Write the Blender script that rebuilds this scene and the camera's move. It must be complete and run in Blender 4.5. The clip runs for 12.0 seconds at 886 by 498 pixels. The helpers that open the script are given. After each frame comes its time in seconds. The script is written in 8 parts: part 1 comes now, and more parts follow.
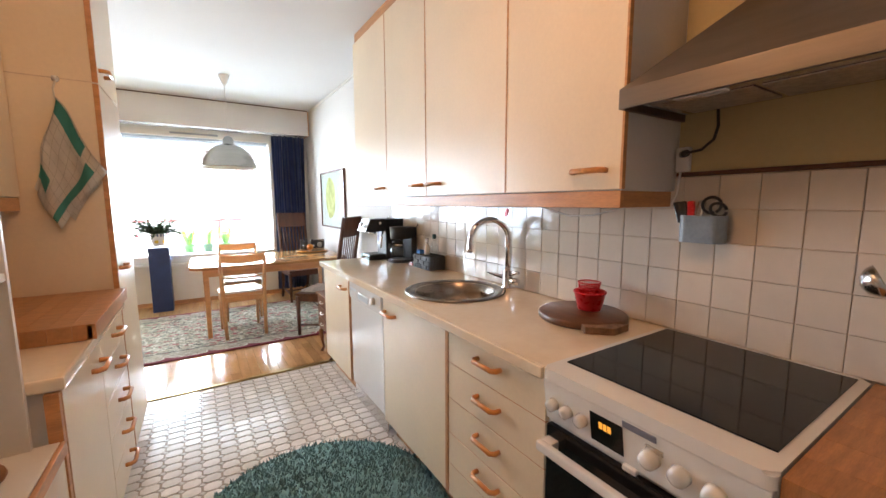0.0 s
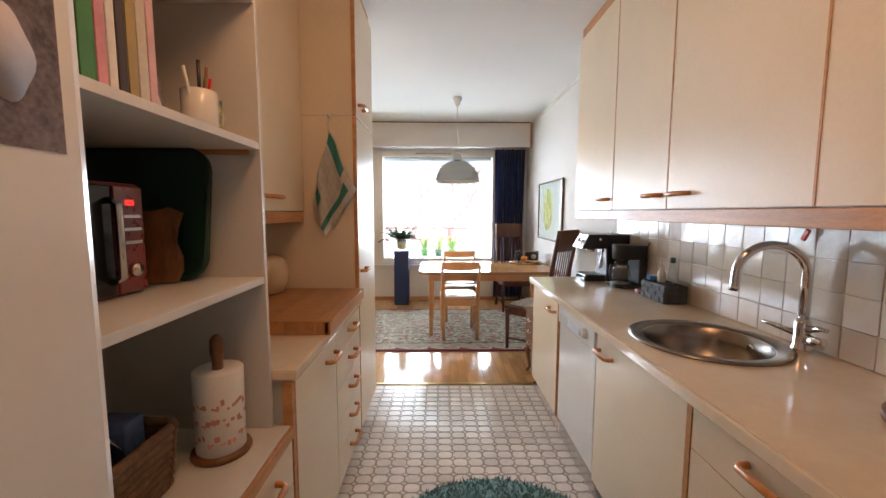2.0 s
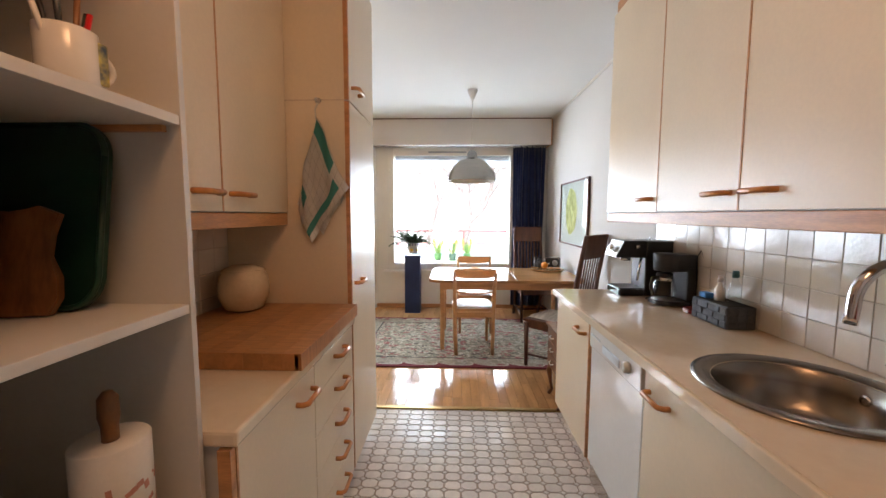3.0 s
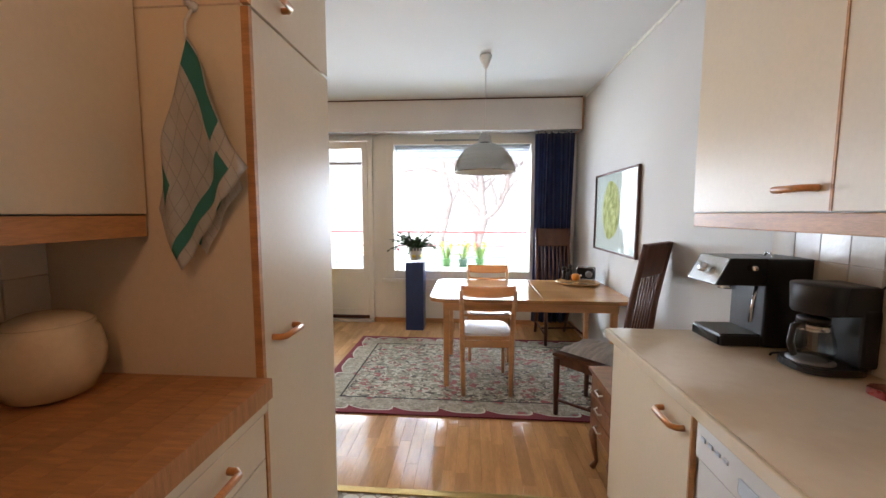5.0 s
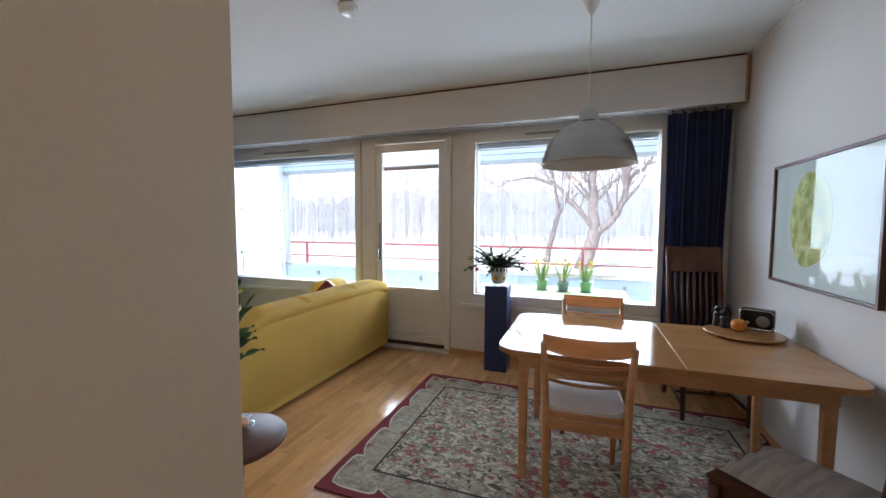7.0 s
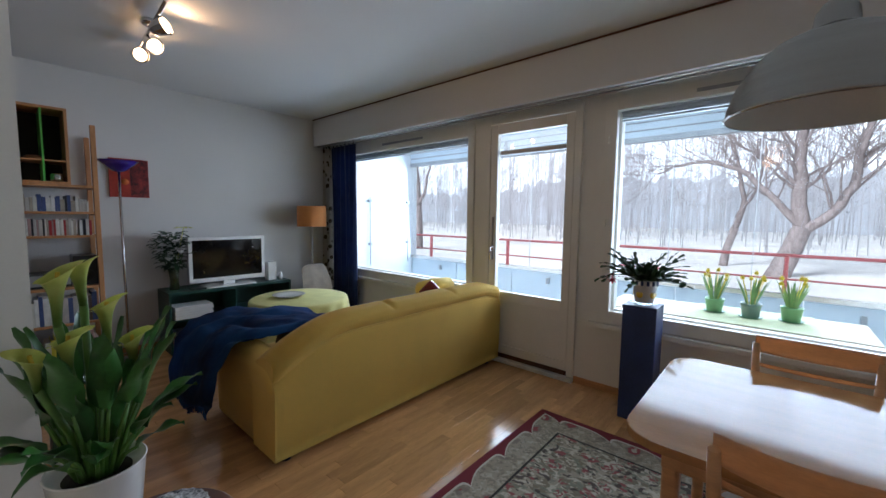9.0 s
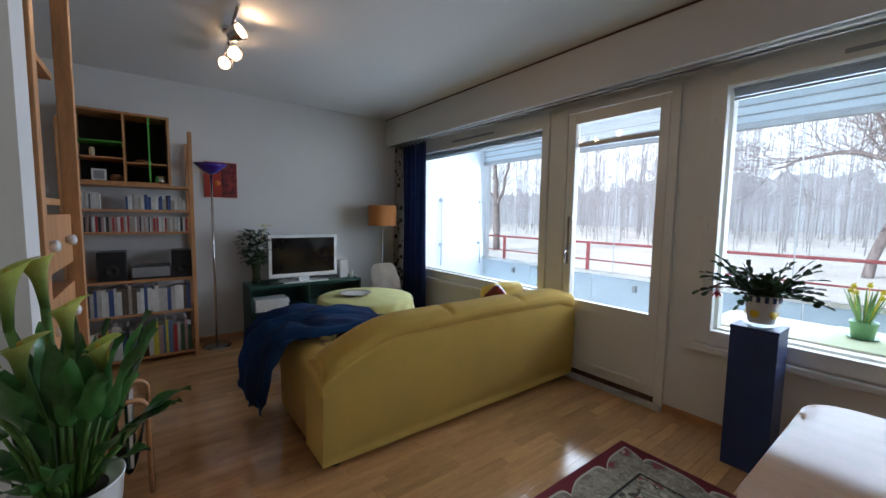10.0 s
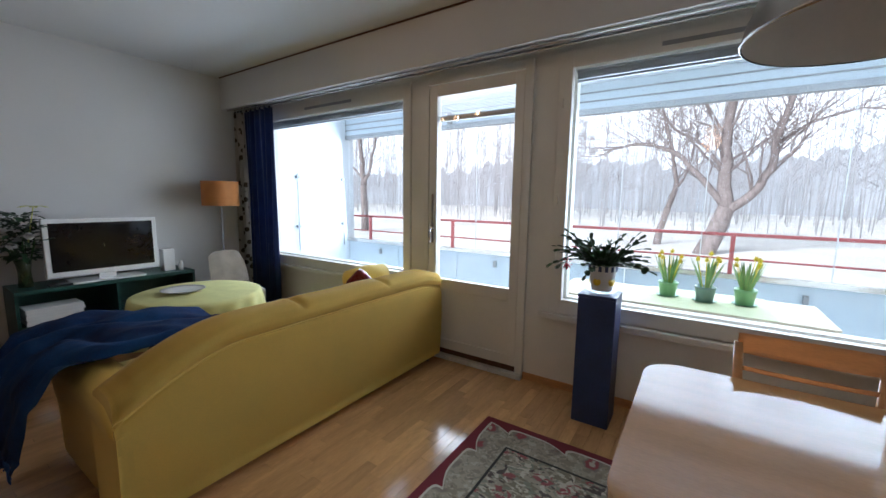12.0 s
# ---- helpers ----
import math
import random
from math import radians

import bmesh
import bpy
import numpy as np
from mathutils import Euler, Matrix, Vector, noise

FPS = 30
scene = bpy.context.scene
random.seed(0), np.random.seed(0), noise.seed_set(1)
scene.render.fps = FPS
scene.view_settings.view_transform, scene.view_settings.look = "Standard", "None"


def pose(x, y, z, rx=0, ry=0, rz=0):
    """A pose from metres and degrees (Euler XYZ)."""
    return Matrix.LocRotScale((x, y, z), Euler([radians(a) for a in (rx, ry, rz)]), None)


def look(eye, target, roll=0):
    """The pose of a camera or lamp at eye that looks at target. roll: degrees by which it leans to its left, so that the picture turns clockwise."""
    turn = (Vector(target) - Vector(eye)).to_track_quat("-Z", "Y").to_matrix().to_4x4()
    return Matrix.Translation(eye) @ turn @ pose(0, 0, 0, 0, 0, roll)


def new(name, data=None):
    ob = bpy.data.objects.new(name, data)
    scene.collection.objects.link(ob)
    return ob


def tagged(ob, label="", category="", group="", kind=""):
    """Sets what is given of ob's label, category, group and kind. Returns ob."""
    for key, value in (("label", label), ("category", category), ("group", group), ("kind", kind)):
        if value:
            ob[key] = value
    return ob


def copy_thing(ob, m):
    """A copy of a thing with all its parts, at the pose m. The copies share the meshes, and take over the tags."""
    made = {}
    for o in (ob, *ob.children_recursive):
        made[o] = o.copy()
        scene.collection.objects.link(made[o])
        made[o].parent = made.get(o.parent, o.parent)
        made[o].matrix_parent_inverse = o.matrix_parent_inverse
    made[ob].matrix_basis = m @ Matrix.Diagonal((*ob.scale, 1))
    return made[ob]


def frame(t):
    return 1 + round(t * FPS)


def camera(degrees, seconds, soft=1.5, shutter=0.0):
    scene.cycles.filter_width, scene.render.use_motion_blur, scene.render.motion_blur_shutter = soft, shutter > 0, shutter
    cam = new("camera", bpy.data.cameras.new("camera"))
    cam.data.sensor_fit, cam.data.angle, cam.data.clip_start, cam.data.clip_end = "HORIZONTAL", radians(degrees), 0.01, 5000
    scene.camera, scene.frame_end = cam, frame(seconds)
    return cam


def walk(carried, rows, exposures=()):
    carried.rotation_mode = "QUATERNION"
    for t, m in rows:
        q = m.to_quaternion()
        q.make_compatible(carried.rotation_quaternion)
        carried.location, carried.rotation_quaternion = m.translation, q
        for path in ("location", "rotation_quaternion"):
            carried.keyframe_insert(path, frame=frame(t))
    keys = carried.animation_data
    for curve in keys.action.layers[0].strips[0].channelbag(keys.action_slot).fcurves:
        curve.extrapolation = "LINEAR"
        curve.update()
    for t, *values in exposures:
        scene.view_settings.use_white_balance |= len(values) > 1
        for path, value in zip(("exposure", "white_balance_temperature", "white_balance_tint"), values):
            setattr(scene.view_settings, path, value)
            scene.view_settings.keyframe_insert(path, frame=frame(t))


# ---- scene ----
cam = camera(98.0, 12.0)
PATH = [
    (0, (0.258, 0.242, 1.371), (1.318, 1.922, 1.132), -0.2),
    (0.5, (0.231, 0.304, 1.394), (1.086, 2.097, 1.154), -0.1),
    (1, (0.214, 0.37, 1.401), (0.797, 2.27, 1.174), -0.1),
    (1.5, (0.266, 0.437, 1.398), (0.556, 2.405, 1.19), 0.2),
    (2, (0.364, 0.476, 1.394), (0.384, 2.467, 1.205), 0.1),
    (2.5, (0.404, 0.607, 1.388), (0.347, 2.598, 1.215), 0.2),
    (3, (0.409, 0.834, 1.393), (0.342, 2.825, 1.216), 0.2),
    (5, (0.465, 1.698, 1.405), (0.32, 3.684, 1.22), 0.1),
    (5.5, (0.486, 1.924, 1.389), (0.298, 3.907, 1.21), 0.0),
    (6, (0.527, 2.129, 1.412), (0.159, 4.089, 1.261), 0.1),
    (6.5, (0.565, 2.374, 1.394), (0.016, 4.293, 1.266), 0.1),
    (8.5, (0.531, 3.225, 1.421), (-0.57, 4.887, 1.253), 0.7),
    (9, (0.484, 3.351, 1.417), (-0.825, 4.854, 1.249), 0.7),
    (9.5, (0.446, 3.481, 1.408), (-1.043, 4.806, 1.242), 0.8),
    (10, (0.406, 3.586, 1.403), (-1.18, 4.793, 1.234), 0.9),
    (10.5, (0.34, 3.681, 1.399), (-1.219, 4.921, 1.225), 0.9),
    (11, (0.262, 3.736, 1.395), (-1.154, 5.133, 1.196), 1.0),
    (11.5, (0.244, 3.786, 1.394), (-1.016, 5.319, 1.144), 0.8),
    (12, (0.264, 3.823, 1.38), (-0.83, 5.477, 1.12), 0.8),
]
walk(cam, [(t, look(eye, target, roll)) for t, eye, target, roll in PATH],
     exposures=[(0.0, 2.18, 6400, 12), (1.5, 1.72, 6650, 14), (3.0, 1.57, 6650, 15), (5.5, 1.19, 6450, 15), (6.5, 0.78, 6200, 15), (8.5, 0.0, 5850, 14), (10.0, -0.14, 5900, 13), (12.0, 0.04, 6050, 14)])

# ---- world and large lights ----
SUN_E, SUN_R = 36, 200
world = bpy.data.worlds.new("world")
scene.world = world
world.use_nodes = True
wn, wl = world.node_tree.nodes, world.node_tree.links
sky = wn.new("ShaderNodeTexSky")
sky.sky_type, sky.sun_disc = "NISHITA", False
sky.sun_elevation, sky.sun_rotation, sky.air_density, sky.dust_density = radians(SUN_E), radians(SUN_R), 1.0, 2.0
wn["Background"].inputs["Strength"].default_value = 0.15
grey, haze = wn.new("ShaderNodeRGBToBW"), wn.new("ShaderNodeMixRGB")
haze.inputs["Fac"].default_value = 0.85
wl.new(sky.outputs[0], grey.inputs[0])
wl.new(sky.outputs[0], haze.inputs["Color1"])
wl.new(grey.outputs[0], haze.inputs["Color2"])
wl.new(haze.outputs[0], wn["Background"].inputs["Color"])
sun = new("sun", bpy.data.lights.new("sun", "SUN"))
sun.data.energy, sun.data.angle, sun.data.color = 4.2, radians(12), (1.0, 0.95, 0.88)
sun.matrix_world = look((0, 0, 0), (-math.sin(radians(SUN_R)), -math.cos(radians(SUN_R)), -math.tan(radians(SUN_E))))


def area(name, m, w, h, watts, color):
    ob = new(name, bpy.data.lights.new(name, "AREA"))
    ob.data.shape, ob.data.size, ob.data.size_y, ob.data.energy, ob.data.color = "RECTANGLE", w, h, watts, color
    ob.matrix_world = m
    return ob


SKYC = (0.78, 0.89, 1.0)
area("balcony_daylight", look((-0.4, 8.26, 1.5), (-0.4, 4.0, 1.2)), 8.4, 1.55, 235, SKYC)

# ---- materials ----


def mat(name, color, rough=0.5, metal=0.0, var=0.12, scale=6.0, fine=60.0, bump=0.05, stretch=(1, 1, 1), second=None,
        per_piece=0.0, coat=0.0, sheen=0.0, emit=None, alpha=1.0, trans=0.0, sub=0.0, rvar=0.12, gen=True):
    m = bpy.data.materials.new(name)
    m.use_nodes = True
    n, l = m.node_tree.nodes, m.node_tree.links
    b = n["Principled BSDF"]
    co = n.new("ShaderNodeTexCoord")
    mp = n.new("ShaderNodeMapping")
    mp.inputs["Scale"].default_value = stretch
    l.new(co.outputs["Object"], mp.inputs["Vector"])
    info = n.new("ShaderNodeObjectInfo")
    off = n.new("ShaderNodeVectorMath")
    off.operation = "MULTIPLY_ADD"
    l.new(info.outputs["Random"], off.inputs[0])
    off.inputs[1].default_value = (37, 17, 53)
    l.new(mp.outputs[0], off.inputs[2])
    big = n.new("ShaderNodeTexNoise")
    big.inputs["Scale"].default_value, big.inputs["Detail"].default_value = scale, 5
    small = n.new("ShaderNodeTexNoise")
    small.inputs["Scale"].default_value, small.inputs["Detail"].default_value = fine, 4
    l.new(off.outputs[0], big.inputs["Vector"])
    l.new(off.outputs[0], small.inputs["Vector"])
    add = n.new("ShaderNodeMath")
    add.operation = "MULTIPLY_ADD"
    l.new(big.outputs["Fac"], add.inputs[0])
    add.inputs[1].default_value = 0.65
    half = n.new("ShaderNodeMath")
    half.operation = "MULTIPLY"
    half.inputs[1].default_value = 0.35
    l.new(small.outputs["Fac"], half.inputs[0])
    l.new(half.outputs[0], add.inputs[2])
    ramp = n.new("ShaderNodeValToRGB")
    lo = tuple(max(0.0, c * (1 - var)) for c in color)
    hi = tuple(min(1.0, c * (1 + var)) for c in (second or color))
    ramp.color_ramp.elements[0].position, ramp.color_ramp.elements[1].position = 0.36, 0.64
    ramp.color_ramp.elements[0].color, ramp.color_ramp.elements[1].color = (*lo, 1), (*hi, 1)
    l.new(add.outputs[0], ramp.inputs["Fac"])
    out = ramp.outputs["Color"]
    if per_piece:
        hsv = n.new("ShaderNodeHueSaturation")
        geo = n.new("ShaderNodeNewGeometry")
        both = n.new("ShaderNodeMath")
        both.operation = "ADD"
        l.new(info.outputs["Random"], both.inputs[0])
        l.new(geo.outputs["Random Per Island"], both.inputs[1])
        fr = n.new("ShaderNodeMath")
        fr.operation = "FRACT"
        l.new(both.outputs[0], fr.inputs[0])
        mr = n.new("ShaderNodeMapRange")
        mr.inputs["To Min"].default_value, mr.inputs["To Max"].default_value = 1 - per_piece, 1 + per_piece
        l.new(fr.outputs[0], mr.inputs["Value"])
        l.new(mr.outputs[0], hsv.inputs["Value"])
        l.new(out, hsv.inputs["Color"])
        out = hsv.outputs["Color"]
    l.new(out, b.inputs["Base Color"])
    rr = n.new("ShaderNodeMapRange")
    rr.inputs["To Min"].default_value, rr.inputs["To Max"].default_value = max(0.02, rough - rvar * rough), min(1, rough + rvar * rough)
    l.new(small.outputs["Fac"], rr.inputs["Value"])
    l.new(rr.outputs[0], b.inputs["Roughness"])
    b.inputs["Metallic"].default_value = metal
    if bump:
        bp = n.new("ShaderNodeBump")
        bp.inputs["Strength"].default_value, bp.inputs["Distance"].default_value = bump, 0.01
        l.new(add.outputs[0], bp.inputs["Height"])
        l.new(bp.outputs[0], b.inputs["Normal"])
    b.inputs["Coat Weight"].default_value, b.inputs["Sheen Weight"].default_value = coat, sheen
    b.inputs["Coat Roughness"].default_value = 0.12
    b.inputs["Transmission Weight"].default_value, b.inputs["Alpha"].default_value = trans, alpha
    if sub:
        b.inputs["Subsurface Weight"].default_value = sub
    if emit:
        b.inputs["Emission Color"].default_value, b.inputs["Emission Strength"].default_value = (*emit[:3], 1), emit[3]
    return m


def glass_mat(name, tint=(0.97, 0.99, 1.0), gloss=0.06, graze=0.45):
    m = bpy.data.materials.new(name)
    m.use_nodes = True
    n, l = m.node_tree.nodes, m.node_tree.links
    n.remove(n["Principled BSDF"])
    tr, gl, mx, fr = n.new("ShaderNodeBsdfTransparent"), n.new("ShaderNodeBsdfGlossy"), n.new("ShaderNodeMixShader"), n.new("ShaderNodeLayerWeight")
    tr.inputs["Color"].default_value = (*tint, 1)
    gl.inputs["Roughness"].default_value = 0.02
    fr.inputs["Blend"].default_value = 0.5
    pw, ml = n.new("ShaderNodeMath"), n.new("ShaderNodeMath")
    pw.operation, ml.operation = "POWER", "MULTIPLY_ADD"
    pw.inputs[1].default_value, ml.inputs[1].default_value, ml.inputs[2].default_value = 4.0, graze, gloss * 0.4
    l.new(fr.outputs["Facing"], pw.inputs[0])
    l.new(pw.outputs[0], ml.inputs[0])
    l.new(ml.outputs[0], mx.inputs[0])
    l.new(tr.outputs[0], mx.inputs[1])
    l.new(gl.outputs[0], mx.inputs[2])
    l.new(mx.outputs[0], n["Material Output"].inputs["Surface"])
    return m


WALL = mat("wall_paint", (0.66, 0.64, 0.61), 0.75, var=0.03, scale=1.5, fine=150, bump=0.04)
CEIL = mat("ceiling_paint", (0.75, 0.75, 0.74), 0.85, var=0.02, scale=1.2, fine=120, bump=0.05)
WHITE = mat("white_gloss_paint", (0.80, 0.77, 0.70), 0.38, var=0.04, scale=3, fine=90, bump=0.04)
WHITEC = mat("white_shelf_paint", (0.70, 0.68, 0.64), 0.35, var=0.03, scale=4, fine=80, bump=0.02)
CREAM = mat("cream_laminate", (0.80, 0.67, 0.49), 0.33, var=0.04, scale=2.5, fine=70, bump=0.02)
BEECH = mat("beech_trim", (0.55, 0.265, 0.105), 0.38, var=0.18, scale=5, fine=40, stretch=(1, 1, 8), bump=0.05)
HANDLE = mat("beech_handle", (0.60, 0.245, 0.065), 0.32, var=0.16, scale=14, fine=90, stretch=(1, 6, 1), bump=0.04, coat=0.3)
BLOCK = mat("butcher_block", (0.44, 0.20, 0.075), 0.36, var=0.22, scale=9, fine=60, stretch=(1, 8, 1), bump=0.05, per_piece=0.12)
MARBLE = mat("cream_marble", (0.82, 0.68, 0.50), 0.10, var=0.05, scale=7, fine=30, second=(0.80, 0.68, 0.51), bump=0.004, coat=0.4)
TILE = mat("glazed_wall_tile", (0.68, 0.61, 0.52), 0.07, var=0.03, scale=13, fine=16, bump=0.45, per_piece=0.06, coat=0.5)
GROUT = mat("tile_grout", (0.64, 0.50, 0.37), 0.9, var=0.15, scale=20, fine=120)
FTILE = mat("floor_mosaic_tile", (0.87, 0.84, 0.80), 0.16, var=0.08, scale=14, fine=60, bump=0.06, per_piece=0.10, coat=0.4)
FGROUT = mat("floor_grout", (0.40, 0.34, 0.28), 0.9, var=0.2, scale=18, fine=90)
PARQ = mat("beech_parquet", (0.61, 0.335, 0.143), 0.14, var=0.16, scale=3.5, fine=30, stretch=(5, 0.7, 5), bump=0.012, per_piece=0.14, coat=0.7)
PINE = mat("pine_wood", (0.48, 0.23, 0.09), 0.45, var=0.2, scale=5, fine=40, stretch=(6, 6, 0.8), bump=0.06)
BIRCH = mat("birch_wood", (0.62, 0.33, 0.145), 0.30, var=0.13, scale=5, fine=50, stretch=(1, 1, 5), bump=0.03, coat=0.3)
TABLE = mat("lacquered_birch_top", (0.45, 0.235, 0.095), 0.07, var=0.12, scale=3, fine=60, stretch=(1, 5, 1), bump=0.0, rvar=0.03)
TABLE.node_tree.nodes["Principled BSDF"].inputs["Specular IOR Level"].default_value = 0.22
MAHOG = mat("dark_mahogany", (0.095, 0.032, 0.014), 0.46, var=0.3, scale=6, fine=50, stretch=(3, 3, 0.6), bump=0.05)
NAVY = mat("navy_fabric", (0.014, 0.031, 0.108), 0.85, var=0.25, scale=8, fine=260, bump=0.12, sheen=0.3)
NAVYP = mat("navy_paint", (0.022, 0.042, 0.13), 0.42, var=0.2, scale=7, fine=80, bump=0.05)
YELLOW = mat("yellow_velour", (0.90, 0.64, 0.14), 0.85, var=0.05, scale=3, fine=160, bump=0.12, sheen=0.12)
BLUECL = mat("blue_throw", (0.008, 0.016, 0.095), 0.95, var=0.3, scale=3, fine=180, bump=0.4, second=(0.010, 0.075, 0.23))
STEEL = mat("brushed_steel", (0.62, 0.60, 0.57), 0.24, metal=1.0, var=0.08, scale=12, fine=160, bump=0.02)
CHROME = mat("chrome", (0.75, 0.75, 0.76), 0.08, metal=1.0, var=0.03, scale=12, fine=60, bump=0.0)
ALU = mat("spun_aluminium", (0.40, 0.385, 0.36), 0.26, metal=1.0, var=0.06, scale=3, fine=200, stretch=(1, 1, 12), bump=0.03)
tg = ALU.node_tree.nodes.new("ShaderNodeTangent")
tg.direction_type, tg.axis = "RADIAL", "Z"
ALU.node_tree.links.new(tg.outputs[0], ALU.node_tree.nodes["Principled BSDF"].inputs["Tangent"])
ALU.node_tree.nodes["Principled BSDF"].inputs["Anisotropic"].default_value = 0.8
ENAMEL = mat("white_enamel", (0.80, 0.79, 0.76), 0.16, var=0.02, scale=5, fine=40, bump=0.0, coat=0.5)
BLACKG = mat("black_glass", (0.010, 0.009, 0.009), 0.07, var=0.2, scale=6, fine=40, bump=0.0)
BLACKG.node_tree.nodes["Principled BSDF"].inputs["Specular IOR Level"].default_value = 0.3
BLACK = mat("black_plastic", (0.016, 0.016, 0.017), 0.33, var=0.25, scale=9, fine=120, bump=0.03)
DARK = mat("dark_void", (0.02, 0.018, 0.016), 0.8, var=0.2, scale=9, fine=60)
RED = mat("red_plastic", (0.62, 0.015, 0.02), 0.28, var=0.12, scale=9, fine=60, bump=0.02)
REDM = mat("red_metal", (0.20, 0.014, 0.012), 0.28, var=0.15, scale=9, fine=60, bump=0.02, coat=0.4)
REDRAIL = mat("red_rail_paint", (0.62, 0.15, 0.15), 0.4, var=0.12, scale=9, fine=60)
GREENT = mat("dark_green_tray", (0.008, 0.045, 0.028), 0.4, var=0.2, scale=6, fine=80)
GREENU = mat("dark_green_paint", (0.012, 0.06, 0.045), 0.4, var=0.2, scale=6, fine=80)
LINEN = mat("towel_linen", (0.74, 0.70, 0.62), 0.92, var=0.08, scale=20, fine=300, bump=0.2)
SHAG = mat("teal_shag", (0.17, 0.33, 0.36), 0.95, var=0.3, scale=30, fine=200, bump=0.5, per_piece=0.3)
CERAM = mat("cream_ceramic", (0.66, 0.52, 0.34), 0.25, var=0.08, scale=9, fine=50, bump=0.02, coat=0.4)
PORC = mat("white_porcelain", (0.78, 0.77, 0.74), 0.2, var=0.04, scale=9, fine=50, bump=0.01, coat=0.4)
WICKER = mat("wicker", (0.19, 0.10, 0.05), 0.7, var=0.35, scale=40, fine=180, bump=0.4)
GREYB = mat("grey_woven", (0.065, 0.075, 0.09), 0.65, var=0.3, scale=30, fine=160, bump=0.3)
BLUEGREY = mat("blue_grey_tin", (0.22, 0.28, 0.34), 0.4, var=0.15, scale=12, fine=80)
PAPER = mat("paper", (0.80, 0.78, 0.74), 0.85, var=0.04, scale=12, fine=120, bump=0.05)
OLIVE = mat("olive_wood", (0.20, 0.085, 0.03), 0.4, var=0.35, scale=9, fine=40, stretch=(4, 1, 1), bump=0.05)
LEAF = mat("leaf_green", (0.038, 0.125, 0.026), 0.30, var=0.35, scale=12, fine=80, bump=0.08, per_piece=0.35)
LEAFD = mat("leaf_dark", (0.022, 0.062, 0.022), 0.52, var=0.35, scale=12, fine=80, bump=0.08, per_piece=0.3)
LEAFL = mat("leaf_light", (0.16, 0.30, 0.08), 0.45, var=0.25, scale=12, fine=80, bump=0.05, per_piece=0.25)
CALLA = mat("calla_flower", (0.60, 0.66, 0.14), 0.45, var=0.15, scale=9, fine=60, second=(0.70, 0.72, 0.22), sub=0.1)
STALK = mat("calla_stalk", (0.10, 0.22, 0.04), 0.40, var=0.2, scale=12, fine=80, bump=0.04)
b_ = CALLA.node_tree.nodes["Principled BSDF"]
src_ = b_.inputs["Base Color"].links[0].from_socket
gco = CALLA.node_tree.nodes.new("ShaderNodeTexCoord")
gse = CALLA.node_tree.nodes.new("ShaderNodeSeparateXYZ")
gmr = CALLA.node_tree.nodes.new("ShaderNodeMapRange")
gmr.inputs["From Min"].default_value, gmr.inputs["From Max"].default_value = 0.15, 0.85
gmx = CALLA.node_tree.nodes.new("ShaderNodeMix")
gmx.data_type = "RGBA"
gmx.inputs[6].default_value = (0.12, 0.24, 0.035, 1)
CALLA.node_tree.links.new(gco.outputs["Generated"], gse.inputs[0])
CALLA.node_tree.links.new(gse.outputs[2], gmr.inputs["Value"])
CALLA.node_tree.links.new(gmr.outputs[0], gmx.inputs[0])
CALLA.node_tree.links.new(src_, gmx.inputs[7])
CALLA.node_tree.links.new(gmx.outputs[2], b_.inputs["Base Color"])
JUG = glass_mat("jug_glass", (0.80, 0.80, 0.78), 0.16)
BARK = mat("bark", (0.29, 0.245, 0.24), 0.95, var=0.35, scale=9, fine=60, stretch=(1, 1, 0.3), bump=0.5)
SNOW = mat("pale_ground", (0.84, 0.83, 0.81), 0.9, var=0.15, scale=0.35, fine=6, bump=0.2)
BALC = mat("balcony_white", (0.80, 0.82, 0.84), 0.6, var=0.03, scale=3, fine=60)
PARA = mat("parapet_panel", (0.62, 0.69, 0.74), 0.4, var=0.05, scale=3, fine=60)
GREYM = mat("grey_metal", (0.36, 0.37, 0.38), 0.4, metal=0.6, var=0.1, scale=8, fine=80)
ORANGE = mat("orange_shade", (0.50, 0.19, 0.05), 0.8, var=0.1, scale=8, fine=200, bump=0.1)
PURPLE = mat("cobalt_glass_shade", (0.035, 0.012, 0.22), 0.2, var=0.15, scale=6, fine=50, coat=0.4)
CLOTHY = mat("pale_green_cloth", (0.66, 0.64, 0.27), 0.85, var=0.08, scale=9, fine=200, bump=0.12)
GREYF = mat("beige_fabric", (0.58, 0.50, 0.41), 0.9, var=0.12, scale=9, fine=220, bump=0.2)
CUSH = mat("striped_cushion", (0.66, 0.61, 0.56), 0.9, var=0.3, scale=2.2, fine=60, stretch=(1, 12, 1), bump=0.15)
GLASS = glass_mat("window_glass")
CLEAR = glass_mat("clear_glass", (0.92, 0.95, 0.95), 0.09)

# ---- mesh helpers ----


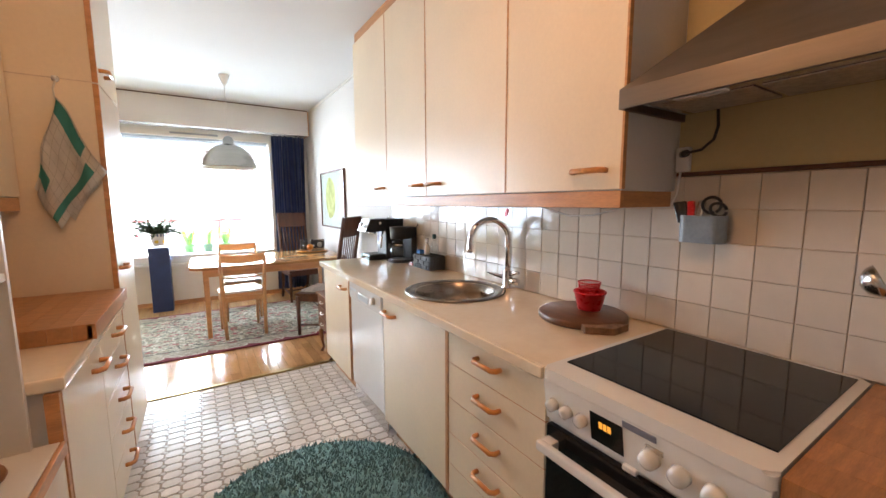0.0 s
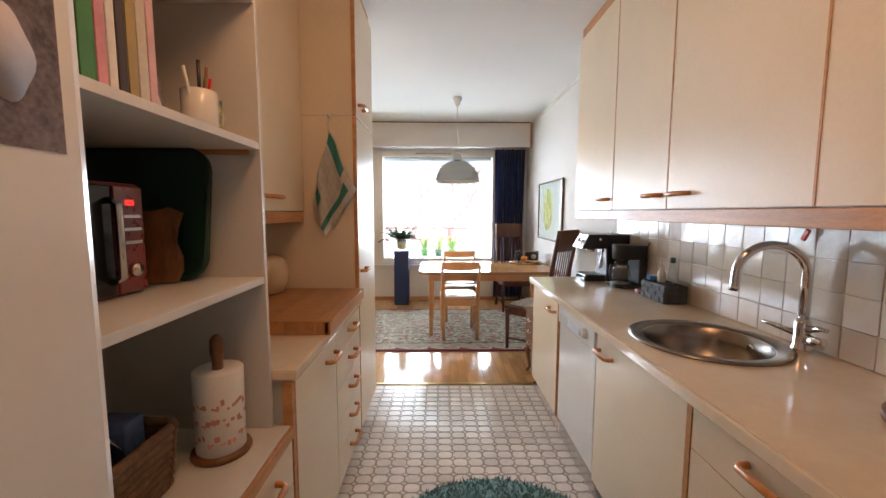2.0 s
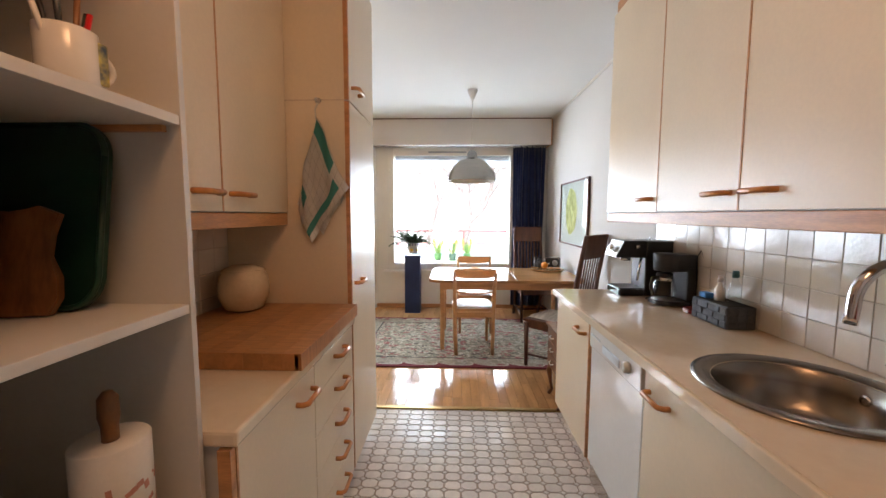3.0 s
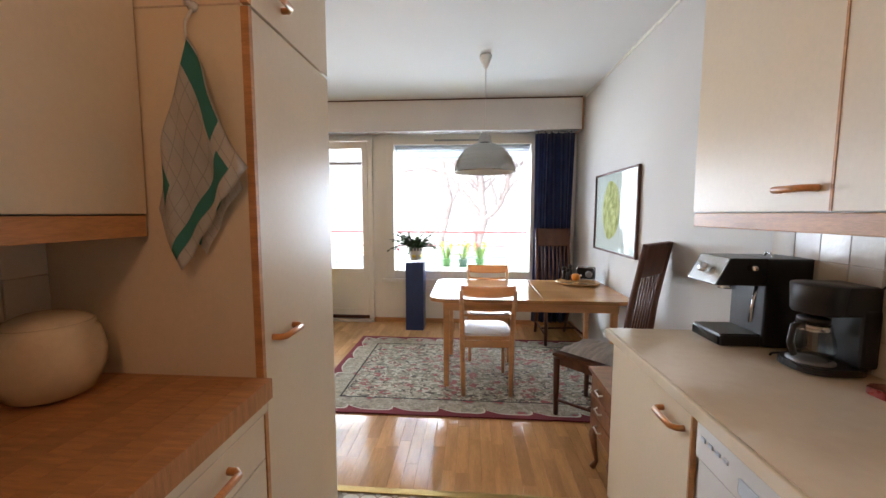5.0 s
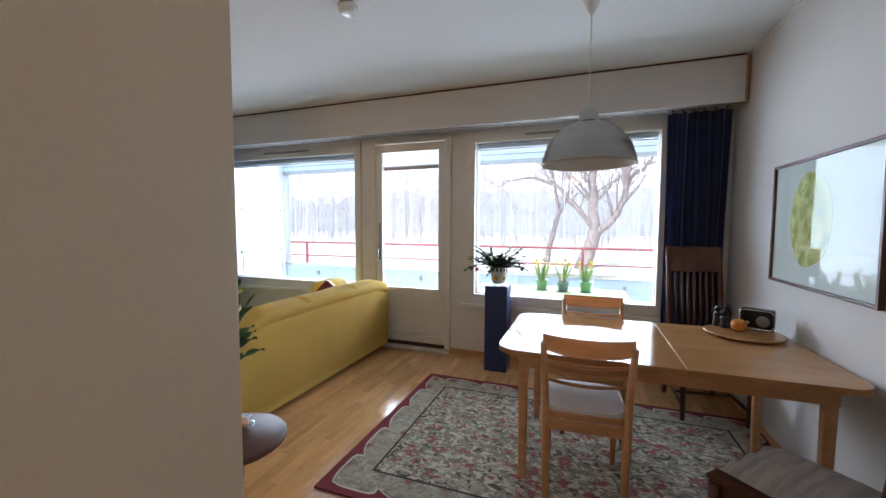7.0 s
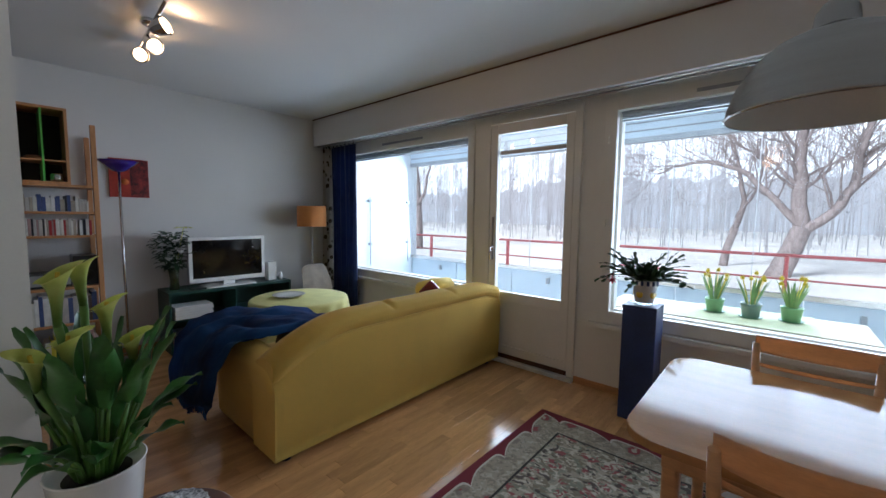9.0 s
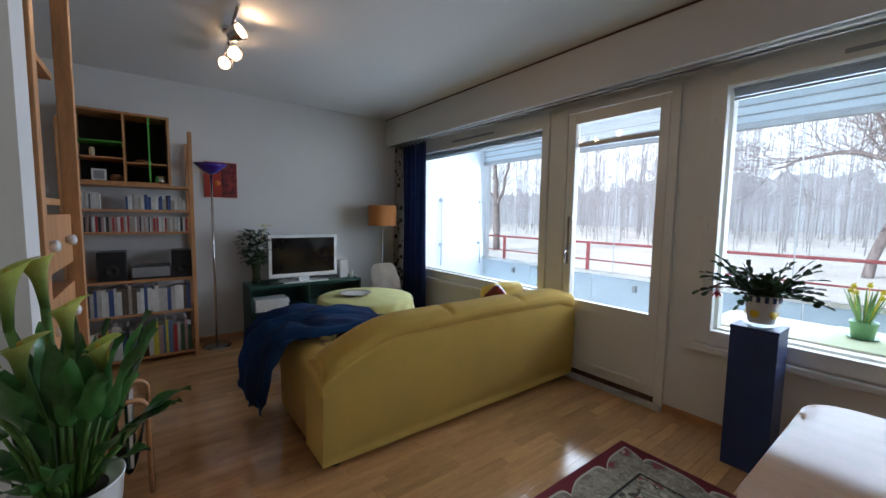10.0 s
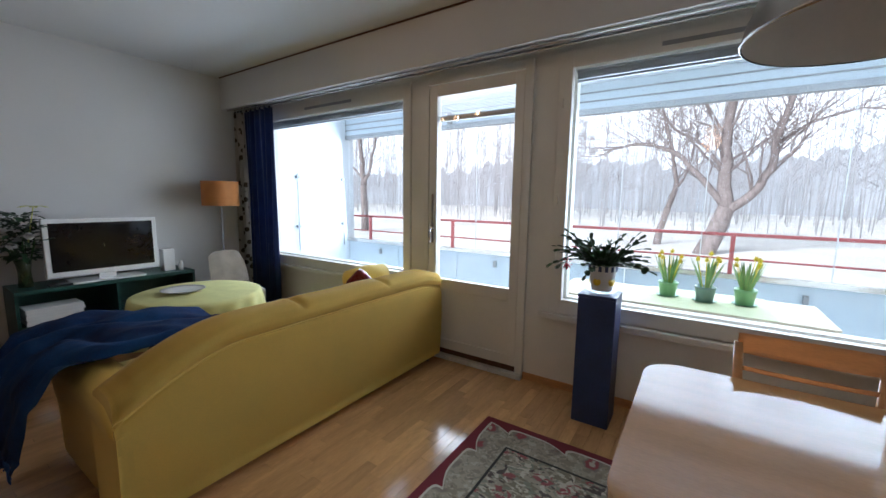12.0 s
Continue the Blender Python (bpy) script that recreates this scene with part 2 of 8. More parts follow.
def bx(bm, x0, y0, z0, x1, y1, z1, bev=0.0, m=None, seg=2):
    r = bmesh.ops.create_cube(bm, size=1.0)
    vs = r["verts"]
    bmesh.ops.scale(bm, vec=(abs(x1 - x0), abs(y1 - y0), abs(z1 - z0)), verts=vs)
    if bev:
        es = list({e for v in vs for e in v.link_edges})
        r = bmesh.ops.bevel(bm, geom=es, offset=bev, segments=seg, affect="EDGES", profile=0.6)
        vs = list({v for f in r["faces"] for v in f.verts} | {v for v in vs if v.is_valid})
        seen, stack = set(vs), list(vs)
        while stack:
            for e in stack.pop().link_edges:
                for w in e.verts:
                    if w not in seen:
                        seen.add(w)
                        stack.append(w)
        vs = list(seen)
    bmesh.ops.translate(bm, vec=((x0 + x1) / 2, (y0 + y1) / 2, (z0 + z1) / 2), verts=vs)
    if m is not None:
        bmesh.ops.transform(bm, matrix=m, verts=vs)
    return vs


def box(x0, y0, z0, x1, y1, z1, bev=0.0, m=None, seg=2):
    bm = bmesh.new()
    bx(bm, x0, y0, z0, x1, y1, z1, bev, m, seg)
    return bm


def lathe(bm, prof, seg=32, at=(0, 0, 0), m=None, cap=True, wob=None):
    rings = []
    for r, z in prof:
        ring = []
        for i in range(seg):
            a = 2 * math.pi * i / seg
            k = r * (wob(a, z) if wob else 1)
            ring.append(bm.verts.new(Vector((at[0] + k * math.cos(a), at[1] + k * math.sin(a), at[2] + z))))
        rings.append(ring)
    fs = []
    for a, b in zip(rings, rings[1:]):
        for i in range(seg):
            fs.append(bm.faces.new((a[i], a[(i + 1) % seg], b[(i + 1) % seg], b[i])))
    if cap:
        fs.append(bm.faces.new(rings[0][::-1]))
        fs.append(bm.faces.new(rings[-1]))
    for f in fs:
        f.smooth = True
    vs = [v for r in rings for v in r]
    if m is not None:
        bmesh.ops.transform(bm, matrix=m, verts=vs)
    return vs


def turned(prof, seg=32, at=(0, 0, 0), m=None, cap=True, wob=None):
    bm = bmesh.new()
    lathe(bm, prof, seg, at, m, cap, wob)
    return bm


def tube(bm, pts, r, seg=8, flat=1.0, up=None):
    """A tube along points; r a number or one radius per point; flat squeezes it."""
    pts = [Vector(p) for p in pts]
    rs = r if isinstance(r, (list, tuple)) else [r] * len(pts)
    rings, side = [], None
    for i, p in enumerate(pts):
        d = (pts[min(i + 1, len(pts) - 1)] - pts[max(i - 1, 0)]).normalized()
        if side is None:
            side = d.cross(Vector(up) if up else (Vector((0, 0, 1)) if abs(d.z) < 0.9 else Vector((0, 1, 0)))).normalized()
        else:
            side = (side - d * side.dot(d)).normalized()
        nrm = side.cross(d).normalized()
        rings.append([bm.verts.new(p + rs[i] * (math.cos(2 * math.pi * k / seg) * side + flat * math.sin(2 * math.pi * k / seg) * nrm)) for k in range(seg)])
    for a, b in zip(rings, rings[1:]):
        for k in range(seg):
            bm.faces.new((a[k], a[(k + 1) % seg], b[(k + 1) % seg], b[k])).smooth = True
    bm.faces.new(rings[0][::-1])
    bm.faces.new(rings[-1])


def pipe(pts, r, seg=8, flat=1.0, up=None):
    bm = bmesh.new()
    tube(bm, pts, r, seg, flat, up)
    return bm


def arc(c, r, a0, a1, n, u=(1, 0, 0), v=(0, 0, 1)):
    c, u, v = Vector(c), Vector(u), Vector(v)
    return [c + r * (math.cos(radians(a0 + (a1 - a0) * i / n)) * u + math.sin(radians(a0 + (a1 - a0) * i / n)) * v) for i in range(n + 1)]


def prism(bm, outline, z0, z1, m=None, bev=0.0):
    lo = [bm.verts.new((x, y, z0)) for x, y in outline]
    hi = [bm.verts.new((x, y, z1)) for x, y in outline]
    n = len(outline)
    for i in range(n):
        bm.faces.new((lo[i], lo[(i + 1) % n], hi[(i + 1) % n], hi[i]))
    bm.faces.new(lo[::-1])
    top = bm.faces.new(hi)
    vs = lo + hi
    if bev:
        r = bmesh.ops.bevel(bm, geom=list(top.edges), offset=bev, segments=2, affect="EDGES")
        vs = [v for v in set(vs) | {v for f in r["faces"] for v in f.verts} if v.is_valid]
    if m is not None:
        bmesh.ops.transform(bm, matrix=m, verts=vs)
    return vs


def slab(outline, z0, z1, m=None, bev=0.0):
    bm = bmesh.new()
    prism(bm, outline, z0, z1, m, bev)
    return bm


def rrect(x0, y0, x1, y1, r, n=6):
    out = []
    for cx, cy, a in ((x1 - r, y1 - r, 0), (x0 + r, y1 - r, 90), (x0 + r, y0 + r, 180), (x1 - r, y0 + r, 270)):
        out += [(cx + r * math.cos(radians(a + 90 * i / n)), cy + r * math.sin(radians(a + 90 * i / n))) for i in range(n + 1)]
    return out


def root_of(ob):
    while ob.parent:
        ob = ob.parent
    return ob


def mesh_of(name, bm, material):
    bmesh.ops.recalc_face_normals(bm, faces=bm.faces)
    me = bpy.data.meshes.new(name)
    bm.to_mesh(me)
    bm.free()
    me.materials.append(material)
    return me


def solo(name, bm, material, label="", category="", group="", kind="", at=None):
    """A thing that is one mesh, drawn in world coordinates, with its origin at `at`."""
    if at is not None:
        bmesh.ops.translate(bm, vec=-Vector(at), verts=bm.verts)
    ob = new(name, mesh_of(name, bm, material))
    if at is not None:
        ob.location = at
    return tagged(ob, label, category, group, kind)


def thing(name, at, label="", category="", group="", kind=""):
    ob = new(name)
    ob.location = at
    ob.empty_display_size = 0.1
    return tagged(ob, label, category, group, kind)


def part(name, bm, material, parent, label=""):
    """One mesh under a thing or part, drawn in world coordinates as if the thing were not turned."""
    at = Vector(root_of(parent).location)
    bmesh.ops.translate(bm, vec=-at, verts=bm.verts)
    ob = new(name, mesh_of(name, bm, material))
    ob.parent = parent
    if label:
        ob["label"] = label
    return ob


def smooth(ob, angle=40):
    for p in ob.data.polygons:
        p.use_smooth = True
    ob.data.set_sharp_from_angle(angle=radians(angle))
    return ob


def sheet(nx, ny, fn, thick=0.0):
    """A grid surface from fn(u, v) -> place, with a thickness."""
    bm = bmesh.new()
    g = [[bm.verts.new(fn(i / nx, j / ny)) for j in range(ny + 1)] for i in range(nx + 1)]
    for i in range(nx):
        for j in range(ny):
            bm.faces.new((g[i][j], g[i + 1][j], g[i + 1][j + 1], g[i][j + 1])).smooth = True
    if thick:
        bmesh.ops.solidify(bm, geom=bm.faces[:], thickness=thick)
    return bm


# ---- plan ----
WX, LX, YW, CZ = 1.73, -4.43, 6.55, 2.71      # right wall, left wall, window wall, ceiling
TY = 3.50                                      # tiles meet parquet
KX = -0.72                                     # kitchen's left wall
BY = -1.30                                     # wall behind the start

# ---- structure ----
S = dict(kind="structure")
bm = bmesh.new()
bx(bm, WX, BY - 0.15, -0.1, WX + 0.2, YW, CZ)
solo("wall_right", bm, WALL, "smooth off-white painted wall", "wall", **S)
solo("wall_left", box(LX - 0.2, 1.8, -0.1, LX, YW, CZ), WALL, "smooth off-white painted living room wall", "wall", **S)
solo("wall_kitchen_left", box(KX - 0.12, BY, -0.1, KX, 3.385, CZ), WALL, "painted wall behind the kitchen units", "wall", **S)
solo("wall_back", box(KX - 0.12, BY - 0.15, -0.1, WX, BY, CZ), WALL, "plain painted wall closing the kitchen", "wall", **S)
# Unseen closing wall; its dark brown is invented to soak up bounced light.
solo("wall_south", box(LX, 1.65, -0.1, KX - 0.12, 1.8, CZ), mat("bounce_cut_brown", (0.24, 0.19, 0.15), 0.8, var=0.1), "unseen plain wall closing the living room, browned to cut bounced light", "wall", **S)
solo("ceiling", box(LX - 0.2, BY - 0.15, CZ, WX + 0.2, YW + 0.25, CZ + 0.2), CEIL, "white painted ceiling", "ceiling", **S)
solo("ceiling_cornice", box(WX - 0.012, 3.45, CZ - 0.02, WX, 6.22, CZ - 0.001), WHITE, "thin white ceiling trim", "trim", **S)
bm = bmesh.new()
for x0, x1, z0, z1 in ((LX - 0.2, -4.20, 0, CZ), (-4.20, -1.88, 0, 0.60), (-4.20, -1.88, 2.36, CZ), (-1.88, -1.72, 0, CZ), (-1.72, -0.78, 2.36, CZ),
                       (-0.78, -0.60, 0, CZ), (-0.60, 1.26, 0, 0.58), (-0.60, 1.26, 2.36, CZ), (1.26, WX + 0.2, 0, CZ), (-1.72, -0.78, -0.1, 0.0)):
    bx(bm, x0, YW, z0, x1, YW + 0.22, z1)
solo("wall_window", bm, WHITE, "white painted window wall with wooden panels", "wall", **S)
solo("kitchen_grout", box(KX, BY, -0.0135, 1.25, TY - 0.021, -0.0028), FGROUT, "grey-brown grout between the floor tiles", "floor", **S)
solo("floor_subfloor", box(LX, BY, -0.12, WX, YW, -0.014), FGROUT, "dark grout bed under tiles and parquet", "floor", **S)
for nm, x0, y0, x1, y1 in (("baseboard", WX - 0.012, TY, WX, YW), ("baseboard", LX, 1.8, LX + 0.012, YW), ("baseboard", -0.78, YW - 0.012, WX - 0.012, YW),
                           ("baseboard", LX + 0.012, YW - 0.012, -1.72, YW)):
    solo(nm, box(x0, y0, 0.0, x1, y1, 0.055, 0.003), BEECH, "low brown wooden skirting board", "baseboard", **S)
solo("trim", box(-0.62, TY - 0.02, 0.0, 1.30, TY + 0.02, 0.008, 0.003), mat("brass_strip", (0.55, 0.38, 0.14), 0.3, metal=1.0), "brass threshold strip", "trim", **S)

# pelmet
pel = thing("pelmet", (0, 6.23, 2.35), "long white box pelmet with an aluminium curtain rail", "pelmet")
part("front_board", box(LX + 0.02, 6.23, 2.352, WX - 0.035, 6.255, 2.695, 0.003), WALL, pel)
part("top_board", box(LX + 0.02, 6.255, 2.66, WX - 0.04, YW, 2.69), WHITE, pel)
part("end_board", box(WX - 0.034, 6.228, 2.352, WX - 0.022, YW - 0.01, 2.695), BEECH, pel)
part("top_strip", box(LX + 0.02, 6.226, 2.696, WX - 0.035, 6.26, 2.708), MAHOG, pel, "thin dark brown strip")
for y in (6.30, 6.38):
    part("curtain_rail", box(LX + 0.03, y - 0.012, 2.345, WX - 0.05, y + 0.012, 2.362, 0.002), STEEL, pel)


def window(name, x0, x1, z0, z1, gx0, gx1, gz0, gz1, label):
    w = thing(name, (x0, YW, z0), label, "window", kind="structure")
    yo = YW - 0.025
    def ring(nm, y0, y1, a, b, c, d, e, f, g, h, mt=WHITE):
        bm = bmesh.new()
        bx(bm, a, y0, c, e, y1, d, 0.004); bx(bm, f, y0, c, b, y1, d, 0.004)
        bx(bm, e, y0 + 0.001, c, f, y1 - 0.001, g, 0.004); bx(bm, e, y0 + 0.001, h, f, y1 - 0.001, d, 0.004)
        return part(nm, bm, mt, w)
    ring("window_frame", yo, YW + 0.03, x0, x1, z0, z1, gx0, gx1, gz0, gz1)
    ring("outer_frame", YW + 0.12, YW + 0.20, x0, x1, z0, z1, gx0 - 0.005, gx1 + 0.005, gz0 - 0.005, gz1 + 0.005)
    for y in (YW + 0.006, YW + 0.155):
        p = part("pane", box(gx0 - 0.006, y, gz0 - 0.006, gx1 + 0.006, y + 0.004, gz1 + 0.006), GLASS, w)
        p.visible_shadow = False
    bm = bmesh.new()
    for k in range(9):
        bx(bm, gx0 + 0.01, YW + 0.06, gz1 - 0.018 - 0.0045 * k, gx1 - 0.01, YW + 0.085, gz1 - 0.0155 - 0.0045 * k)
    bl = part("blind", bm, GREYM, w, "raised grey slatted blind")
    part("blind_rail", box(gx0 + 0.005, YW + 0.055, gz1 - 0.014, gx1 - 0.005, YW + 0.09, gz1 + 0.004, 0.002), GREYM, bl)
    part("blind_bottom", box(gx0 + 0.01, YW + 0.06, gz1 - 0.075, gx1 - 0.01, YW + 0.085, gz1 - 0.06, 0.003), GREYM, bl)
    return w


w1 = window("window_1", -0.60, 1.26, 0.58, 2.36, -0.51, 1.19, 0.675, 2.25, "large fixed window in a white wooden frame")
part("window_sill", box(-0.66, YW - 0.075, 0.535, 1.32, YW - 0.026, 0.575, 0.006), WHITE, w1)
part("vent_slot", box(0.0, YW - 0.03, 2.285, 0.55, YW - 0.024, 2.31, 0.002), GREYM, w1)
w2 = window("window_2", -4.20, -1.88, 0.60, 2.36, -4.10, -1.96, 0.70, 2.23, "large balcony-side window in a white wooden frame")
part("window_sill", box(-4.24, YW - 0.075, 0.565, -1.86, YW - 0.026, 0.602, 0.006), WHITE, w2)
part("vent_slot", box(-3.3, YW - 0.03, 2.285, -2.6, YW - 0.024, 2.31, 0.002), GREYM, w2)
for w, z in ((w1, 0.95), (w1, 1.35), (w1, 2.0)):
    part("hinge", turned([(0.006, 0), (0.006, 0.06)], 10, (-0.565, YW - 0.03, z)), WHITE, w)

# balcony door
dr = thing("door_1", (-1.72, YW, 0), "white wooden balcony door with a tall glass pane", "door", kind="structure")
bm = bmesh.new()
bx(bm, -1.72, YW - 0.03, 0.04, -1.68, YW + 0.1, 2.36, 0.003); bx(bm, -0.84, YW - 0.03, 0.04, -0.78, YW + 0.1, 2.36, 0.003)
bx(bm, -1.68, YW - 0.029, 2.30, -0.84, YW + 0.1, 2.36, 0.003)
part("door_frame", bm, WHITE, dr)
part("threshold", box(-1.72, YW - 0.06, 0.0, -0.78, YW + 0.1, 0.035, 0.004), mat("worn_threshold", (0.60, 0.57, 0.52), 0.6, var=0.2), dr)
# Solid brown strip stands in for the shade in the slot below the leaf.
part("door_gap", box(-1.675, YW - 0.010, 0.036, -0.845, YW + 0.02, 0.081), MAHOG, dr, "brown strip painting the shaded gap under the door leaf")
leaf = bmesh.new()
for a in ((-1.675, -1.60, 0.082, 2.295), (-0.915, -0.845, 0.082, 2.295)):
    bx(leaf, a[0], YW - 0.022, a[2], a[1], YW + 0.03, a[3], 0.005)
for c in ((0.082, 0.17), (0.60, 0.695), (2.205, 2.295)):
    bx(leaf, -1.60, YW - 0.021, c[0], -0.915, YW + 0.03, c[1], 0.005)
bx(leaf, -1.60, YW - 0.012, 0.17, -0.915, YW + 0.02, 0.60)
lf = part("door_leaf", leaf, WHITE, dr)
part("moulding", box(-1.66, YW - 0.034, 0.150, -0.86, YW - 0.0225, 0.172, 0.004), WHITE, lf)
p = part("pane", box(-1.605, YW + 0.0, 0.69, -0.91, YW + 0.005, 2.21), GLASS, lf)
p.visible_shadow = False
bm = bmesh.new()
bx(bm, -1.645, YW - 0.03, 1.0, -1.622, YW - 0.021, 1.42, 0.004)
part("lock_plate", bm, STEEL, lf)
bm = bmesh.new()
tube(bm, [(-1.633, YW - 0.03, 1.12), (-1.633, YW - 0.065, 1.12), (-1.633, YW - 0.07, 1.10), (-1.633, YW - 0.07, 1.0)], 0.009)
lathe(bm, [(0.018, 0), (0.018, 0.01)], 16, m=pose(-1.633, YW - 0.03, 1.12, 90))
part("door_handle", bm, CHROME, lf)
bm = bmesh.new()
for k in range(12):
    bx(bm, -1.59, YW + 0.012, 2.185 - 0.011 * k, -0.925, YW + 0.028, 2.1865 - 0.011 * k)
db = part("blind", bm, WHITEC, lf, "partly lowered white slatted blind")
part("blind_bottom", box(-1.59, YW + 0.008, 2.01, -0.925, YW + 0.032, 2.05, 0.003), GREYM, db)


def curtain(name, x0, x1, y, z0, z1, material, label, folds=9, amp=0.035):
    def fn(u, v):
        a = amp * (0.55 + 0.45 * v)
        x = x0 + (x1 - x0) * u + 0.012 * math.sin(9 * u + 3 * v)
        return (x, y + a * math.sin(2 * math.pi * folds * u + 0.8 * math.sin(2.2 * v + 6 * u)) + 0.012 * math.sin(21 * u), z1 + (z0 - z1) * v)
    th = thing(name, ((x0 + x1) / 2, y, z0), label, "curtain")
    part("cloth", sheet(folds * 10, 14, fn, 0.004), material, th)
    for i in range(folds):
        x = x0 + (x1 - x0) * (i + 0.5) / folds
        part("hook", box(x - 0.004, y - 0.01, z1 - 0.005, x + 0.004, y + 0.01, z1 + 0.02), BLACK, th)
    return th


curtain("curtain", 1.20, 1.655, 6.36, 0.09, 2.335, NAVY, "navy blue floor-length curtain beside the window", 6)
curtain("curtain", -4.20, -3.66, 6.38, 0.05, 2.33, NAVY, "navy blue floor-length curtain drawn aside", 6)
FLOR = mat("floral_print", (0.56, 0.50, 0.42), 0.9, var=0.1, scale=9, fine=200, bump=0.1)
n, l = FLOR.node_tree.nodes, FLOR.node_tree.links
vo, rp, mx = n.new("ShaderNodeTexVoronoi"), n.new("ShaderNodeValToRGB"), n.new("ShaderNodeMixRGB")
co = n.new("ShaderNodeTexCoord")
l.new(co.outputs["Object"], vo.inputs["Vector"])
vo.inputs["Scale"].default_value = 11
rp.color_ramp.elements[0].position, rp.color_ramp.elements[1].position = 0.30, 0.36
l.new(vo.outputs["Distance"], rp.inputs["Fac"])
l.new(rp.outputs["Color"], mx.inputs["Fac"])
mx.inputs["Color1"].default_value = (0.10, 0.07, 0.035, 1)
old = n["Principled BSDF"].inputs["Base Color"].links[0].from_socket
l.new(old, mx.inputs["Color2"])
l.new(mx.outputs["Color"], n["Principled BSDF"].inputs["Base Color"])
curtain("curtain", -4.40, -4.21, 6.37, 0.05, 2.33, FLOR, "narrow pale curtain with a brown floral print", 3)

# ---- balcony and outdoors ----
bal = thing("balcony", (-1.2, 7.6, -0.1), "glazed balcony with white walls and pale panel parapet", "balcony", kind="structure")
part("floor_slab", box(-4.75, YW + 0.22, -0.3, 4.0, 8.45, -0.1), PARA, bal)
part("ceiling_slab", box(-4.75, YW + 0.22, 2.62, 4.0, 8.5, 2.85), BALC, bal)
part("side_wall", box(-4.75, YW + 0.22, -0.1, -4.62, 8.45, 2.62), BALC, bal)
part("side_wall", box(3.9, YW + 0.22, -0.1, 4.0, 8.45, 2.62), BALC, bal)
part("beam", box(-4.62, 8.30, 2.36, 3.9, 8.45, 2.62, 0.005), PARA, bal)
for i in range(8):
    x = -4.62 + i * 1.065
    part("parapet_panel", box(x + 0.004, 8.34, -0.1, x + 1.061, 8.37, 0.66, 0.003), PARA, bal)
part("glazing_rail", box(-4.62, 8.30, 0.66, 3.9, 8.38, 0.71, 0.004), STEEL, bal)
part("glazing_rail", box(-4.62, 8.28, 2.30, 3.9, 8.36, 2.36, 0.004), GREYM, bal)
for z in (2.43, 2.52):
    part("glazing_track", box(-4.62, 8.285, z, 3.9, 8.298, z + 0.014, 0.003), GREYM, bal)
for x in (-2.6, 1.55):
    part("hanger", box(x - 0.035, 8.26, 2.36, x + 0.035, 8.284, 2.50, 0.004), GREYM, bal)
for x in (-4.58, -3.0, -2.2, -1.35, -0.45, 0.3, 1.25, 2.2, 3.1):
    part("pane_edge", box(x - 0.004, 8.325, 0.71, x + 0.004, 8.34, 2.30), BALC, bal)
for z, r in ((1.07, 0.017), (0.83, 0.010)):
    part("handrail", pipe([(-4.7, 8.52, z), (4.0, 8.52, z)], r, 10), REDRAIL, bal, "red painted railing")
for i in range(6):
    x = -4.3 + 1.62 * i
    part("rail_post", box(x - 0.018, 8.50, 0.3, x + 0.018, 8.54, 1.06, 0.003), REDRAIL, bal)
for y, z in ((7.35, 1.66), (7.35, 0.95), (8.2, 1.66), (8.2, 0.95)):
    part("bracket", box(-4.62, y - 0.03, z - 0.02, -4.57, y + 0.03, z + 0.02, 0.004), GREYM, bal)
for y in (7.35, 8.2):
    part("pole", pipe([(-4.59, y, 0.6), (-4.59, y, 1.72)], 0.008, 8), GREYM, bal)
for x in (-3.9, -1.9, -1.0, 1.1):
    part("catch", box(x - 0.02, 8.30, 0.50, x + 0.02, 8.34, 0.58, 0.004), GREYM, bal)

bt = thing("balcony_table", (0.2, 7.4, -0.1), "pale folding balcony table with a thin green cloth", "table")
part("tabletop", box(-0.72, 7.05, 0.585, 1.05, 7.72, 0.615, 0.006), mat("bleached_wood", (0.56, 0.47, 0.33), 0.6), bt)
part("runner", box(-0.05, 7.04, 0.6155, 0.75, 7.73, 0.619), mat("pale_runner", (0.58, 0.60, 0.36), 0.85), bt, "pale green cloth runner")
for x in (-0.6, 0.93):
    for y in (7.12, 7.65):
        part("leg", box(x - 0.02, y - 0.02, -0.1, x + 0.02, y + 0.02, 0.585, 0.003), GREYM, bt)
fc = thing("folding_chair", (1.75, 7.6, -0.1), "pale wooden folding chair standing on the balcony", "chair")
PALEW = mat("pale_slats", (0.60, 0.54, 0.45), 0.55)
for y in (7.4, 7.82):
    part("side_frame", pipe([(1.5, y, -0.1), (1.95, y, 0.78)], 0.018, 6), PALEW, fc)
    part("side_frame", pipe([(1.95, y, -0.1), (1.5, y, 0.36)], 0.018, 6), PALEW, fc)
for k in range(5):
    part("slat", box(1.5 + 0.075 * k, 7.41, 0.352, 1.56 + 0.075 * k, 7.81, 0.368, 0.003), PALEW, fc)
for k in range(3):
    part("slat", box(1.80 + 0.05 * k, 7.41, 0.52 + 0.1 * k, 1.815 + 0.05 * k, 7.81, 0.58 + 0.1 * k, 0.003), PALEW, fc)

solo("ground", sheet(40, 40, lambda u, v: (-160 + 320 * u, 8.6 + 260 * v * v, -0.80 + 4.0 * v * v + 0.5 * noise.noise((8 * u, 8 * v, 0)) * min(1, 6 * v))),
     SNOW, "pale bleached ground rising to a wood", "ground", **S)


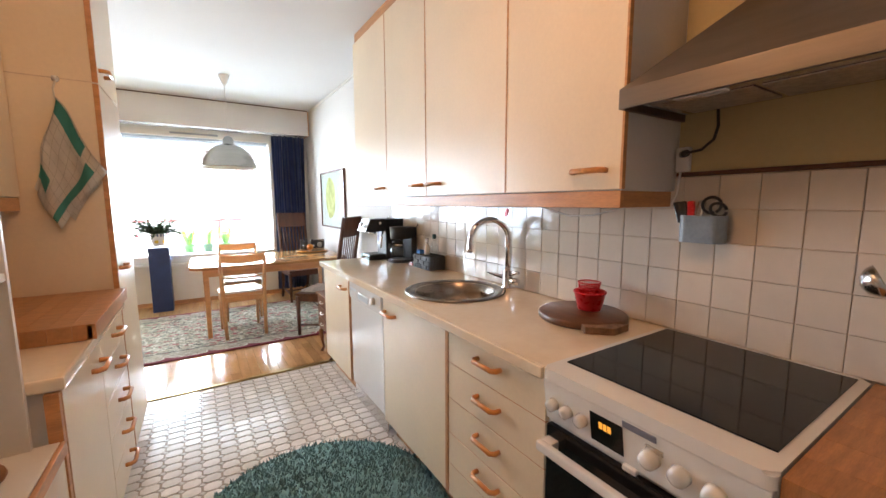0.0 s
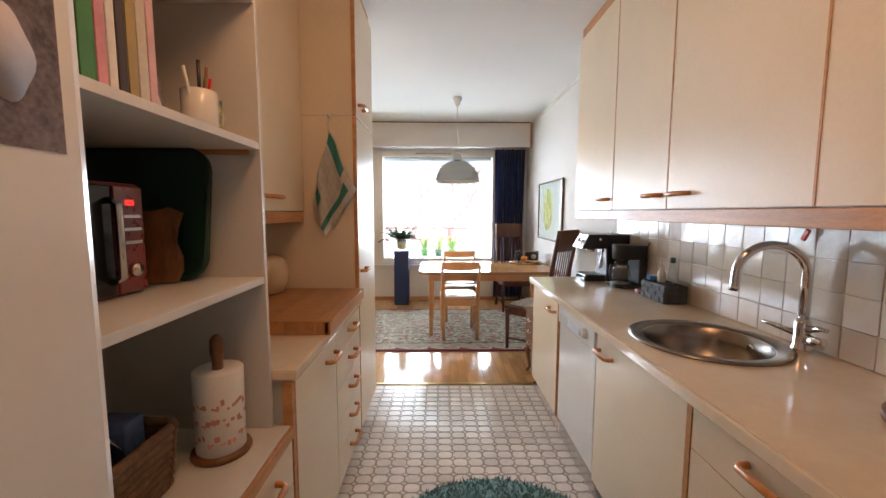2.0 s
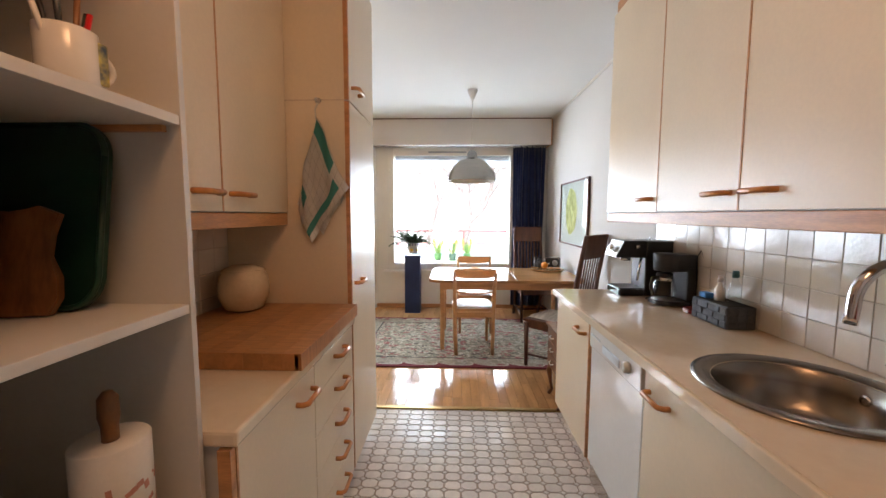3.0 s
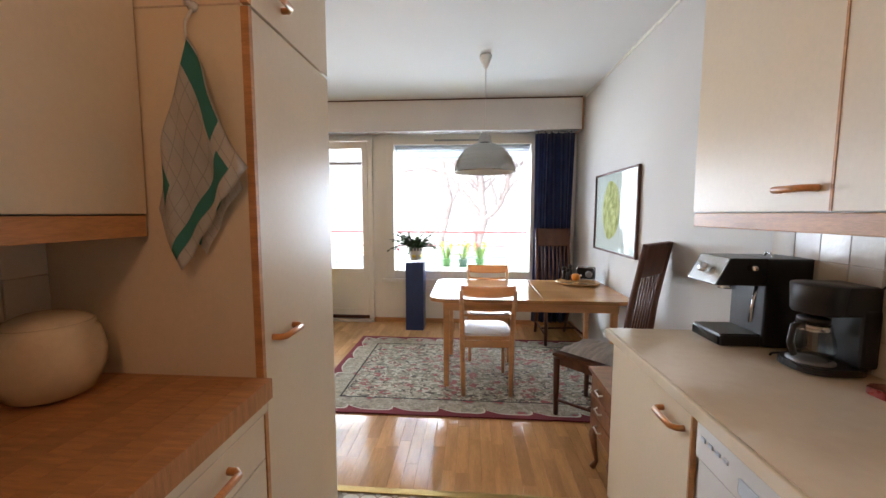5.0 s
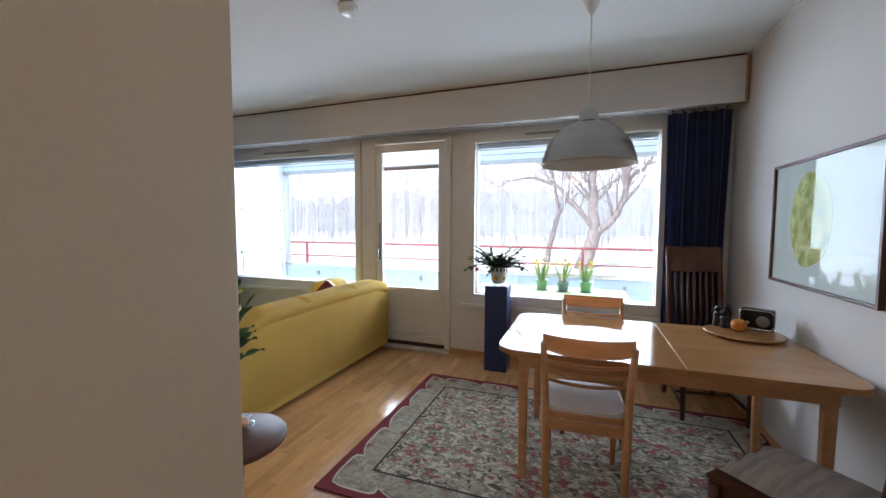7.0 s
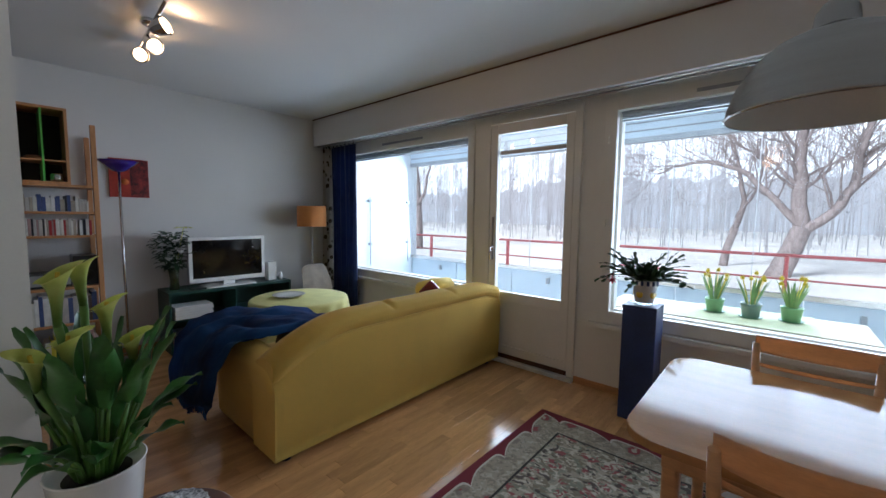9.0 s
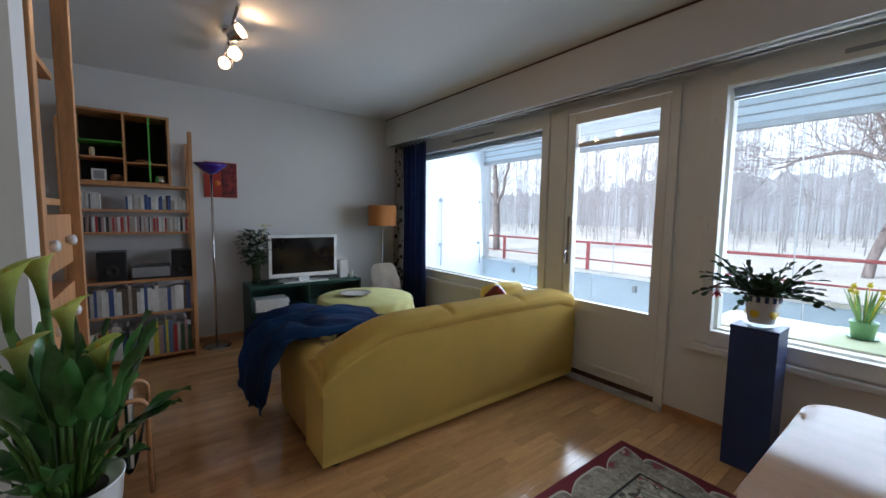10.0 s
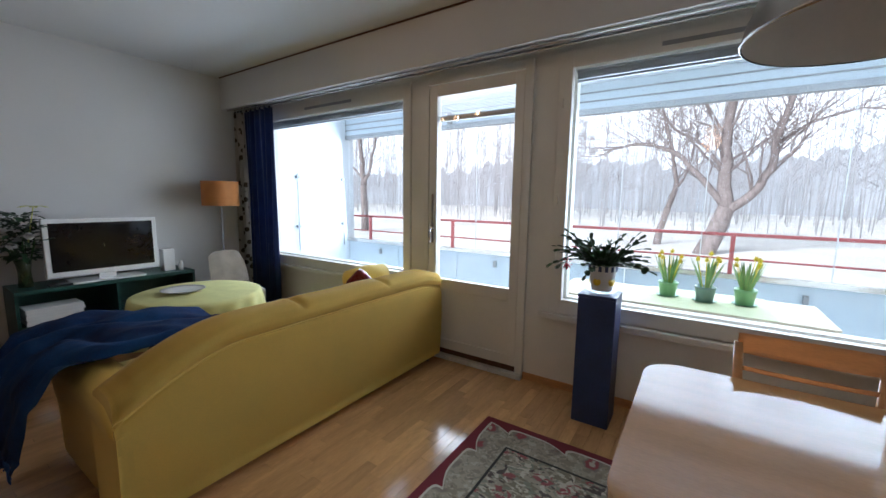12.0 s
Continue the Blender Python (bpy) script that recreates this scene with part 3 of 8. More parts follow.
def grow(bm, p, d, length, r, depth, rng, spread=0.55, minr=0.006, tip=0.006):
    """One limb with forks, as tapering tubes."""
    pts, rs, q, dd = [p], [r], Vector(p), Vector(d)
    steps = 4
    for i in range(steps):
        dd = (dd + 0.16 * Vector((rng.uniform(-1, 1), rng.uniform(-1, 1), rng.uniform(-0.5, 0.9)))).normalized()
        q = q + dd * length / steps
        pts.append(q.copy())
        rs.append(max(tip, r * (1 - 0.45 * (i + 1) / steps)))
    tube(bm, pts, rs, 6 if r > 0.04 else 4)
    if depth <= 0 or r < minr:
        return
    for k in range(rng.choice((2, 3, 4))):
        i = rng.randint(2, steps)
        nd = (dd + spread * Vector((rng.uniform(-1.3, 1.3), rng.uniform(-1, 1), rng.uniform(-0.6, 0.9)))).normalized()
        grow(bm, pts[i], nd, length * rng.uniform(0.55, 0.8), rs[i] * rng.uniform(0.55, 0.8), depth - 1, rng, spread, minr, tip)


def old_tree(x, y, label, stem, boughs, seed, twig=1.0):
    """A low-forking tree: a bent stem, heavy boughs given as (x, z) bends from its foot, and fine twigs."""
    rng = random.Random(seed)
    th = thing("tree", (x, y, -0.9), label, "tree", "trees outside")
    bm = bmesh.new()
    tube(bm, [(x + a, y, -0.9 + c) for a, c, r in stem], [r for a, c, r in stem], 10)
    part("trunk", bm, BARK, th)
    for pts, r0, r1, deep in boughs:
        bm = bmesh.new()
        n_ = len(pts)
        run = [Vector((x + a, y + deep * k / (n_ - 1), -0.9 + c)) for k, (a, c) in enumerate(pts)]
        fine = []
        for k in range(n_ - 1):
            for j in range(3):
                fine.append(run[k].lerp(run[k + 1], j / 3) + 0.05 * Vector((rng.uniform(-1, 1), rng.uniform(-1, 1), rng.uniform(-1, 1))))
        fine.append(run[-1])
        rs = [r0 + (r1 - r0) * k / (len(fine) - 1) for k in range(len(fine))]
        tube(bm, fine, rs, 8)
        for k in range(3, len(fine)):
            for j in range(2):
                d = (fine[k] - fine[k - 1]).normalized() + 0.9 * Vector((rng.uniform(-1.4, 1.4), rng.uniform(-0.7, 0.7), rng.uniform(-0.25, 0.9)))
                grow(bm, fine[k], d.normalized(), twig * rng.uniform(0.9, 1.9), max(0.014, rs[k] * 0.28), 3, rng, 0.6, 0.004, 0.0045)
        part("bough", bm, BARK, th)
    return th


old_tree(0.45, 21.5, "large bare spreading tree with a forked leaning trunk", [(0, 0, 0.42), (0.15, 0.55, 0.34), (0.42, 1.35, 0.30), (0.62, 2.1, 0.27)],
         [([(0.62, 2.0), (0.5, 3.3), (0.42, 4.6), (0.55, 6.4), (0.75, 8.6)], 0.24, 0.10, 0.3), ([(0.60, 1.95), (1.35, 2.6), (1.72, 3.5), (1.85, 4.8), (2.2, 6.4), (2.7, 8.2)], 0.17, 0.06, -0.4),
          ([(0.58, 2.1), (-0.1, 3.0), (-0.9, 3.95), (-1.9, 4.5), (-3.0, 4.45), (-3.9, 4.1)], 0.13, 0.025, -0.6), ([(0.5, 3.4), (-0.2, 4.3), (-1.3, 5.2), (-2.4, 6.3)], 0.08, 0.02, 0.5),
          ([(1.8, 4.3), (2.7, 5.0), (3.8, 5.3), (4.9, 5.2)], 0.06, 0.02, 0.3)], 3)
old_tree(-1.3, 24.0, "bare crooked tree behind the large one", [(0, 0, 0.17), (0.1, 1.0, 0.15), (0.35, 2.0, 0.14)],
         [([(0.35, 1.95), (0.6, 3.2), (0.35, 4.6), (-0.2, 6.5)], 0.12, 0.04, 0.2), ([(0.4, 2.4), (1.0, 3.6), (1.2, 5.2)], 0.07, 0.03, -0.3)], 8, 0.8)
old_tree(-16.9, 21.0, "bare tree with an upright trunk and short side boughs", [(0, 0, 0.24), (0.0, 1.5, 0.21), (-0.1, 3.0, 0.19)],
         [([(-0.1, 2.9), (-0.25, 4.4), (-0.5, 6.2), (-0.6, 8.5)], 0.18, 0.06, 0.2), ([(-0.1, 3.0), (0.5, 4.2), (0.8, 5.8), (1.0, 7.5)], 0.11, 0.04, 0.2), ([(-0.15, 3.4), (-1.2, 4.4), (-1.9, 5.9)], 0.07, 0.03, -0.2)], 5)
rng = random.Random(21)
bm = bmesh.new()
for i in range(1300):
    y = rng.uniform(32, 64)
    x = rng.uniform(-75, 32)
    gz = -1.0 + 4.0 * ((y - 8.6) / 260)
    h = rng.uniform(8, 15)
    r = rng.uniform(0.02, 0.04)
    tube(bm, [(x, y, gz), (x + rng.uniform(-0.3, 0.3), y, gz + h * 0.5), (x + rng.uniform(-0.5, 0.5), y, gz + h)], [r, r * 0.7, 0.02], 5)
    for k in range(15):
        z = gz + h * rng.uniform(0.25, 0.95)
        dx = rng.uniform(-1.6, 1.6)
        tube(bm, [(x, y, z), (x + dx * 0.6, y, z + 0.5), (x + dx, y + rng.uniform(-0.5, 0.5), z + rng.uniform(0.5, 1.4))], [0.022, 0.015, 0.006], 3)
# Bark is paled towards grey so its colour carries the distance haze.
solo("woods", bm, mat("hazed_bark", (0.50, 0.50, 0.53), 0.95, var=0.2, scale=0.6, fine=8), "distant bare winter woods with haze in their colour", "trees", kind="stuff")
# The pale blue-grey holds the haze over the tree line.
HILL = mat("hazed_woods", (0.56, 0.59, 0.64), 1.0, var=0.22, scale=0.16, fine=1.6, stretch=(1, 1, 0.3))
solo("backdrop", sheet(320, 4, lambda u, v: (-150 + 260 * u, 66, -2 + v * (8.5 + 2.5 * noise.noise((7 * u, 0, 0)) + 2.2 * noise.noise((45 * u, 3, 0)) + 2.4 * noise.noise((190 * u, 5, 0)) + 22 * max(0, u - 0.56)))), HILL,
     "distant tree line painted pale with haze", "backdrop", **S)
solo("backdrop", sheet(4, 4, lambda u, v: (-190 + 360 * u, 135, -4 + 110 * v)), mat("bright_sky", (0.8, 0.85, 0.9), 1.0, var=0.02, emit=(0.94, 0.975, 1.0, 1.0)),
     "plain white overcast sky behind the woods", "sky", **S)

# ---- kitchen units ----
FX, UX = 1.095, 1.39           # base and wall unit fronts on the right
LF, LU = -0.10, -0.40          # base and wall unit fronts on the left


def handle(parent, x, y, z, out, half=0.062):
    """A beech bow handle along y, standing out from a front by `out` (signed)."""
    pts = [(x, y - half, z), (x + out * 0.6, y - half, z), (x + out, y - half + 0.012, z), (x + out, y + half - 0.012, z), (x + out * 0.6, y + half, z), (x, y + half, z)]
    return part("handle", pipe(pts, 0.0085, 8, 1.15), HANDLE, parent, "bowed beech handle")


def front(parent, name, x, y0, y1, z0, z1, side, hy=None, hz=None, strip=True):
    """A laminate front 18 mm thick with a beech edge on its near side."""
    d = part(name, box(x, y0 + 0.002, z0 + 0.002, x + side * 0.018, y1 - 0.002, z1 - 0.002, 0.0015), CREAM, parent)
    if strip:
        part("edge_strip", box(x - side * 0.002, y0 - 0.006, z0 + 0.002, x + side * 0.016, y0 + 0.0015, z1 - 0.002), BEECH, d)
    if hy is not None:
        handle(d, x, hy, hz, -side * 0.034)
    return d


def unit_right(name, y0, y1, label, top=0.858):
    u = thing(name, (FX, (y0 + y1) / 2, 0), label, "cabinet", "base cabinets under the worktop")
    part("carcass", box(FX + 0.019, y0 + 0.001, 0.12, WX - 0.002, y1 - 0.001, top), WHITEC, u)
    part("plinth", box(FX + 0.07, y0 + 0.001, 0.0, FX + 0.085, y1 - 0.001, 0.119), BEECH, u)
    return u


u = unit_right("base_cabinet", 2.77, 3.40, "cream laminate base cabinet with beech handle at the counter's end")
front(u, "door", FX, 2.79, 3.40, 0.12, 0.855, 1, 2.89, 0.775)
u = unit_right("base_cabinet", 1.54, 2.205, "cream laminate sink cabinet with a beech handle", 0.725)
front(u, "door", FX, 1.55, 2.205, 0.12, 0.855, 1, 2.10, 0.775)
u = unit_right("drawer_cabinet", 0.99, 1.54, "cream laminate drawer cabinet with five drawers and beech handles")
for z0, z1 in ((0.715, 0.855), (0.56, 0.715), (0.405, 0.56), (0.265, 0.405), (0.12, 0.265)):
    d = front(u, "drawer", FX, 0.995, 1.53, z0, z1, 1, 1.265, (z0 + z1) / 2 + 0.015, strip=False)
    part("edge_strip", box(FX + 0.002, 0.997, z0 - 0.0025, FX + 0.012, 1.528, z0 + 0.0015), BEECH, d)
part("edge_strip", box(FX - 0.002, 1.531, 0.125, FX + 0.016, 1.546, 0.853), BEECH, u)
dw = thing("dishwasher", (FX, 2.49, 0), "white built-in dishwasher with steel kick strip", "dishwasher")
part("body", box(FX + 0.03, 2.212, 0.1, WX - 0.01, 2.762, 0.855), ENAMEL, dw)
part("door", box(FX + 0.002, 2.215, 0.14, FX + 0.03, 2.755, 0.735, 0.006), ENAMEL, dw)
cp = part("control_panel", box(FX - 0.008, 2.215, 0.738, FX + 0.03, 2.755, 0.855, 0.008), ENAMEL, dw)
part("knob", turned([(0.024, 0), (0.022, 0.018), (0.016, 0.022)], 20, m=pose(FX - 0.008, 2.32, 0.80, 0, -90)), ENAMEL, cp)
part("grip", box(FX - 0.012, 2.40, 0.762, FX - 0.006, 2.58, 0.80, 0.005), PARA, cp, "moulded grey grip")
for k in range(4):
    part("button", box(FX - 0.011, 2.62 + 0.03 * k, 0.80, FX - 0.007, 2.638 + 0.03 * k, 0.812, 0.002), PARA, cp)
part("kick_strip", box(FX + 0.02, 2.215, 0.02, FX + 0.028, 2.76, 0.13, 0.002), STEEL, dw)

# worktop with a round sink hole
def ring_top(y0, y1, x0, x1, cx, cy, r, z0, z1, n=48):
    bm = bmesh.new()
    def rim(a):
        dx, dy = math.cos(a), math.sin(a)
        k = min((x1 - cx) / dx if dx > 1e-6 else 1e9, (x0 - cx) / dx if dx < -1e-6 else 1e9, (y1 - cy) / dy if dy > 1e-6 else 1e9, (y0 - cy) / dy if dy < -1e-6 else 1e9)
        return cx + k * dx, cy + k * dy
    angs = sorted(set([2 * math.pi * i / n for i in range(n)] + [math.atan2(b - cy, a - cx) % (2 * math.pi) for a in (x0, x1) for b in (y0, y1)]))
    rows = [[bm.verts.new((*rim(a), z)) for a in angs] for z in (z0, z1)] + [[bm.verts.new((cx + r * math.cos(a), cy + r * math.sin(a), z)) for a in angs] for z in (z1, z0)]
    m = len(angs)
    for a, b in ((0, 1), (1, 2), (2, 3), (3, 0)):
        for i in range(m):
            bm.faces.new((rows[a][i], rows[a][(i + 1) % m], rows[b][(i + 1) % m], rows[b][i]))
    return bm


SX, SY = 1.40, 1.93
wt = thing("worktop", (FX, 2.2, 0.86), "polished cream marble worktop along the wall", "worktop")
part("slab", ring_top(0.985, 3.415, FX - 0.02, WX - 0.002, SX, SY, 0.215, 0.862, 0.90), MARBLE, wt)
part("front_nosing", box(FX - 0.034, 0.987, 0.8615, FX - 0.0203, 3.414, 0.8995, 0.005, None, 3), MARBLE, wt)
sk = thing("sink", (SX, SY, 0.9), "round stainless steel sink set into the worktop", "sink")
part("bowl", turned([(0.268, 0.001), (0.27, 0.006), (0.255, 0.010), (0.222, 0.006), (0.212, -0.004), (0.200, -0.05), (0.185, -0.12), (0.15, -0.148), (0.05, -0.155), (0.035, -0.158)], 56, (SX, SY, 0.9), None, False), mat("sink_steel", (0.29, 0.26, 0.23), 0.26, metal=1.0, var=0.1, scale=12, fine=160, bump=0.02), sk)
part("overflow", turned([(0.017, 0), (0.015, 0.004), (0.006, 0.003)], 20, m=pose(SX + 0.201, SY + 0.02, 0.858, 0, -83)), CHROME, sk, "round chrome overflow hole")
part("drain", turned([(0.04, 0), (0.038, 0.005), (0.015, 0.002)], 24, (SX, SY, 0.7425)), CHROME, sk)
tp = thing("kitchen_tap", (1.665, 1.86, 0.9), "tall chrome swan-neck mixer tap", "tap")
part("base", turned([(0.03, 0), (0.03, 0.012), (0.024, 0.02), (0.024, 0.10), (0.018, 0.12)], 24, (1.665, 1.86, 0.90)), CHROME, tp)
part("spout", pipe([(1.665, 1.86, 1.0), (1.665, 1.86, 1.16)] + arc((1.558, 1.885, 1.17), 0.11, 0, 172, 16, (0.97, -0.24, 0), (0, 0, 1)) + [(1.449, 1.912, 1.13), (1.447, 1.913, 1.11)], 0.0155, 14), CHROME, tp)
part("lever", pipe([(1.665, 1.84, 0.985), (1.655, 1.79, 1.0), (1.645, 1.755, 1.005)], [0.013, 0.011, 0.008], 10), CHROME, tp)
part("valve", pipe([(1.665, 1.885, 0.96), (1.63, 1.955, 0.975), (1.62, 1.975, 0.978)], [0.014, 0.008, 0.006], 10), CHROME, tp)
part("valve", turned([(0.02, 0), (0.02, 0.05), (0.012, 0.056)], 20, m=pose(1.665, 1.835, 0.95, 90)), CHROME, tp)

# wall units on the right
uc = [(0.985, 1.53, 1.10), (1.53, 2.22, 2.12), (2.22, 2.77, 2.32), (2.77, 3.39, 2.87)]
for i, (y0, y1, hy) in enumerate(uc):
    u = thing("wall_cabinet", (UX, (y0 + y1) / 2, 1.41), "cream laminate wall cabinet with a beech handle and edging", "cabinet", "wall cabinets over the worktop")
    part("carcass", box(UX + 0.019, y0 + 0.001, 1.41, WX - 0.002, y1 - 0.001, 2.63), WHITEC, u)
    front(u, "door", UX, y0, y1, 1.41, 2.63, 1, hy, 1.475)
vl = thing("cabinet_valance", (UX, 2.2, 1.35), "beech light valance under the wall cabinets", "trim")
part("front_board", box(UX + 0.004, 0.985, 1.352, UX + 0.024, 3.385, 1.408, 0.003), BEECH, vl)
part("side_board", box(UX + 0.024, 0.987, 1.353, WX - 0.03, 1.005, 1.407, 0.002), BEECH, vl)
part("top_board", box(UX + 0.015, 0.985, 2.632, UX + 0.035, 3.385, CZ - 0.002, 0.002), BEECH, vl)
# Added wall panel; the ochre is the lamp's yellow light put into the colour.
sp = thing("splash_panel", (WX, 0.4, 1.47), "wall panel above the stove tiles, coloured with lamp yellow, with a dark strip", "panel")
part("panel", box(WX - 0.006, -1.25, 1.475, WX - 0.001, 0.982, CZ - 0.005), mat("lamp_yellowed_wall", (0.52, 0.42, 0.22), 0.6, var=0.05, scale=2), sp)
part("strip", box(WX - 0.014, -1.25, 1.460, WX - 0.001, 0.982, 1.474, 0.002), MAHOG, sp)

# cooker
CY0, CY1 = 0.455, 0.98
ck = thing("cooker", (1.35, 0.72, 0), "white freestanding electric cooker with black glass hob", "cooker")
part("body", box(FX, CY0, 0.03, WX - 0.03, CY1, 0.875, 0.004), ENAMEL, ck)
part("top_rim", slab(rrect(FX - 0.035, CY0 - 0.004, WX - 0.02, CY1 + 0.004, 0.02), 0.872, 0.905, None, 0.006), ENAMEL, ck)
part("hob", box(FX + 0.045, CY0 + 0.018, 0.9055, WX - 0.045, CY1 - 0.018, 0.909, 0.0012), BLACKG, ck, "black ceramic glass hob")
pm = pose(FX - 0.033, 0, 0.87, 0, -9)
pn = part("control_panel", box(0, CY0, -0.125, 0.03, CY1, 0, 0.004, pm), ENAMEL, ck)
for y in (0.945, 0.898, 0.850, 0.668, 0.605, 0.540):
    r = 0.017 if y > 0.8 else 0.021
    part("knob", turned([(r * 1.05, 0), (r, 0.01), (r * 0.9, 0.022), (r * 0.5, 0.025)], 20, m=pm @ pose(0, y, -0.065, 0, -90)), ENAMEL, pn)
dp = part("display", box(-0.002, 0.735, -0.105, 0.002, 0.825, -0.025, 0.001, pm), BLACKG, pn)
bm = bmesh.new()
for k in range(3):
    bx(bm, -0.004, 0.765 + 0.012 * k, -0.060, -0.0025, 0.774 + 0.012 * k, -0.042, 0, pm)
part("digits", bm, mat("amber_digits", (0.7, 0.3, 0.03), 0.5, emit=(1.0, 0.42, 0.05, 0.18)), dp, "amber clock digits")
part("badge", box(-0.002, 0.655, -0.022, 0.002, 0.735, -0.006, 0.001, pm), mat("grey_badge", (0.25, 0.26, 0.33), 0.3, metal=0.7), pn)
part("badge", box(-0.002, 0.64, -0.048, 0.002, 0.68, -0.034, 0.001, pm), STEEL, pn)
od = part("oven_door", box(FX - 0.022, CY0 + 0.008, 0.17, FX - 0.001, CY1 - 0.008, 0.735, 0.004), BLACKG, ck, "black glass oven door")
part("handle", box(FX - 0.070, CY0 + 0.03, 0.672, FX - 0.050, CY1 - 0.012, 0.700, 0.006), ENAMEL, od, "white bar handle")
for y in (CY0 + 0.05, CY1 - 0.035):
    part("handle_post", box(FX - 0.055, y - 0.02, 0.67, FX - 0.02, y + 0.02, 0.702, 0.005), ENAMEL, od)
part("latch", box(FX - 0.025, 0.70, 0.738, FX - 0.005, 0.735, 0.752, 0.004), ENAMEL, od)
part("warming_drawer", box(FX - 0.018, CY0 + 0.008, 0.04, FX - 0.001, CY1 - 0.008, 0.16, 0.004), ENAMEL, ck)

# counter beyond the cooker
u = unit_right("base_cabinet", -0.40, 0.445, "cream laminate base cabinet beyond the cooker")
front(u, "door", FX, -0.39, 0.44, 0.12, 0.855, 1, 0.3, 0.775)
wc = thing("side_worktop", (1.4, 0.0, 0.86), "oiled beech worktop beside the cooker", "worktop")
for k in range(6):
    part("stave", box(FX - 0.02 + 0.107 * k, -0.40, 0.862, FX - 0.0203 + 0.107 * (k + 1), 0.448, 0.90, 0.001), BLOCK, wc)
ut = thing("utensil_jar", (1.60, 0.33, 0.9), "clear glass jar holding a steel ladle and wooden spatula", "utensil jar")
part("jar", turned([(0.055, 0), (0.06, 0.01), (0.06, 0.15), (0.063, 0.155), (0.055, 0.152), (0.054, 0.012)], 28, (1.60, 0.33, 0.902)), CLEAR, ut)
part("ladle", pipe([(1.59, 0.34, 0.92), (1.575, 0.39, 1.10), (1.57, 0.42, 1.17)], 0.005), STEEL, ut, "steel ladle")
part("ladle_bowl", turned([(0.004, -0.028), (0.022, -0.022), (0.036, -0.005), (0.04, 0.01), (0.037, 0.01), (0.02, -0.016)], 20, m=pose(1.565, 0.445, 1.185, 60, 20)), STEEL, ut)
part("spatula", box(-0.03, -0.005, 0, 0.03, 0.005, 0.11, 0.004, pose(1.60, 0.325, 1.09, -10, 12)), OLIVE, ut, "wooden spatula blade")
part("spatula_grip", pipe([(1.60, 0.33, 0.92), (1.615, 0.325, 1.10)], 0.007), OLIVE, ut)

# extractor hood
hd = thing("extractor_hood", (1.55, 0.68, 1.69), "brushed steel pyramid extractor hood over the cooker", "extractor hood")
hy0, hy1, hx = 0.36, 0.978, UX - 0.04
HOOD = mat("hood_steel", (0.24, 0.20, 0.165), 0.42, metal=1.0, var=0.08, scale=6, fine=160, stretch=(1, 1, 8), bump=0.02)
part("rim", box(hx, hy0, 1.648, hx + 0.012, hy1, 1.704, 0.002), HOOD, hd)
part("rim_side", box(hx + 0.012, hy1 - 0.012, 1.648, WX - 0.01, hy1, 1.704, 0.001), HOOD, hd)
part("rim_side", box(hx + 0.012, hy0, 1.648, WX - 0.01, hy0 + 0.012, 1.704, 0.001), HOOD, hd)
bm = bmesh.new()
lo = [bm.verts.new(p) for p in ((hx, hy0, 1.704), (WX - 0.01, hy0, 1.704), (WX - 0.01, hy1, 1.704), (hx, hy1, 1.704))]
hi = [bm.verts.new(p) for p in ((WX - 0.19, 0.47, 1.925), (WX - 0.01, 0.47, 1.925), (WX - 0.01, 0.70, 1.925), (WX - 0.19, 0.70, 1.925))]
for i in range(4):
    bm.faces.new((lo[i], lo[(i + 1) % 4], hi[(i + 1) % 4], hi[i]))
bm.faces.new(hi)
part("canopy", bm, HOOD, hd)
part("flue", box(WX - 0.19, 0.47, 1.926, WX - 0.01, 0.70, CZ - 0.005, 0.003), HOOD, hd)
FILT = mat("filter_mesh", (0.42, 0.36, 0.30), 0.4, metal=0.8, var=0.25, scale=60, fine=300)
part("underside", box(hx + 0.012, hy0 + 0.012, 1.672, WX - 0.012, hy1 - 0.012, 1.680), GREYM, hd)
ft = part("filter_frame", box(hx + 0.05, hy0 + 0.05, 1.660, WX - 0.06, hy1 - 0.05, 1.671, 0.003), STEEL, hd, "pale steel filter frame")
for y in (hy0 + 0.075, 0.675):
    part("filter", box(hx + 0.10, y, 1.656, WX - 0.09, y + 0.225, 1.6595, 0.002), FILT, ft)
part("lamp_strip", box(hx + 0.06, 0.72, 1.655, hx + 0.085, 0.85, 1.6595, 0.002), PORC, hd)
part("switch", box(hx + 0.02, 0.45, 1.662, hx + 0.04, 0.53, 1.671, 0.002), BLACK, hd, "black slide switch")
sk2 = thing("wall_socket", (WX, 0.965, 1.5), "white wall socket with a black plug and cable", "socket")
part("plate", box(WX - 0.035, 0.935, 1.475, WX - 0.007, 0.978, 1.56, 0.006), PORC, sk2)
part("plug", pipe([(WX - 0.035, 0.955, 1.535), (WX - 0.06, 0.93, 1.535)], 0.012, 10), BLACK, sk2)
part("cable", pipe([(WX - 0.06, 0.93, 1.535), (WX - 0.07, 0.88, 1.54), (WX - 0.06, 0.85, 1.57), (WX - 0.06, 0.84, 1.61), (WX - 0.06, 0.845, 1.672)], 0.005, 8), BLACK, sk2)
part("cord", pipe([(WX - 0.02, 0.965, 1.475), (WX - 0.016, 0.975, 1.40), (WX - 0.018, 0.99, 1.36)], 0.004, 6), PORC, sk2)

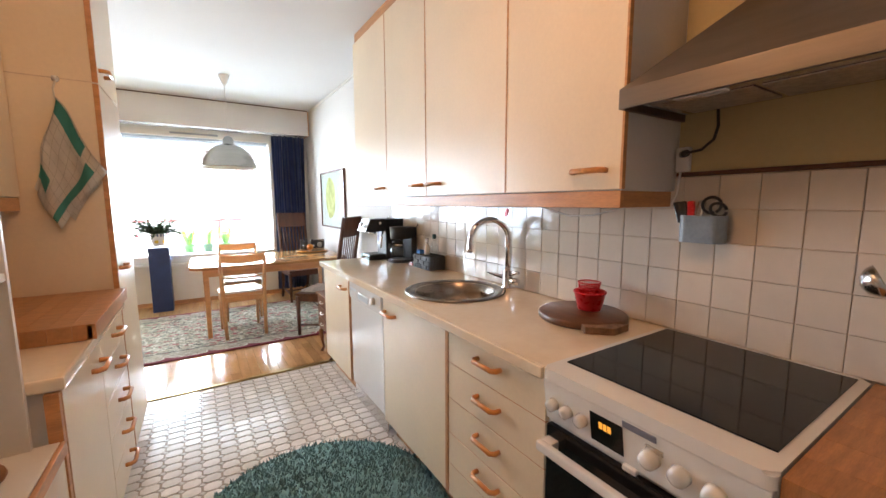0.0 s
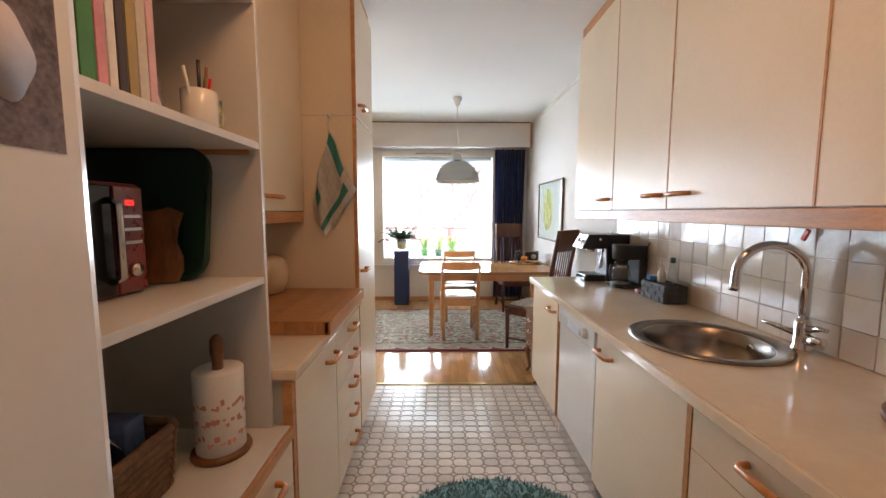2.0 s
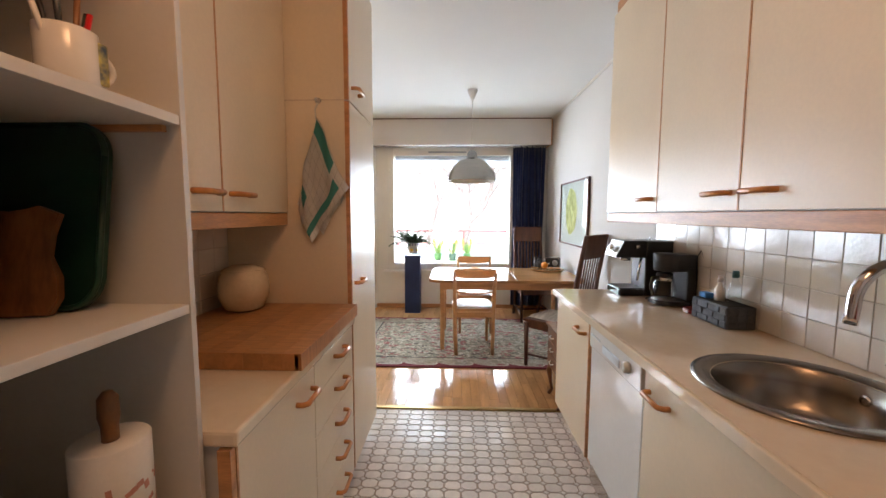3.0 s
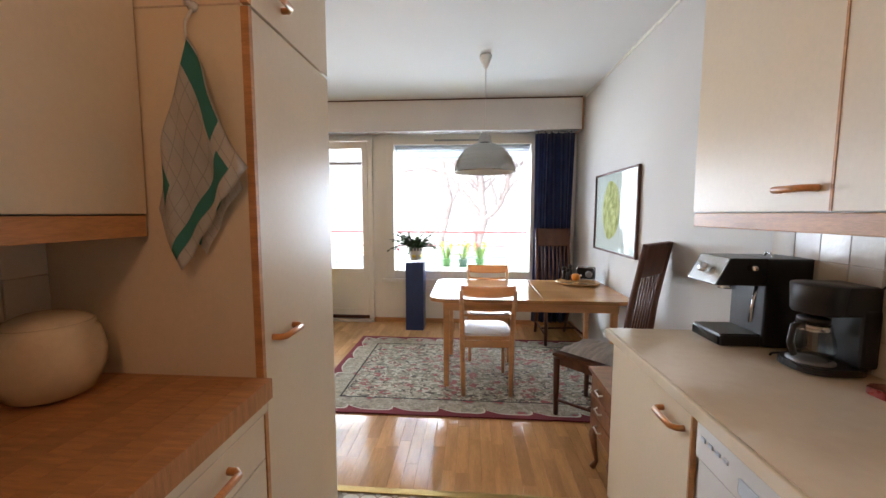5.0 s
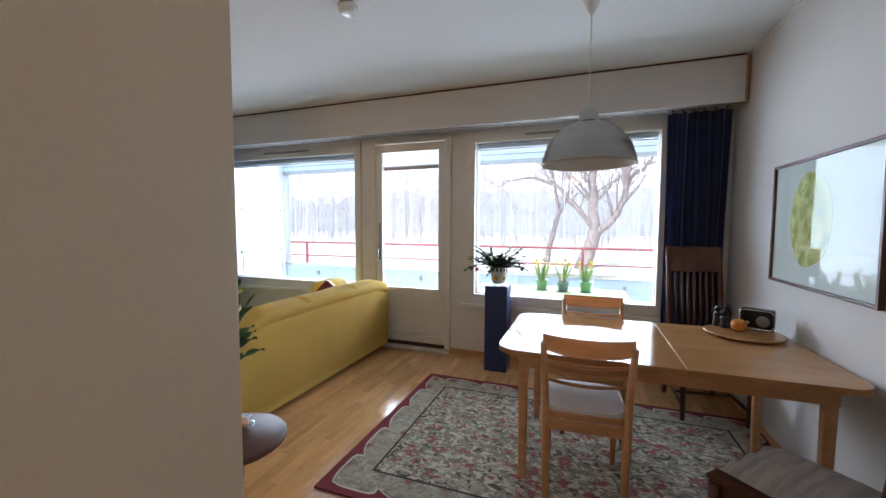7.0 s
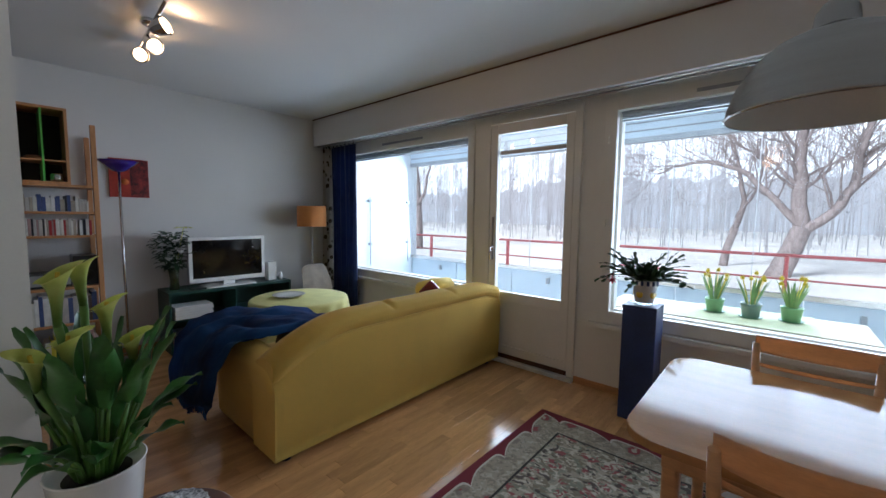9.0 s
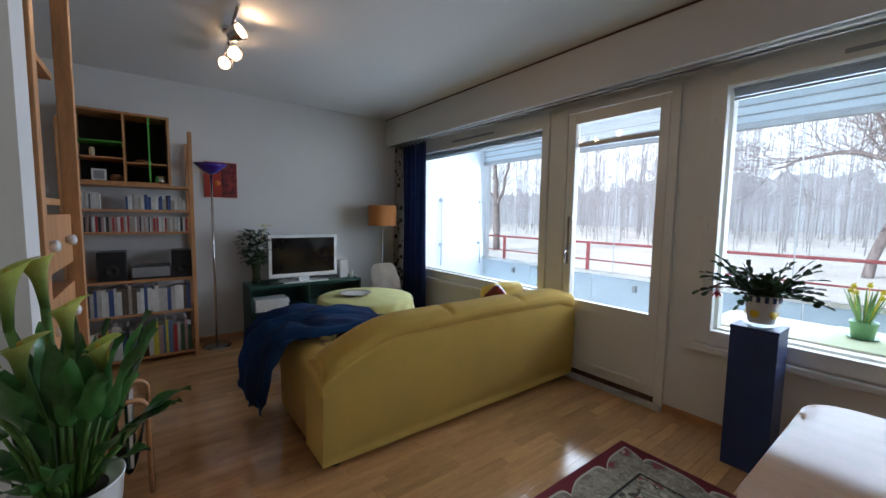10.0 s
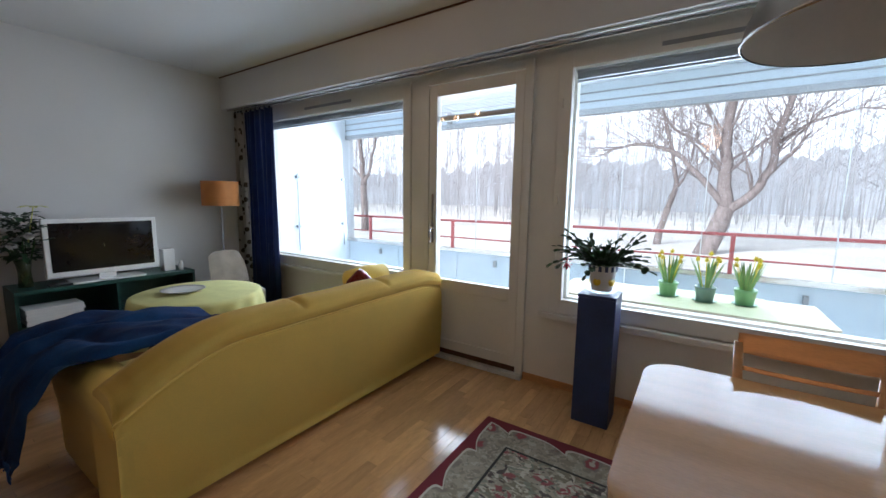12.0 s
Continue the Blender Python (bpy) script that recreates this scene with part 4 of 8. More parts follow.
# utensil tin on the tiles
tn = thing("utensil_tin", (WX - 0.05, 0.865, 1.23), "blue-grey tin holder on the tiles with scissors and tools", "utensil holder")
part("tin", slab(rrect(WX - 0.085, 0.80, WX - 0.013, 0.935, 0.03), 1.235, 1.325), BLUEGREY, tn)
part("scissor_loop", pipe(arc((WX - 0.05, 0.845, 1.36), 0.026, -60, 290, 16, (0.2, -0.98, 0), (0, 0, 1)), 0.005), BLACK, tn)
part("scissor_loop", pipe(arc((WX - 0.05, 0.825, 1.345), 0.022, 0, 340, 16, (0.2, -0.98, 0), (0, 0.2, 0.98)), 0.005), BLACK, tn)
for y, mt, tilt in ((0.925, BLACK, 12), (0.905, RED, 6), (0.885, STEEL, -6), (0.935, BLACK, 20)):
    part("tool", box(-0.008, -0.011, 0, 0.008, 0.011, 0.075, 0.005, pose(WX - 0.05, y, 1.30, -tilt, 8)), mt, tn)
# things on the right worktop
tr = thing("wooden_board", (1.565, 1.22, 0.9), "round dark wooden serving board with a bark-edged handle", "serving board")
part("disc", turned([(0.165, 0), (0.172, 0.006), (0.172, 0.022), (0.165, 0.028)], 48, (1.555, 1.235, 0.902)), mat("dark_walnut", (0.125, 0.048, 0.02), 0.38, var=0.3, scale=7, fine=40, stretch=(4, 1, 1), bump=0.05, coat=0.2), tr)
part("bark_edge", slab([(1.40, 1.10), (1.47, 1.03), (1.56, 1.035), (1.50, 1.09), (1.43, 1.15)], 0.902, 0.927), WICKER, tr, "rough bark edge")
bw = thing("red_bowl", (1.60, 1.235, 0.93), "red plastic measuring bowl on the wooden board", "bowl")
part("bowl", turned([(0.042, 0), (0.046, 0.004), (0.062, 0.07), (0.066, 0.072), (0.064, 0.078), (0.060, 0.076), (0.044, 0.008)], 32, (1.60, 1.235, 0.931)), RED, bw)
bs = thing("red_basket", (1.615, 1.255, 0.97), "red slotted plastic basket standing in the bowl", "basket")
bm = bmesh.new()
for k in range(28):
    a = 2 * math.pi * k / 28
    tube(bm, [(1.615 + 0.036 * math.cos(a), 1.25 + 0.036 * math.sin(a), 0.99), (1.615 + 0.043 * math.cos(a), 1.25 + 0.043 * math.sin(a), 1.04)], 0.0018, 4)
part("slots", bm, RED, bs)
for z, r in ((0.945, 0.030), (1.015, 0.040), (1.04, 0.044)):
    part("hoop", pipe(arc((1.615, 1.25, z), r, 0, 360, 28, (1, 0, 0), (0, 1, 0)), 0.003, 6), RED, bs)
gb = thing("storage_box", (1.66, 2.60, 0.9), "grey woven strap box on the worktop", "box")
part("weave", box(1.575, 2.50, 0.902, 1.70, 2.74, 1.0, 0.004), GREYB, gb)
for k in range(3):
    for j in range(6):
        part("strap", box(1.569 if (j + k) % 2 else 1.572, 2.505 + 0.039 * j, 0.908 + 0.03 * k, 1.576, 2.54 + 0.039 * j, 0.934 + 0.03 * k, 0.003), GREYB, gb)
        if j < 3:
            part("strap", box(1.582 + 0.039 * j, 2.494 if (j + k) % 2 else 2.497, 0.908 + 0.03 * k, 1.616 + 0.039 * j, 2.501, 0.934 + 0.03 * k, 0.003), GREYB, gb)
# Flat dark sheet on the solid box paints the shade of an open top.
part("inside", box(1.582, 2.507, 0.985, 1.693, 2.733, 1.0015), DARK, gb)
for nm, y, x, h, r, mt, lb in (("bottle", 2.58, 1.66, 0.115, 0.026, CLEAR, "clear pump bottle beside the sink box"), ("bottle", 2.64, 1.635, 0.085, 0.022, PORC, "small white squeeze bottle in the box")):
    b = thing(nm, (x, y, 1.0), lb, "bottle")
    part("body", turned([(r, -0.015), (r, h * 0.6), (r * 0.5, h * 0.85), (r * 0.4, h)], 20, (x, y, 1.003)), mt, b)
    part("cap", turned([(r * 0.55, 0), (r * 0.5, 0.03)], 16, (x, y, 1.003 + h)), mat("green_cap", (0.03, 0.10, 0.09), 0.4) if mt is CLEAR else PORC, b)
part_c = thing("sponge", (1.60, 2.68, 1.0), "blue sponge in the storage box", "sponge")
part("foam", box(1.59, 2.67, 1.003, 1.63, 2.72, 1.03, 0.006), mat("blue_foam", (0.05, 0.2, 0.5), 0.9), part_c)
tp.location.y -= 0.05
wr = thing("candy_tin", (1.62, 2.80, 0.9), "small red and white patterned packet on the worktop", "packet")
part("body", slab(rrect(1.58, 2.765, 1.65, 2.84, 0.02), 0.902, 0.925, None, 0.004), REDM, wr)
# coffee machine with glass jug
cf = thing("coffee_maker", (1.62, 3.0, 0.9), "black drip coffee maker with a glass jug", "coffee maker")
part("base", slab(rrect(1.46, 2.90, 1.71, 3.10, 0.08), 0.902, 0.926, None, 0.006), BLACK, cf)
part("warming_plate", turned([(0.075, 0), (0.075, 0.004), (0.02, 0.005)], 32, (1.545, 3.0, 0.926)), GREYM, cf)
part("column", box(1.645, 2.91, 0.926, 1.71, 3.09, 1.12, 0.012), BLACK, cf)
part("head", turned([(0.078, 0), (0.084, 0.01), (0.090, 0.095), (0.086, 0.10), (0.02, 0.104)], 36, (1.56, 3.0, 1.095)), BLACK, cf)
part("head_back", box(1.58, 2.915, 1.095, 1.71, 3.085, 1.195, 0.012), BLACK, cf)
jg = part("jug", turned([(0.05, 0), (0.064, 0.008), (0.074, 0.04), (0.072, 0.065), (0.060, 0.10), (0.052, 0.115)], 32, (1.545, 3.0, 0.932), None, False), JUG, cf, "clear glass jug")
part("band", turned([(0.055, 0), (0.060, 0.004), (0.055, 0.022), (0.05, 0.022)], 32, (1.545, 3.0, 1.036), None, False), STEEL, jg)
part("lid", turned([(0.05, 0), (0.05, 0.018), (0.02, 0.026)], 28, (1.545, 3.0, 1.06)), BLACK, jg)
part("grip", pipe([(1.50, 2.985, 1.055), (1.452, 2.975, 1.05), (1.440, 2.97, 1.0), (1.462, 2.975, 0.955)], 0.010, 8, 1.4), BLACK, jg)
part("cable", pipe([(1.70, 2.95, 1.15), (1.715, 2.90, 1.22), (1.72, 2.86, 1.16), (1.72, 2.80, 1.15)], 0.004, 6), BLACK, cf)
cf.scale = (0.82, 0.86, 0.95)
cf.location = (1.64, 3.01, 0.902)
es = thing("espresso_machine", (1.55, 3.28, 0.9), "black and steel espresso machine", "espresso machine")
part("body", box(1.53, 3.19, 0.902, 1.71, 3.385, 1.25, 0.01), BLACK, es)
part("base", box(1.385, 3.20, 0.902, 1.53, 3.38, 0.945, 0.006), BLACK, es)
part("drip_tray", box(1.382, 3.205, 0.945, 1.53, 3.375, 0.951, 0.002), BLACK, es)
part("tray_front", box(1.378, 3.205, 0.906, 1.384, 3.375, 0.94, 0.002), BLACKG, es)
bm = bmesh.new()
prism(bm, [(-0.02, 0), (0.16, 0), (0.16, 0.105), (0.03, 0.105)], 3.195, 3.385)
bmesh.ops.transform(bm, matrix=Matrix(((1, 0, 0, 1.37), (0, 0, 1, 0), (0, 1, 0, 1.145), (0, 0, 0, 1))), verts=bm.verts)
hd2 = part("brew_head", bm, BLACK, es)
bm = box(-0.002, 3.20, 0.002, 0.002, 3.38, 0.113, 0.001, pose(1.352, 0, 1.146, 0, 25.5))
part("front_plate", bm, STEEL, hd2, "brushed steel front plate")
part("dial", turned([(0.022, 0), (0.02, 0.02), (0.012, 0.022)], 20, m=pose(1.366, 3.29, 1.20, 0, -65)), CHROME, hd2)
part("side_knob", turned([(0.012, 0), (0.01, 0.03), (0.006, 0.034)], 14, m=pose(1.47, 3.195, 1.215, 90)), CHROME, hd2)
part("group", turned([(0.03, 0), (0.03, 0.025)], 20, (1.45, 3.29, 1.118)), CHROME, es)
part("steam_wand", pipe([(1.515, 3.22, 1.145), (1.50, 3.21, 1.08), (1.49, 3.205, 1.0)], 0.007, 8), CHROME, es)
part("cup_rail", pipe(arc((1.60, 3.29, 1.243), 0.022, 0, 180, 10, (0, 1, 0), (0, 0, 1)), 0.004, 6), CHROME, es)
part("cable", pipe([(1.71, 3.2, 0.91), (1.60, 3.14, 0.907), (1.52, 3.13, 0.906), (1.50, 3.11, 0.906)], 0.004, 6), BLACK, es)
for ob in es.children_recursive:
    if ob.parent is es:
        ob.location = (0.03, 0.0, 0.0)
es.scale = (1, 1, 0.97)
# hooks on the tiles
for y, z in ((1.60, 1.25),):
    hk = thing("tile_hook", (WX, y, z), "round frosted suction hook on the tiles", "hook")
    part("cup", turned([(0.02, 0), (0.018, 0.006), (0.008, 0.012)], 20, m=pose(WX - 0.012, y, z, 0, -90)), CLEAR, hk)
rt_ = thing("red_clip", (WX - 0.03, 1.86, 1.30), "small red peg hanging under the wall cabinet", "peg")
part("peg", box(-0.005, -0.009, -0.022, 0.005, 0.009, 0.022, 0.003, pose(WX - 0.035, 1.86, 1.315, 25)), RED, rt_)
sc = thing("under_cabinet_cable", (1.7, 1.4, 1.33), "white cable looped under the wall cabinets", "cable")
part("loop", pipe([(WX - 0.05, 1.62, 1.352), (WX - 0.06, 1.52, 1.335), (WX - 0.05, 1.42, 1.31), (WX - 0.05, 1.3, 1.315), (WX - 0.05, 1.15, 1.35)], 0.004, 6), PORC, sc)

# ---- left side of the kitchen ----
tc = thing("tall_cabinet", (-0.4, 2.95, 0), "tall cream laminate cupboard with beech edging and handles", "cabinet")
part("carcass", box(KX + 0.002, 2.68, 0.10, LF - 0.02, 3.22, 2.63, 0.002), CREAM, tc)
part("plinth", box(KX + 0.01, 2.69, 0.0, LF - 0.09, 3.21, 0.099), BEECH, tc)
for z0, z1, hz in ((0.10, 1.925, 1.05), (1.93, 2.63, 2.0)):
    d = part("door", box(LF - 0.018, 2.694, z0 + 0.002, LF, 3.218, z1 - 0.002, 0.0015), CREAM, tc)
    part("edge_strip", box(LF - 0.0195, 2.678, z0 + 0.002, LF + 0.0015, 2.693, z1 - 0.002), BEECH, d)
    handle(d, LF, 2.80, hz, 0.034)
part("top_board", box(LF - 0.04, 2.68, 2.632, LF - 0.02, 3.22, CZ - 0.002), BEECH, tc)
part("panel_seam", box(LU - 0.3, 2.6785, 1.927, LF - 0.02, 2.6799, 1.931), GROUT, tc)
for nm, y0, y1, lb in (("base_cabinet", 1.665, 2.165, "cream laminate base cabinet with one door"), ("drawer_cabinet", 2.165, 2.675, "cream laminate drawer cabinet with five narrow drawers")):
    u = thing(nm, (LF, (y0 + y1) / 2, 0), lb, "cabinet", "base cabinets under the worktop")
    part("carcass", box(KX + 0.002, y0 + 0.001, 0.10, LF - 0.019, y1 - 0.001, 0.858), WHITEC, u)
    part("plinth", box(LF - 0.10, y0 + 0.001, 0.0, LF - 0.085, y1 - 0.001, 0.099), BEECH, u)
    if nm == "base_cabinet":
        d = front(u, "door", LF, y0 + 0.008, y1, 0.10, 0.855, -1, 2.07, 0.78)
    else:
        for z0, z1 in ((0.725, 0.855), (0.57, 0.725), (0.415, 0.57), (0.26, 0.415), (0.10, 0.26)):
            d = front(u, "drawer", LF, y0, y1, z0, z1, -1, 2.45, (z0 + z1) / 2 + 0.01, strip=False)
part("edge_strip", box(LF - 0.03, 1.645, 0.10, LF + 0.001, 1.665, 0.858), BEECH, u)
wl2 = thing("side_worktop", (-0.4, 2.15, 0.86), "polished cream marble worktop in the alcove", "worktop")
part("slab", box(KX + 0.001, 1.65, 0.862, LF + 0.015, 2.676, 0.90, 0.008), MARBLE, wl2)
cb = thing("chopping_board", (-0.4, 2.33, 0.9), "thick beech butcher block board on the worktop", "chopping board")
for k in range(10):
    part("stave", box(KX + 0.02 + 0.0628 * k, 1.99, 0.902, KX + 0.0195 + 0.0628 * (k + 1), 2.674, 0.957, 0.0012), BLOCK, cb)
part("edge_cap", box(LF + 0.0005, 1.99, 0.903, LF + 0.022, 2.674, 0.956, 0.004), BLOCK, cb)
jr = thing("crock", (-0.555, 2.535, 0.945), "round cream ceramic crock on the board", "crock")
part("pot", turned([(0.07, 0), (0.10, 0.012), (0.128, 0.07), (0.132, 0.11), (0.12, 0.165), (0.108, 0.178), (0.112, 0.19), (0.102, 0.19), (0.10, 0.17)], 40, (-0.555, 2.535, 0.947)), CERAM, jr)
part("lid", turned([(0.105, 0.0), (0.104, 0.012), (0.06, 0.03), (0.02, 0.034)], 32, (-0.555, 2.535, 1.13)), CERAM, jr)
jr.scale = (0.82, 0.82, 0.96)
jr.location.z = 0.957
for y0, y1, hy in ((1.66, 2.155, 2.06), (2.155, 2.675, 2.26)):
    u = thing("wall_cabinet", (LU, (y0 + y1) / 2, 1.40), "cream laminate wall cabinet with a beech handle", "cabinet", "wall cabinets over the worktop")
    part("carcass", box(KX + 0.002, y0 + 0.001, 1.40, LU - 0.019, y1 - 0.001, 2.63), WHITEC, u)
    front(u, "door", LU, y0, y1, 1.40, 2.63, -1, hy, 1.465)
vl = thing("cabinet_valance", (LU, 2.2, 1.34), "beech valance under the alcove cabinets", "trim")
part("front_board", box(LU - 0.024, 1.66, 1.342, LU - 0.004, 2.674, 1.398, 0.003), BEECH, vl)
part("shelf_board", box(KX + 0.01, 1.66, 1.375, LU - 0.024, 2.674, 1.398), BEECH, vl)

# tea towel on its hook
tw = thing("tea_towel", (-0.245, 2.66, 1.92), "white checked tea towel with green stripes hanging from a hook", "towel")
TOWEL = mat("checked_towel", (0.80, 0.77, 0.71), 0.92, var=0.06, scale=20, fine=300, bump=0.2)
n, l = TOWEL.node_tree.nodes, TOWEL.node_tree.links
uvn, sep = n.new("ShaderNodeUVMap"), n.new("ShaderNodeSeparateXYZ")
l.new(uvn.outputs[0], sep.inputs[0])
def nmath(op, a, b, nodes=None, links=None):
    q = (nodes or n).new("ShaderNodeMath")
    q.operation = op
    for i, v in enumerate((a, b)):
        if v is None:
            continue
        if isinstance(v, (int, float)):
            q.inputs[i].default_value = v
        else:
            (links or l).new(v, q.inputs[i])
    return q.outputs[0]
def span(v, lo, hi):
    return nmath("MULTIPLY", nmath("GREATER_THAN", v, lo), nmath("LESS_THAN", v, hi))


band_top = nmath("MULTIPLY", span(sep.outputs[1], 0.02, 0.17), nmath("LESS_THAN", sep.outputs[0], 0.62))
band_low = nmath("MULTIPLY", span(sep.outputs[0], 0.70, 0.86), nmath("GREATER_THAN", sep.outputs[1], 0.16))
band_tip = nmath("MULTIPLY", span(sep.outputs[1], 0.74, 0.88), nmath("LESS_THAN", sep.outputs[0], 0.24))
ends = nmath("MAXIMUM", nmath("MAXIMUM", band_top, band_low), band_tip)
chk = nmath("MAXIMUM", nmath("LESS_THAN", nmath("FRACT", nmath("MULTIPLY", sep.outputs[0], 7), None), 0.07), nmath("LESS_THAN", nmath("FRACT", nmath("MULTIPLY", sep.outputs[1], 9), None), 0.07))
old = n["Principled BSDF"].inputs["Base Color"].links[0].from_socket
m1, m2 = n.new("ShaderNodeMixRGB"), n.new("ShaderNodeMixRGB")
l.new(nmath("MULTIPLY", chk, 0.45), m1.inputs["Fac"]); l.new(old, m1.inputs["Color1"]); m1.inputs["Color2"].default_value = (0.42, 0.40, 0.34, 1)
l.new(ends, m2.inputs["Fac"]); l.new(m1.outputs[0], m2.inputs["Color1"]); m2.inputs["Color2"].default_value = (0.09, 0.37, 0.33, 1)
l.new(m2.outputs[0], n["Principled BSDF"].inputs["Base Color"])


def towel_layer(corners, dy, ruck):
    """A hanging quarter-folded cloth between four corners (top, right, bottom, left)."""
    nx = ny = 26
    t, r, b, e = (Vector((x, 0, z)) for x, z in corners)
    def fn(u, v):
        p = t.lerp(r, u).lerp(e.lerp(b, u), v)
        fall = min(1.0, (1.83 - p.z) / 0.25)
        across = (p.x + 0.24) * 42
        y = 2.662 - dy - ruck * (0.5 + 0.5 * math.sin(across + 2.5 * p.z)) * fall - 0.006 * math.sin(2.3 * across + 9 * p.z)
        return (p.x + 0.006 * math.sin(22 * p.z), y, p.z + 0.008 * math.sin(6 * u + 3 * v))
    bm = sheet(nx, ny, fn)
    lay = bm.loops.layers.uv.new("UVMap")
    bm.verts.index_update()
    for f in bm.faces:
        for lp in f.loops:
            i, j = divmod(lp.vert.index, ny + 1)
            lp[lay].uv = (i / nx, j / ny)
    bmesh.ops.solidify(bm, geom=bm.faces[:], thickness=0.003)
    return bm


part("back_fold", towel_layer(((-0.247, 1.835), (-0.125, 1.47), (-0.225, 1.29), (-0.350, 1.44)), 0.0, 0.012), TOWEL, tw)
part("front_fold", towel_layer(((-0.243, 1.84), (-0.095, 1.52), (-0.270, 1.255), (-0.335, 1.415)), 0.020, 0.022), TOWEL, tw)
part("loop", pipe([(-0.243, 2.672, 1.915), (-0.250, 2.655, 1.88), (-0.245, 2.648, 1.83)], 0.004, 6), LINEN, tw)
part("hook", turned([(0.014, 0), (0.012, 0.008), (0.005, 0.02), (0.009, 0.024)], 16, m=pose(-0.243, 2.678, 1.925, 90)), PORC, tw)

# open shelf unit beside the fridge
ou = thing("open_shelf_unit", (-0.4, 1.34, 0), "white open kitchen shelf unit with drawers below", "shelf unit")
SX0, SX1, SY0, SY1 = KX + 0.003, -0.16, 1.045, 1.645
part("side_panel", box(SX0, SY1 - 0.016, 0.72, SX1, SY1, 2.63, 0.0015), WHITEC, ou)
part("side_panel", box(SX0, SY0, 0.72, SX1, SY0 + 0.016, 2.63, 0.0015), WHITEC, ou)
part("back_panel", box(SX0, SY0 + 0.017, 0.72, SX0 + 0.006, SY1 - 0.017, 2.63), WHITEC, ou)
for z in (1.20, 1.595, 2.0, 2.61):
    part("shelf", box(SX0 + 0.006, SY0 + 0.017, z - 0.02, SX1 - 0.002, SY1 - 0.017, z, 0.0015), WHITEC, ou)
    if z == 1.595:
        part("shelf_batten", box(SX0 + 0.05, SY1 - 0.03, z - 0.034, SX1 - 0.03, SY1 - 0.017, z - 0.021), BEECH, ou)
part("base_carcass", box(SX0, SY0, 0.10, LF - 0.02, SY1 - 0.001, 0.70), WHITEC, ou)
part("base_top", box(SX0, SY0, 0.70, LF - 0.008, SY1, 0.72, 0.001), WHITEC, ou)
part("edge_strip", box(LF - 0.007, SY0, 0.685, LF + 0.006, SY1, 0.72, 0.003), BEECH, ou)
for z0, z1 in ((0.53, 0.68), (0.32, 0.53), (0.10, 0.32)):
    front(ou, "drawer", LF - 0.002, SY0 + 0.003, SY1 - 0.003, z0, z1, -1, 1.45, z1 - 0.06, strip=False)

fg = thing("fridge", (-0.4, 0.72, 0), "white fridge with photo and magnets on its door", "fridge")
part("body", box(KX + 0.01, 0.44, 0.03, LF - 0.09, 1.035, 1.88, 0.012), ENAMEL, fg)
part("door", box(LF - 0.085, 0.44, 0.75, LF - 0.03, 1.035, 1.88, 0.014), ENAMEL, fg)
part("door", box(LF - 0.085, 0.44, 0.05, LF - 0.03, 1.035, 0.742, 0.014), ENAMEL, fg)
PH = mat("grey_print", (0.16, 0.13, 0.14), 0.6, var=0.5, scale=30, fine=120)
pc = thing("magnet_card", (LF, 0.93, 1.55), "grey wood-print card with a pale oval on the fridge", "card")
part("card", box(LF - 0.0295, 0.86, 1.47, LF - 0.0285, 1.0, 1.68), PH, pc)
part("oval", turned([(0.045, 0), (0.045, 0.0006)], 32, m=pose(LF - 0.0284, 0.93, 1.575, 0, 90) @ Matrix.Diagonal((1.2, 0.85, 1, 1)), wob=lambda a, z: 1 + 0.06 * math.sin(5 * a)), mat("pale_label", (0.50, 0.45, 0.44), 0.7), pc, "pale oval label")
mg = solo("fridge_magnet", turned([(0.03, 0), (0.028, 0.006), (0.012, 0.008)], 24, m=pose(LF - 0.029, 0.90, 1.72, 0, 90)), mat("dark_teal", (0.03, 0.08, 0.09), 0.4), "round dark magnet on the fridge", "magnet", at=(LF - 0.03, 0.90, 1.72))

# on the shelves
rng = random.Random(4)
def book(x, y, z, th, dep, hei, col, label, axis="y", spiral=False, tilt=0.0, group="books on the shelf"):
    m_ = pose(x, y, z, tilt if axis == "y" else 0, 0, 0 if axis == "y" else 0)
    b = thing("book", (x, y, z), label, "book", group)
    C = mat("cover", col, 0.55, var=0.12, scale=12, fine=90)
    part("cover", box(0, 0, 0, dep, th, hei, 0.0015, m_), C, b)
    part("page_block", box(-dep * 0.02 + 0.004, 0.002, 0.003, dep - 0.004, th - 0.002, hei + 0.0006, 0, m_), PAPER, b)
    if spiral:
        for k in range(12):
            part("ring", pipe(arc((dep, th / 2, 0.015 + hei * k / 12.5), th * 0.5, 0, 330, 8, (1, 0, 0), (0, 1, 0)), 0.0016, 5), STEEL, b)
            b.children[-1].matrix_basis = Matrix()
    return b


y = 1.075
for th, hei, col, lb in ((0.045, 0.33, (0.70, 0.66, 0.60), "thick cream cookbook on the shelf"), (0.03, 0.31, (0.06, 0.22, 0.07), "green spined cookbook"), (0.02, 0.30, (0.66, 0.30, 0.34), "thin pink cookbook on the shelf"),
                      (0.018, 0.29, (0.75, 0.72, 0.68), "thin white cookbook on the shelf"), (0.02, 0.30, (0.06, 0.04, 0.03), "dark brown cookbook on the shelf"), (0.022, 0.30, (0.36, 0.27, 0.10), "olive brown notebook on the shelf"),
                      (0.024, 0.29, (0.58, 0.52, 0.42), "beige spiral-bound notebook on the shelf"), (0.02, 0.27, (0.68, 0.42, 0.44), "pale pink cookbook on the shelf")):
    book(-0.42, y, 1.597, th, 0.21, hei, col, lb if len(lb.split()) > 3 else lb + " on the shelf")
    y += th + 0.003
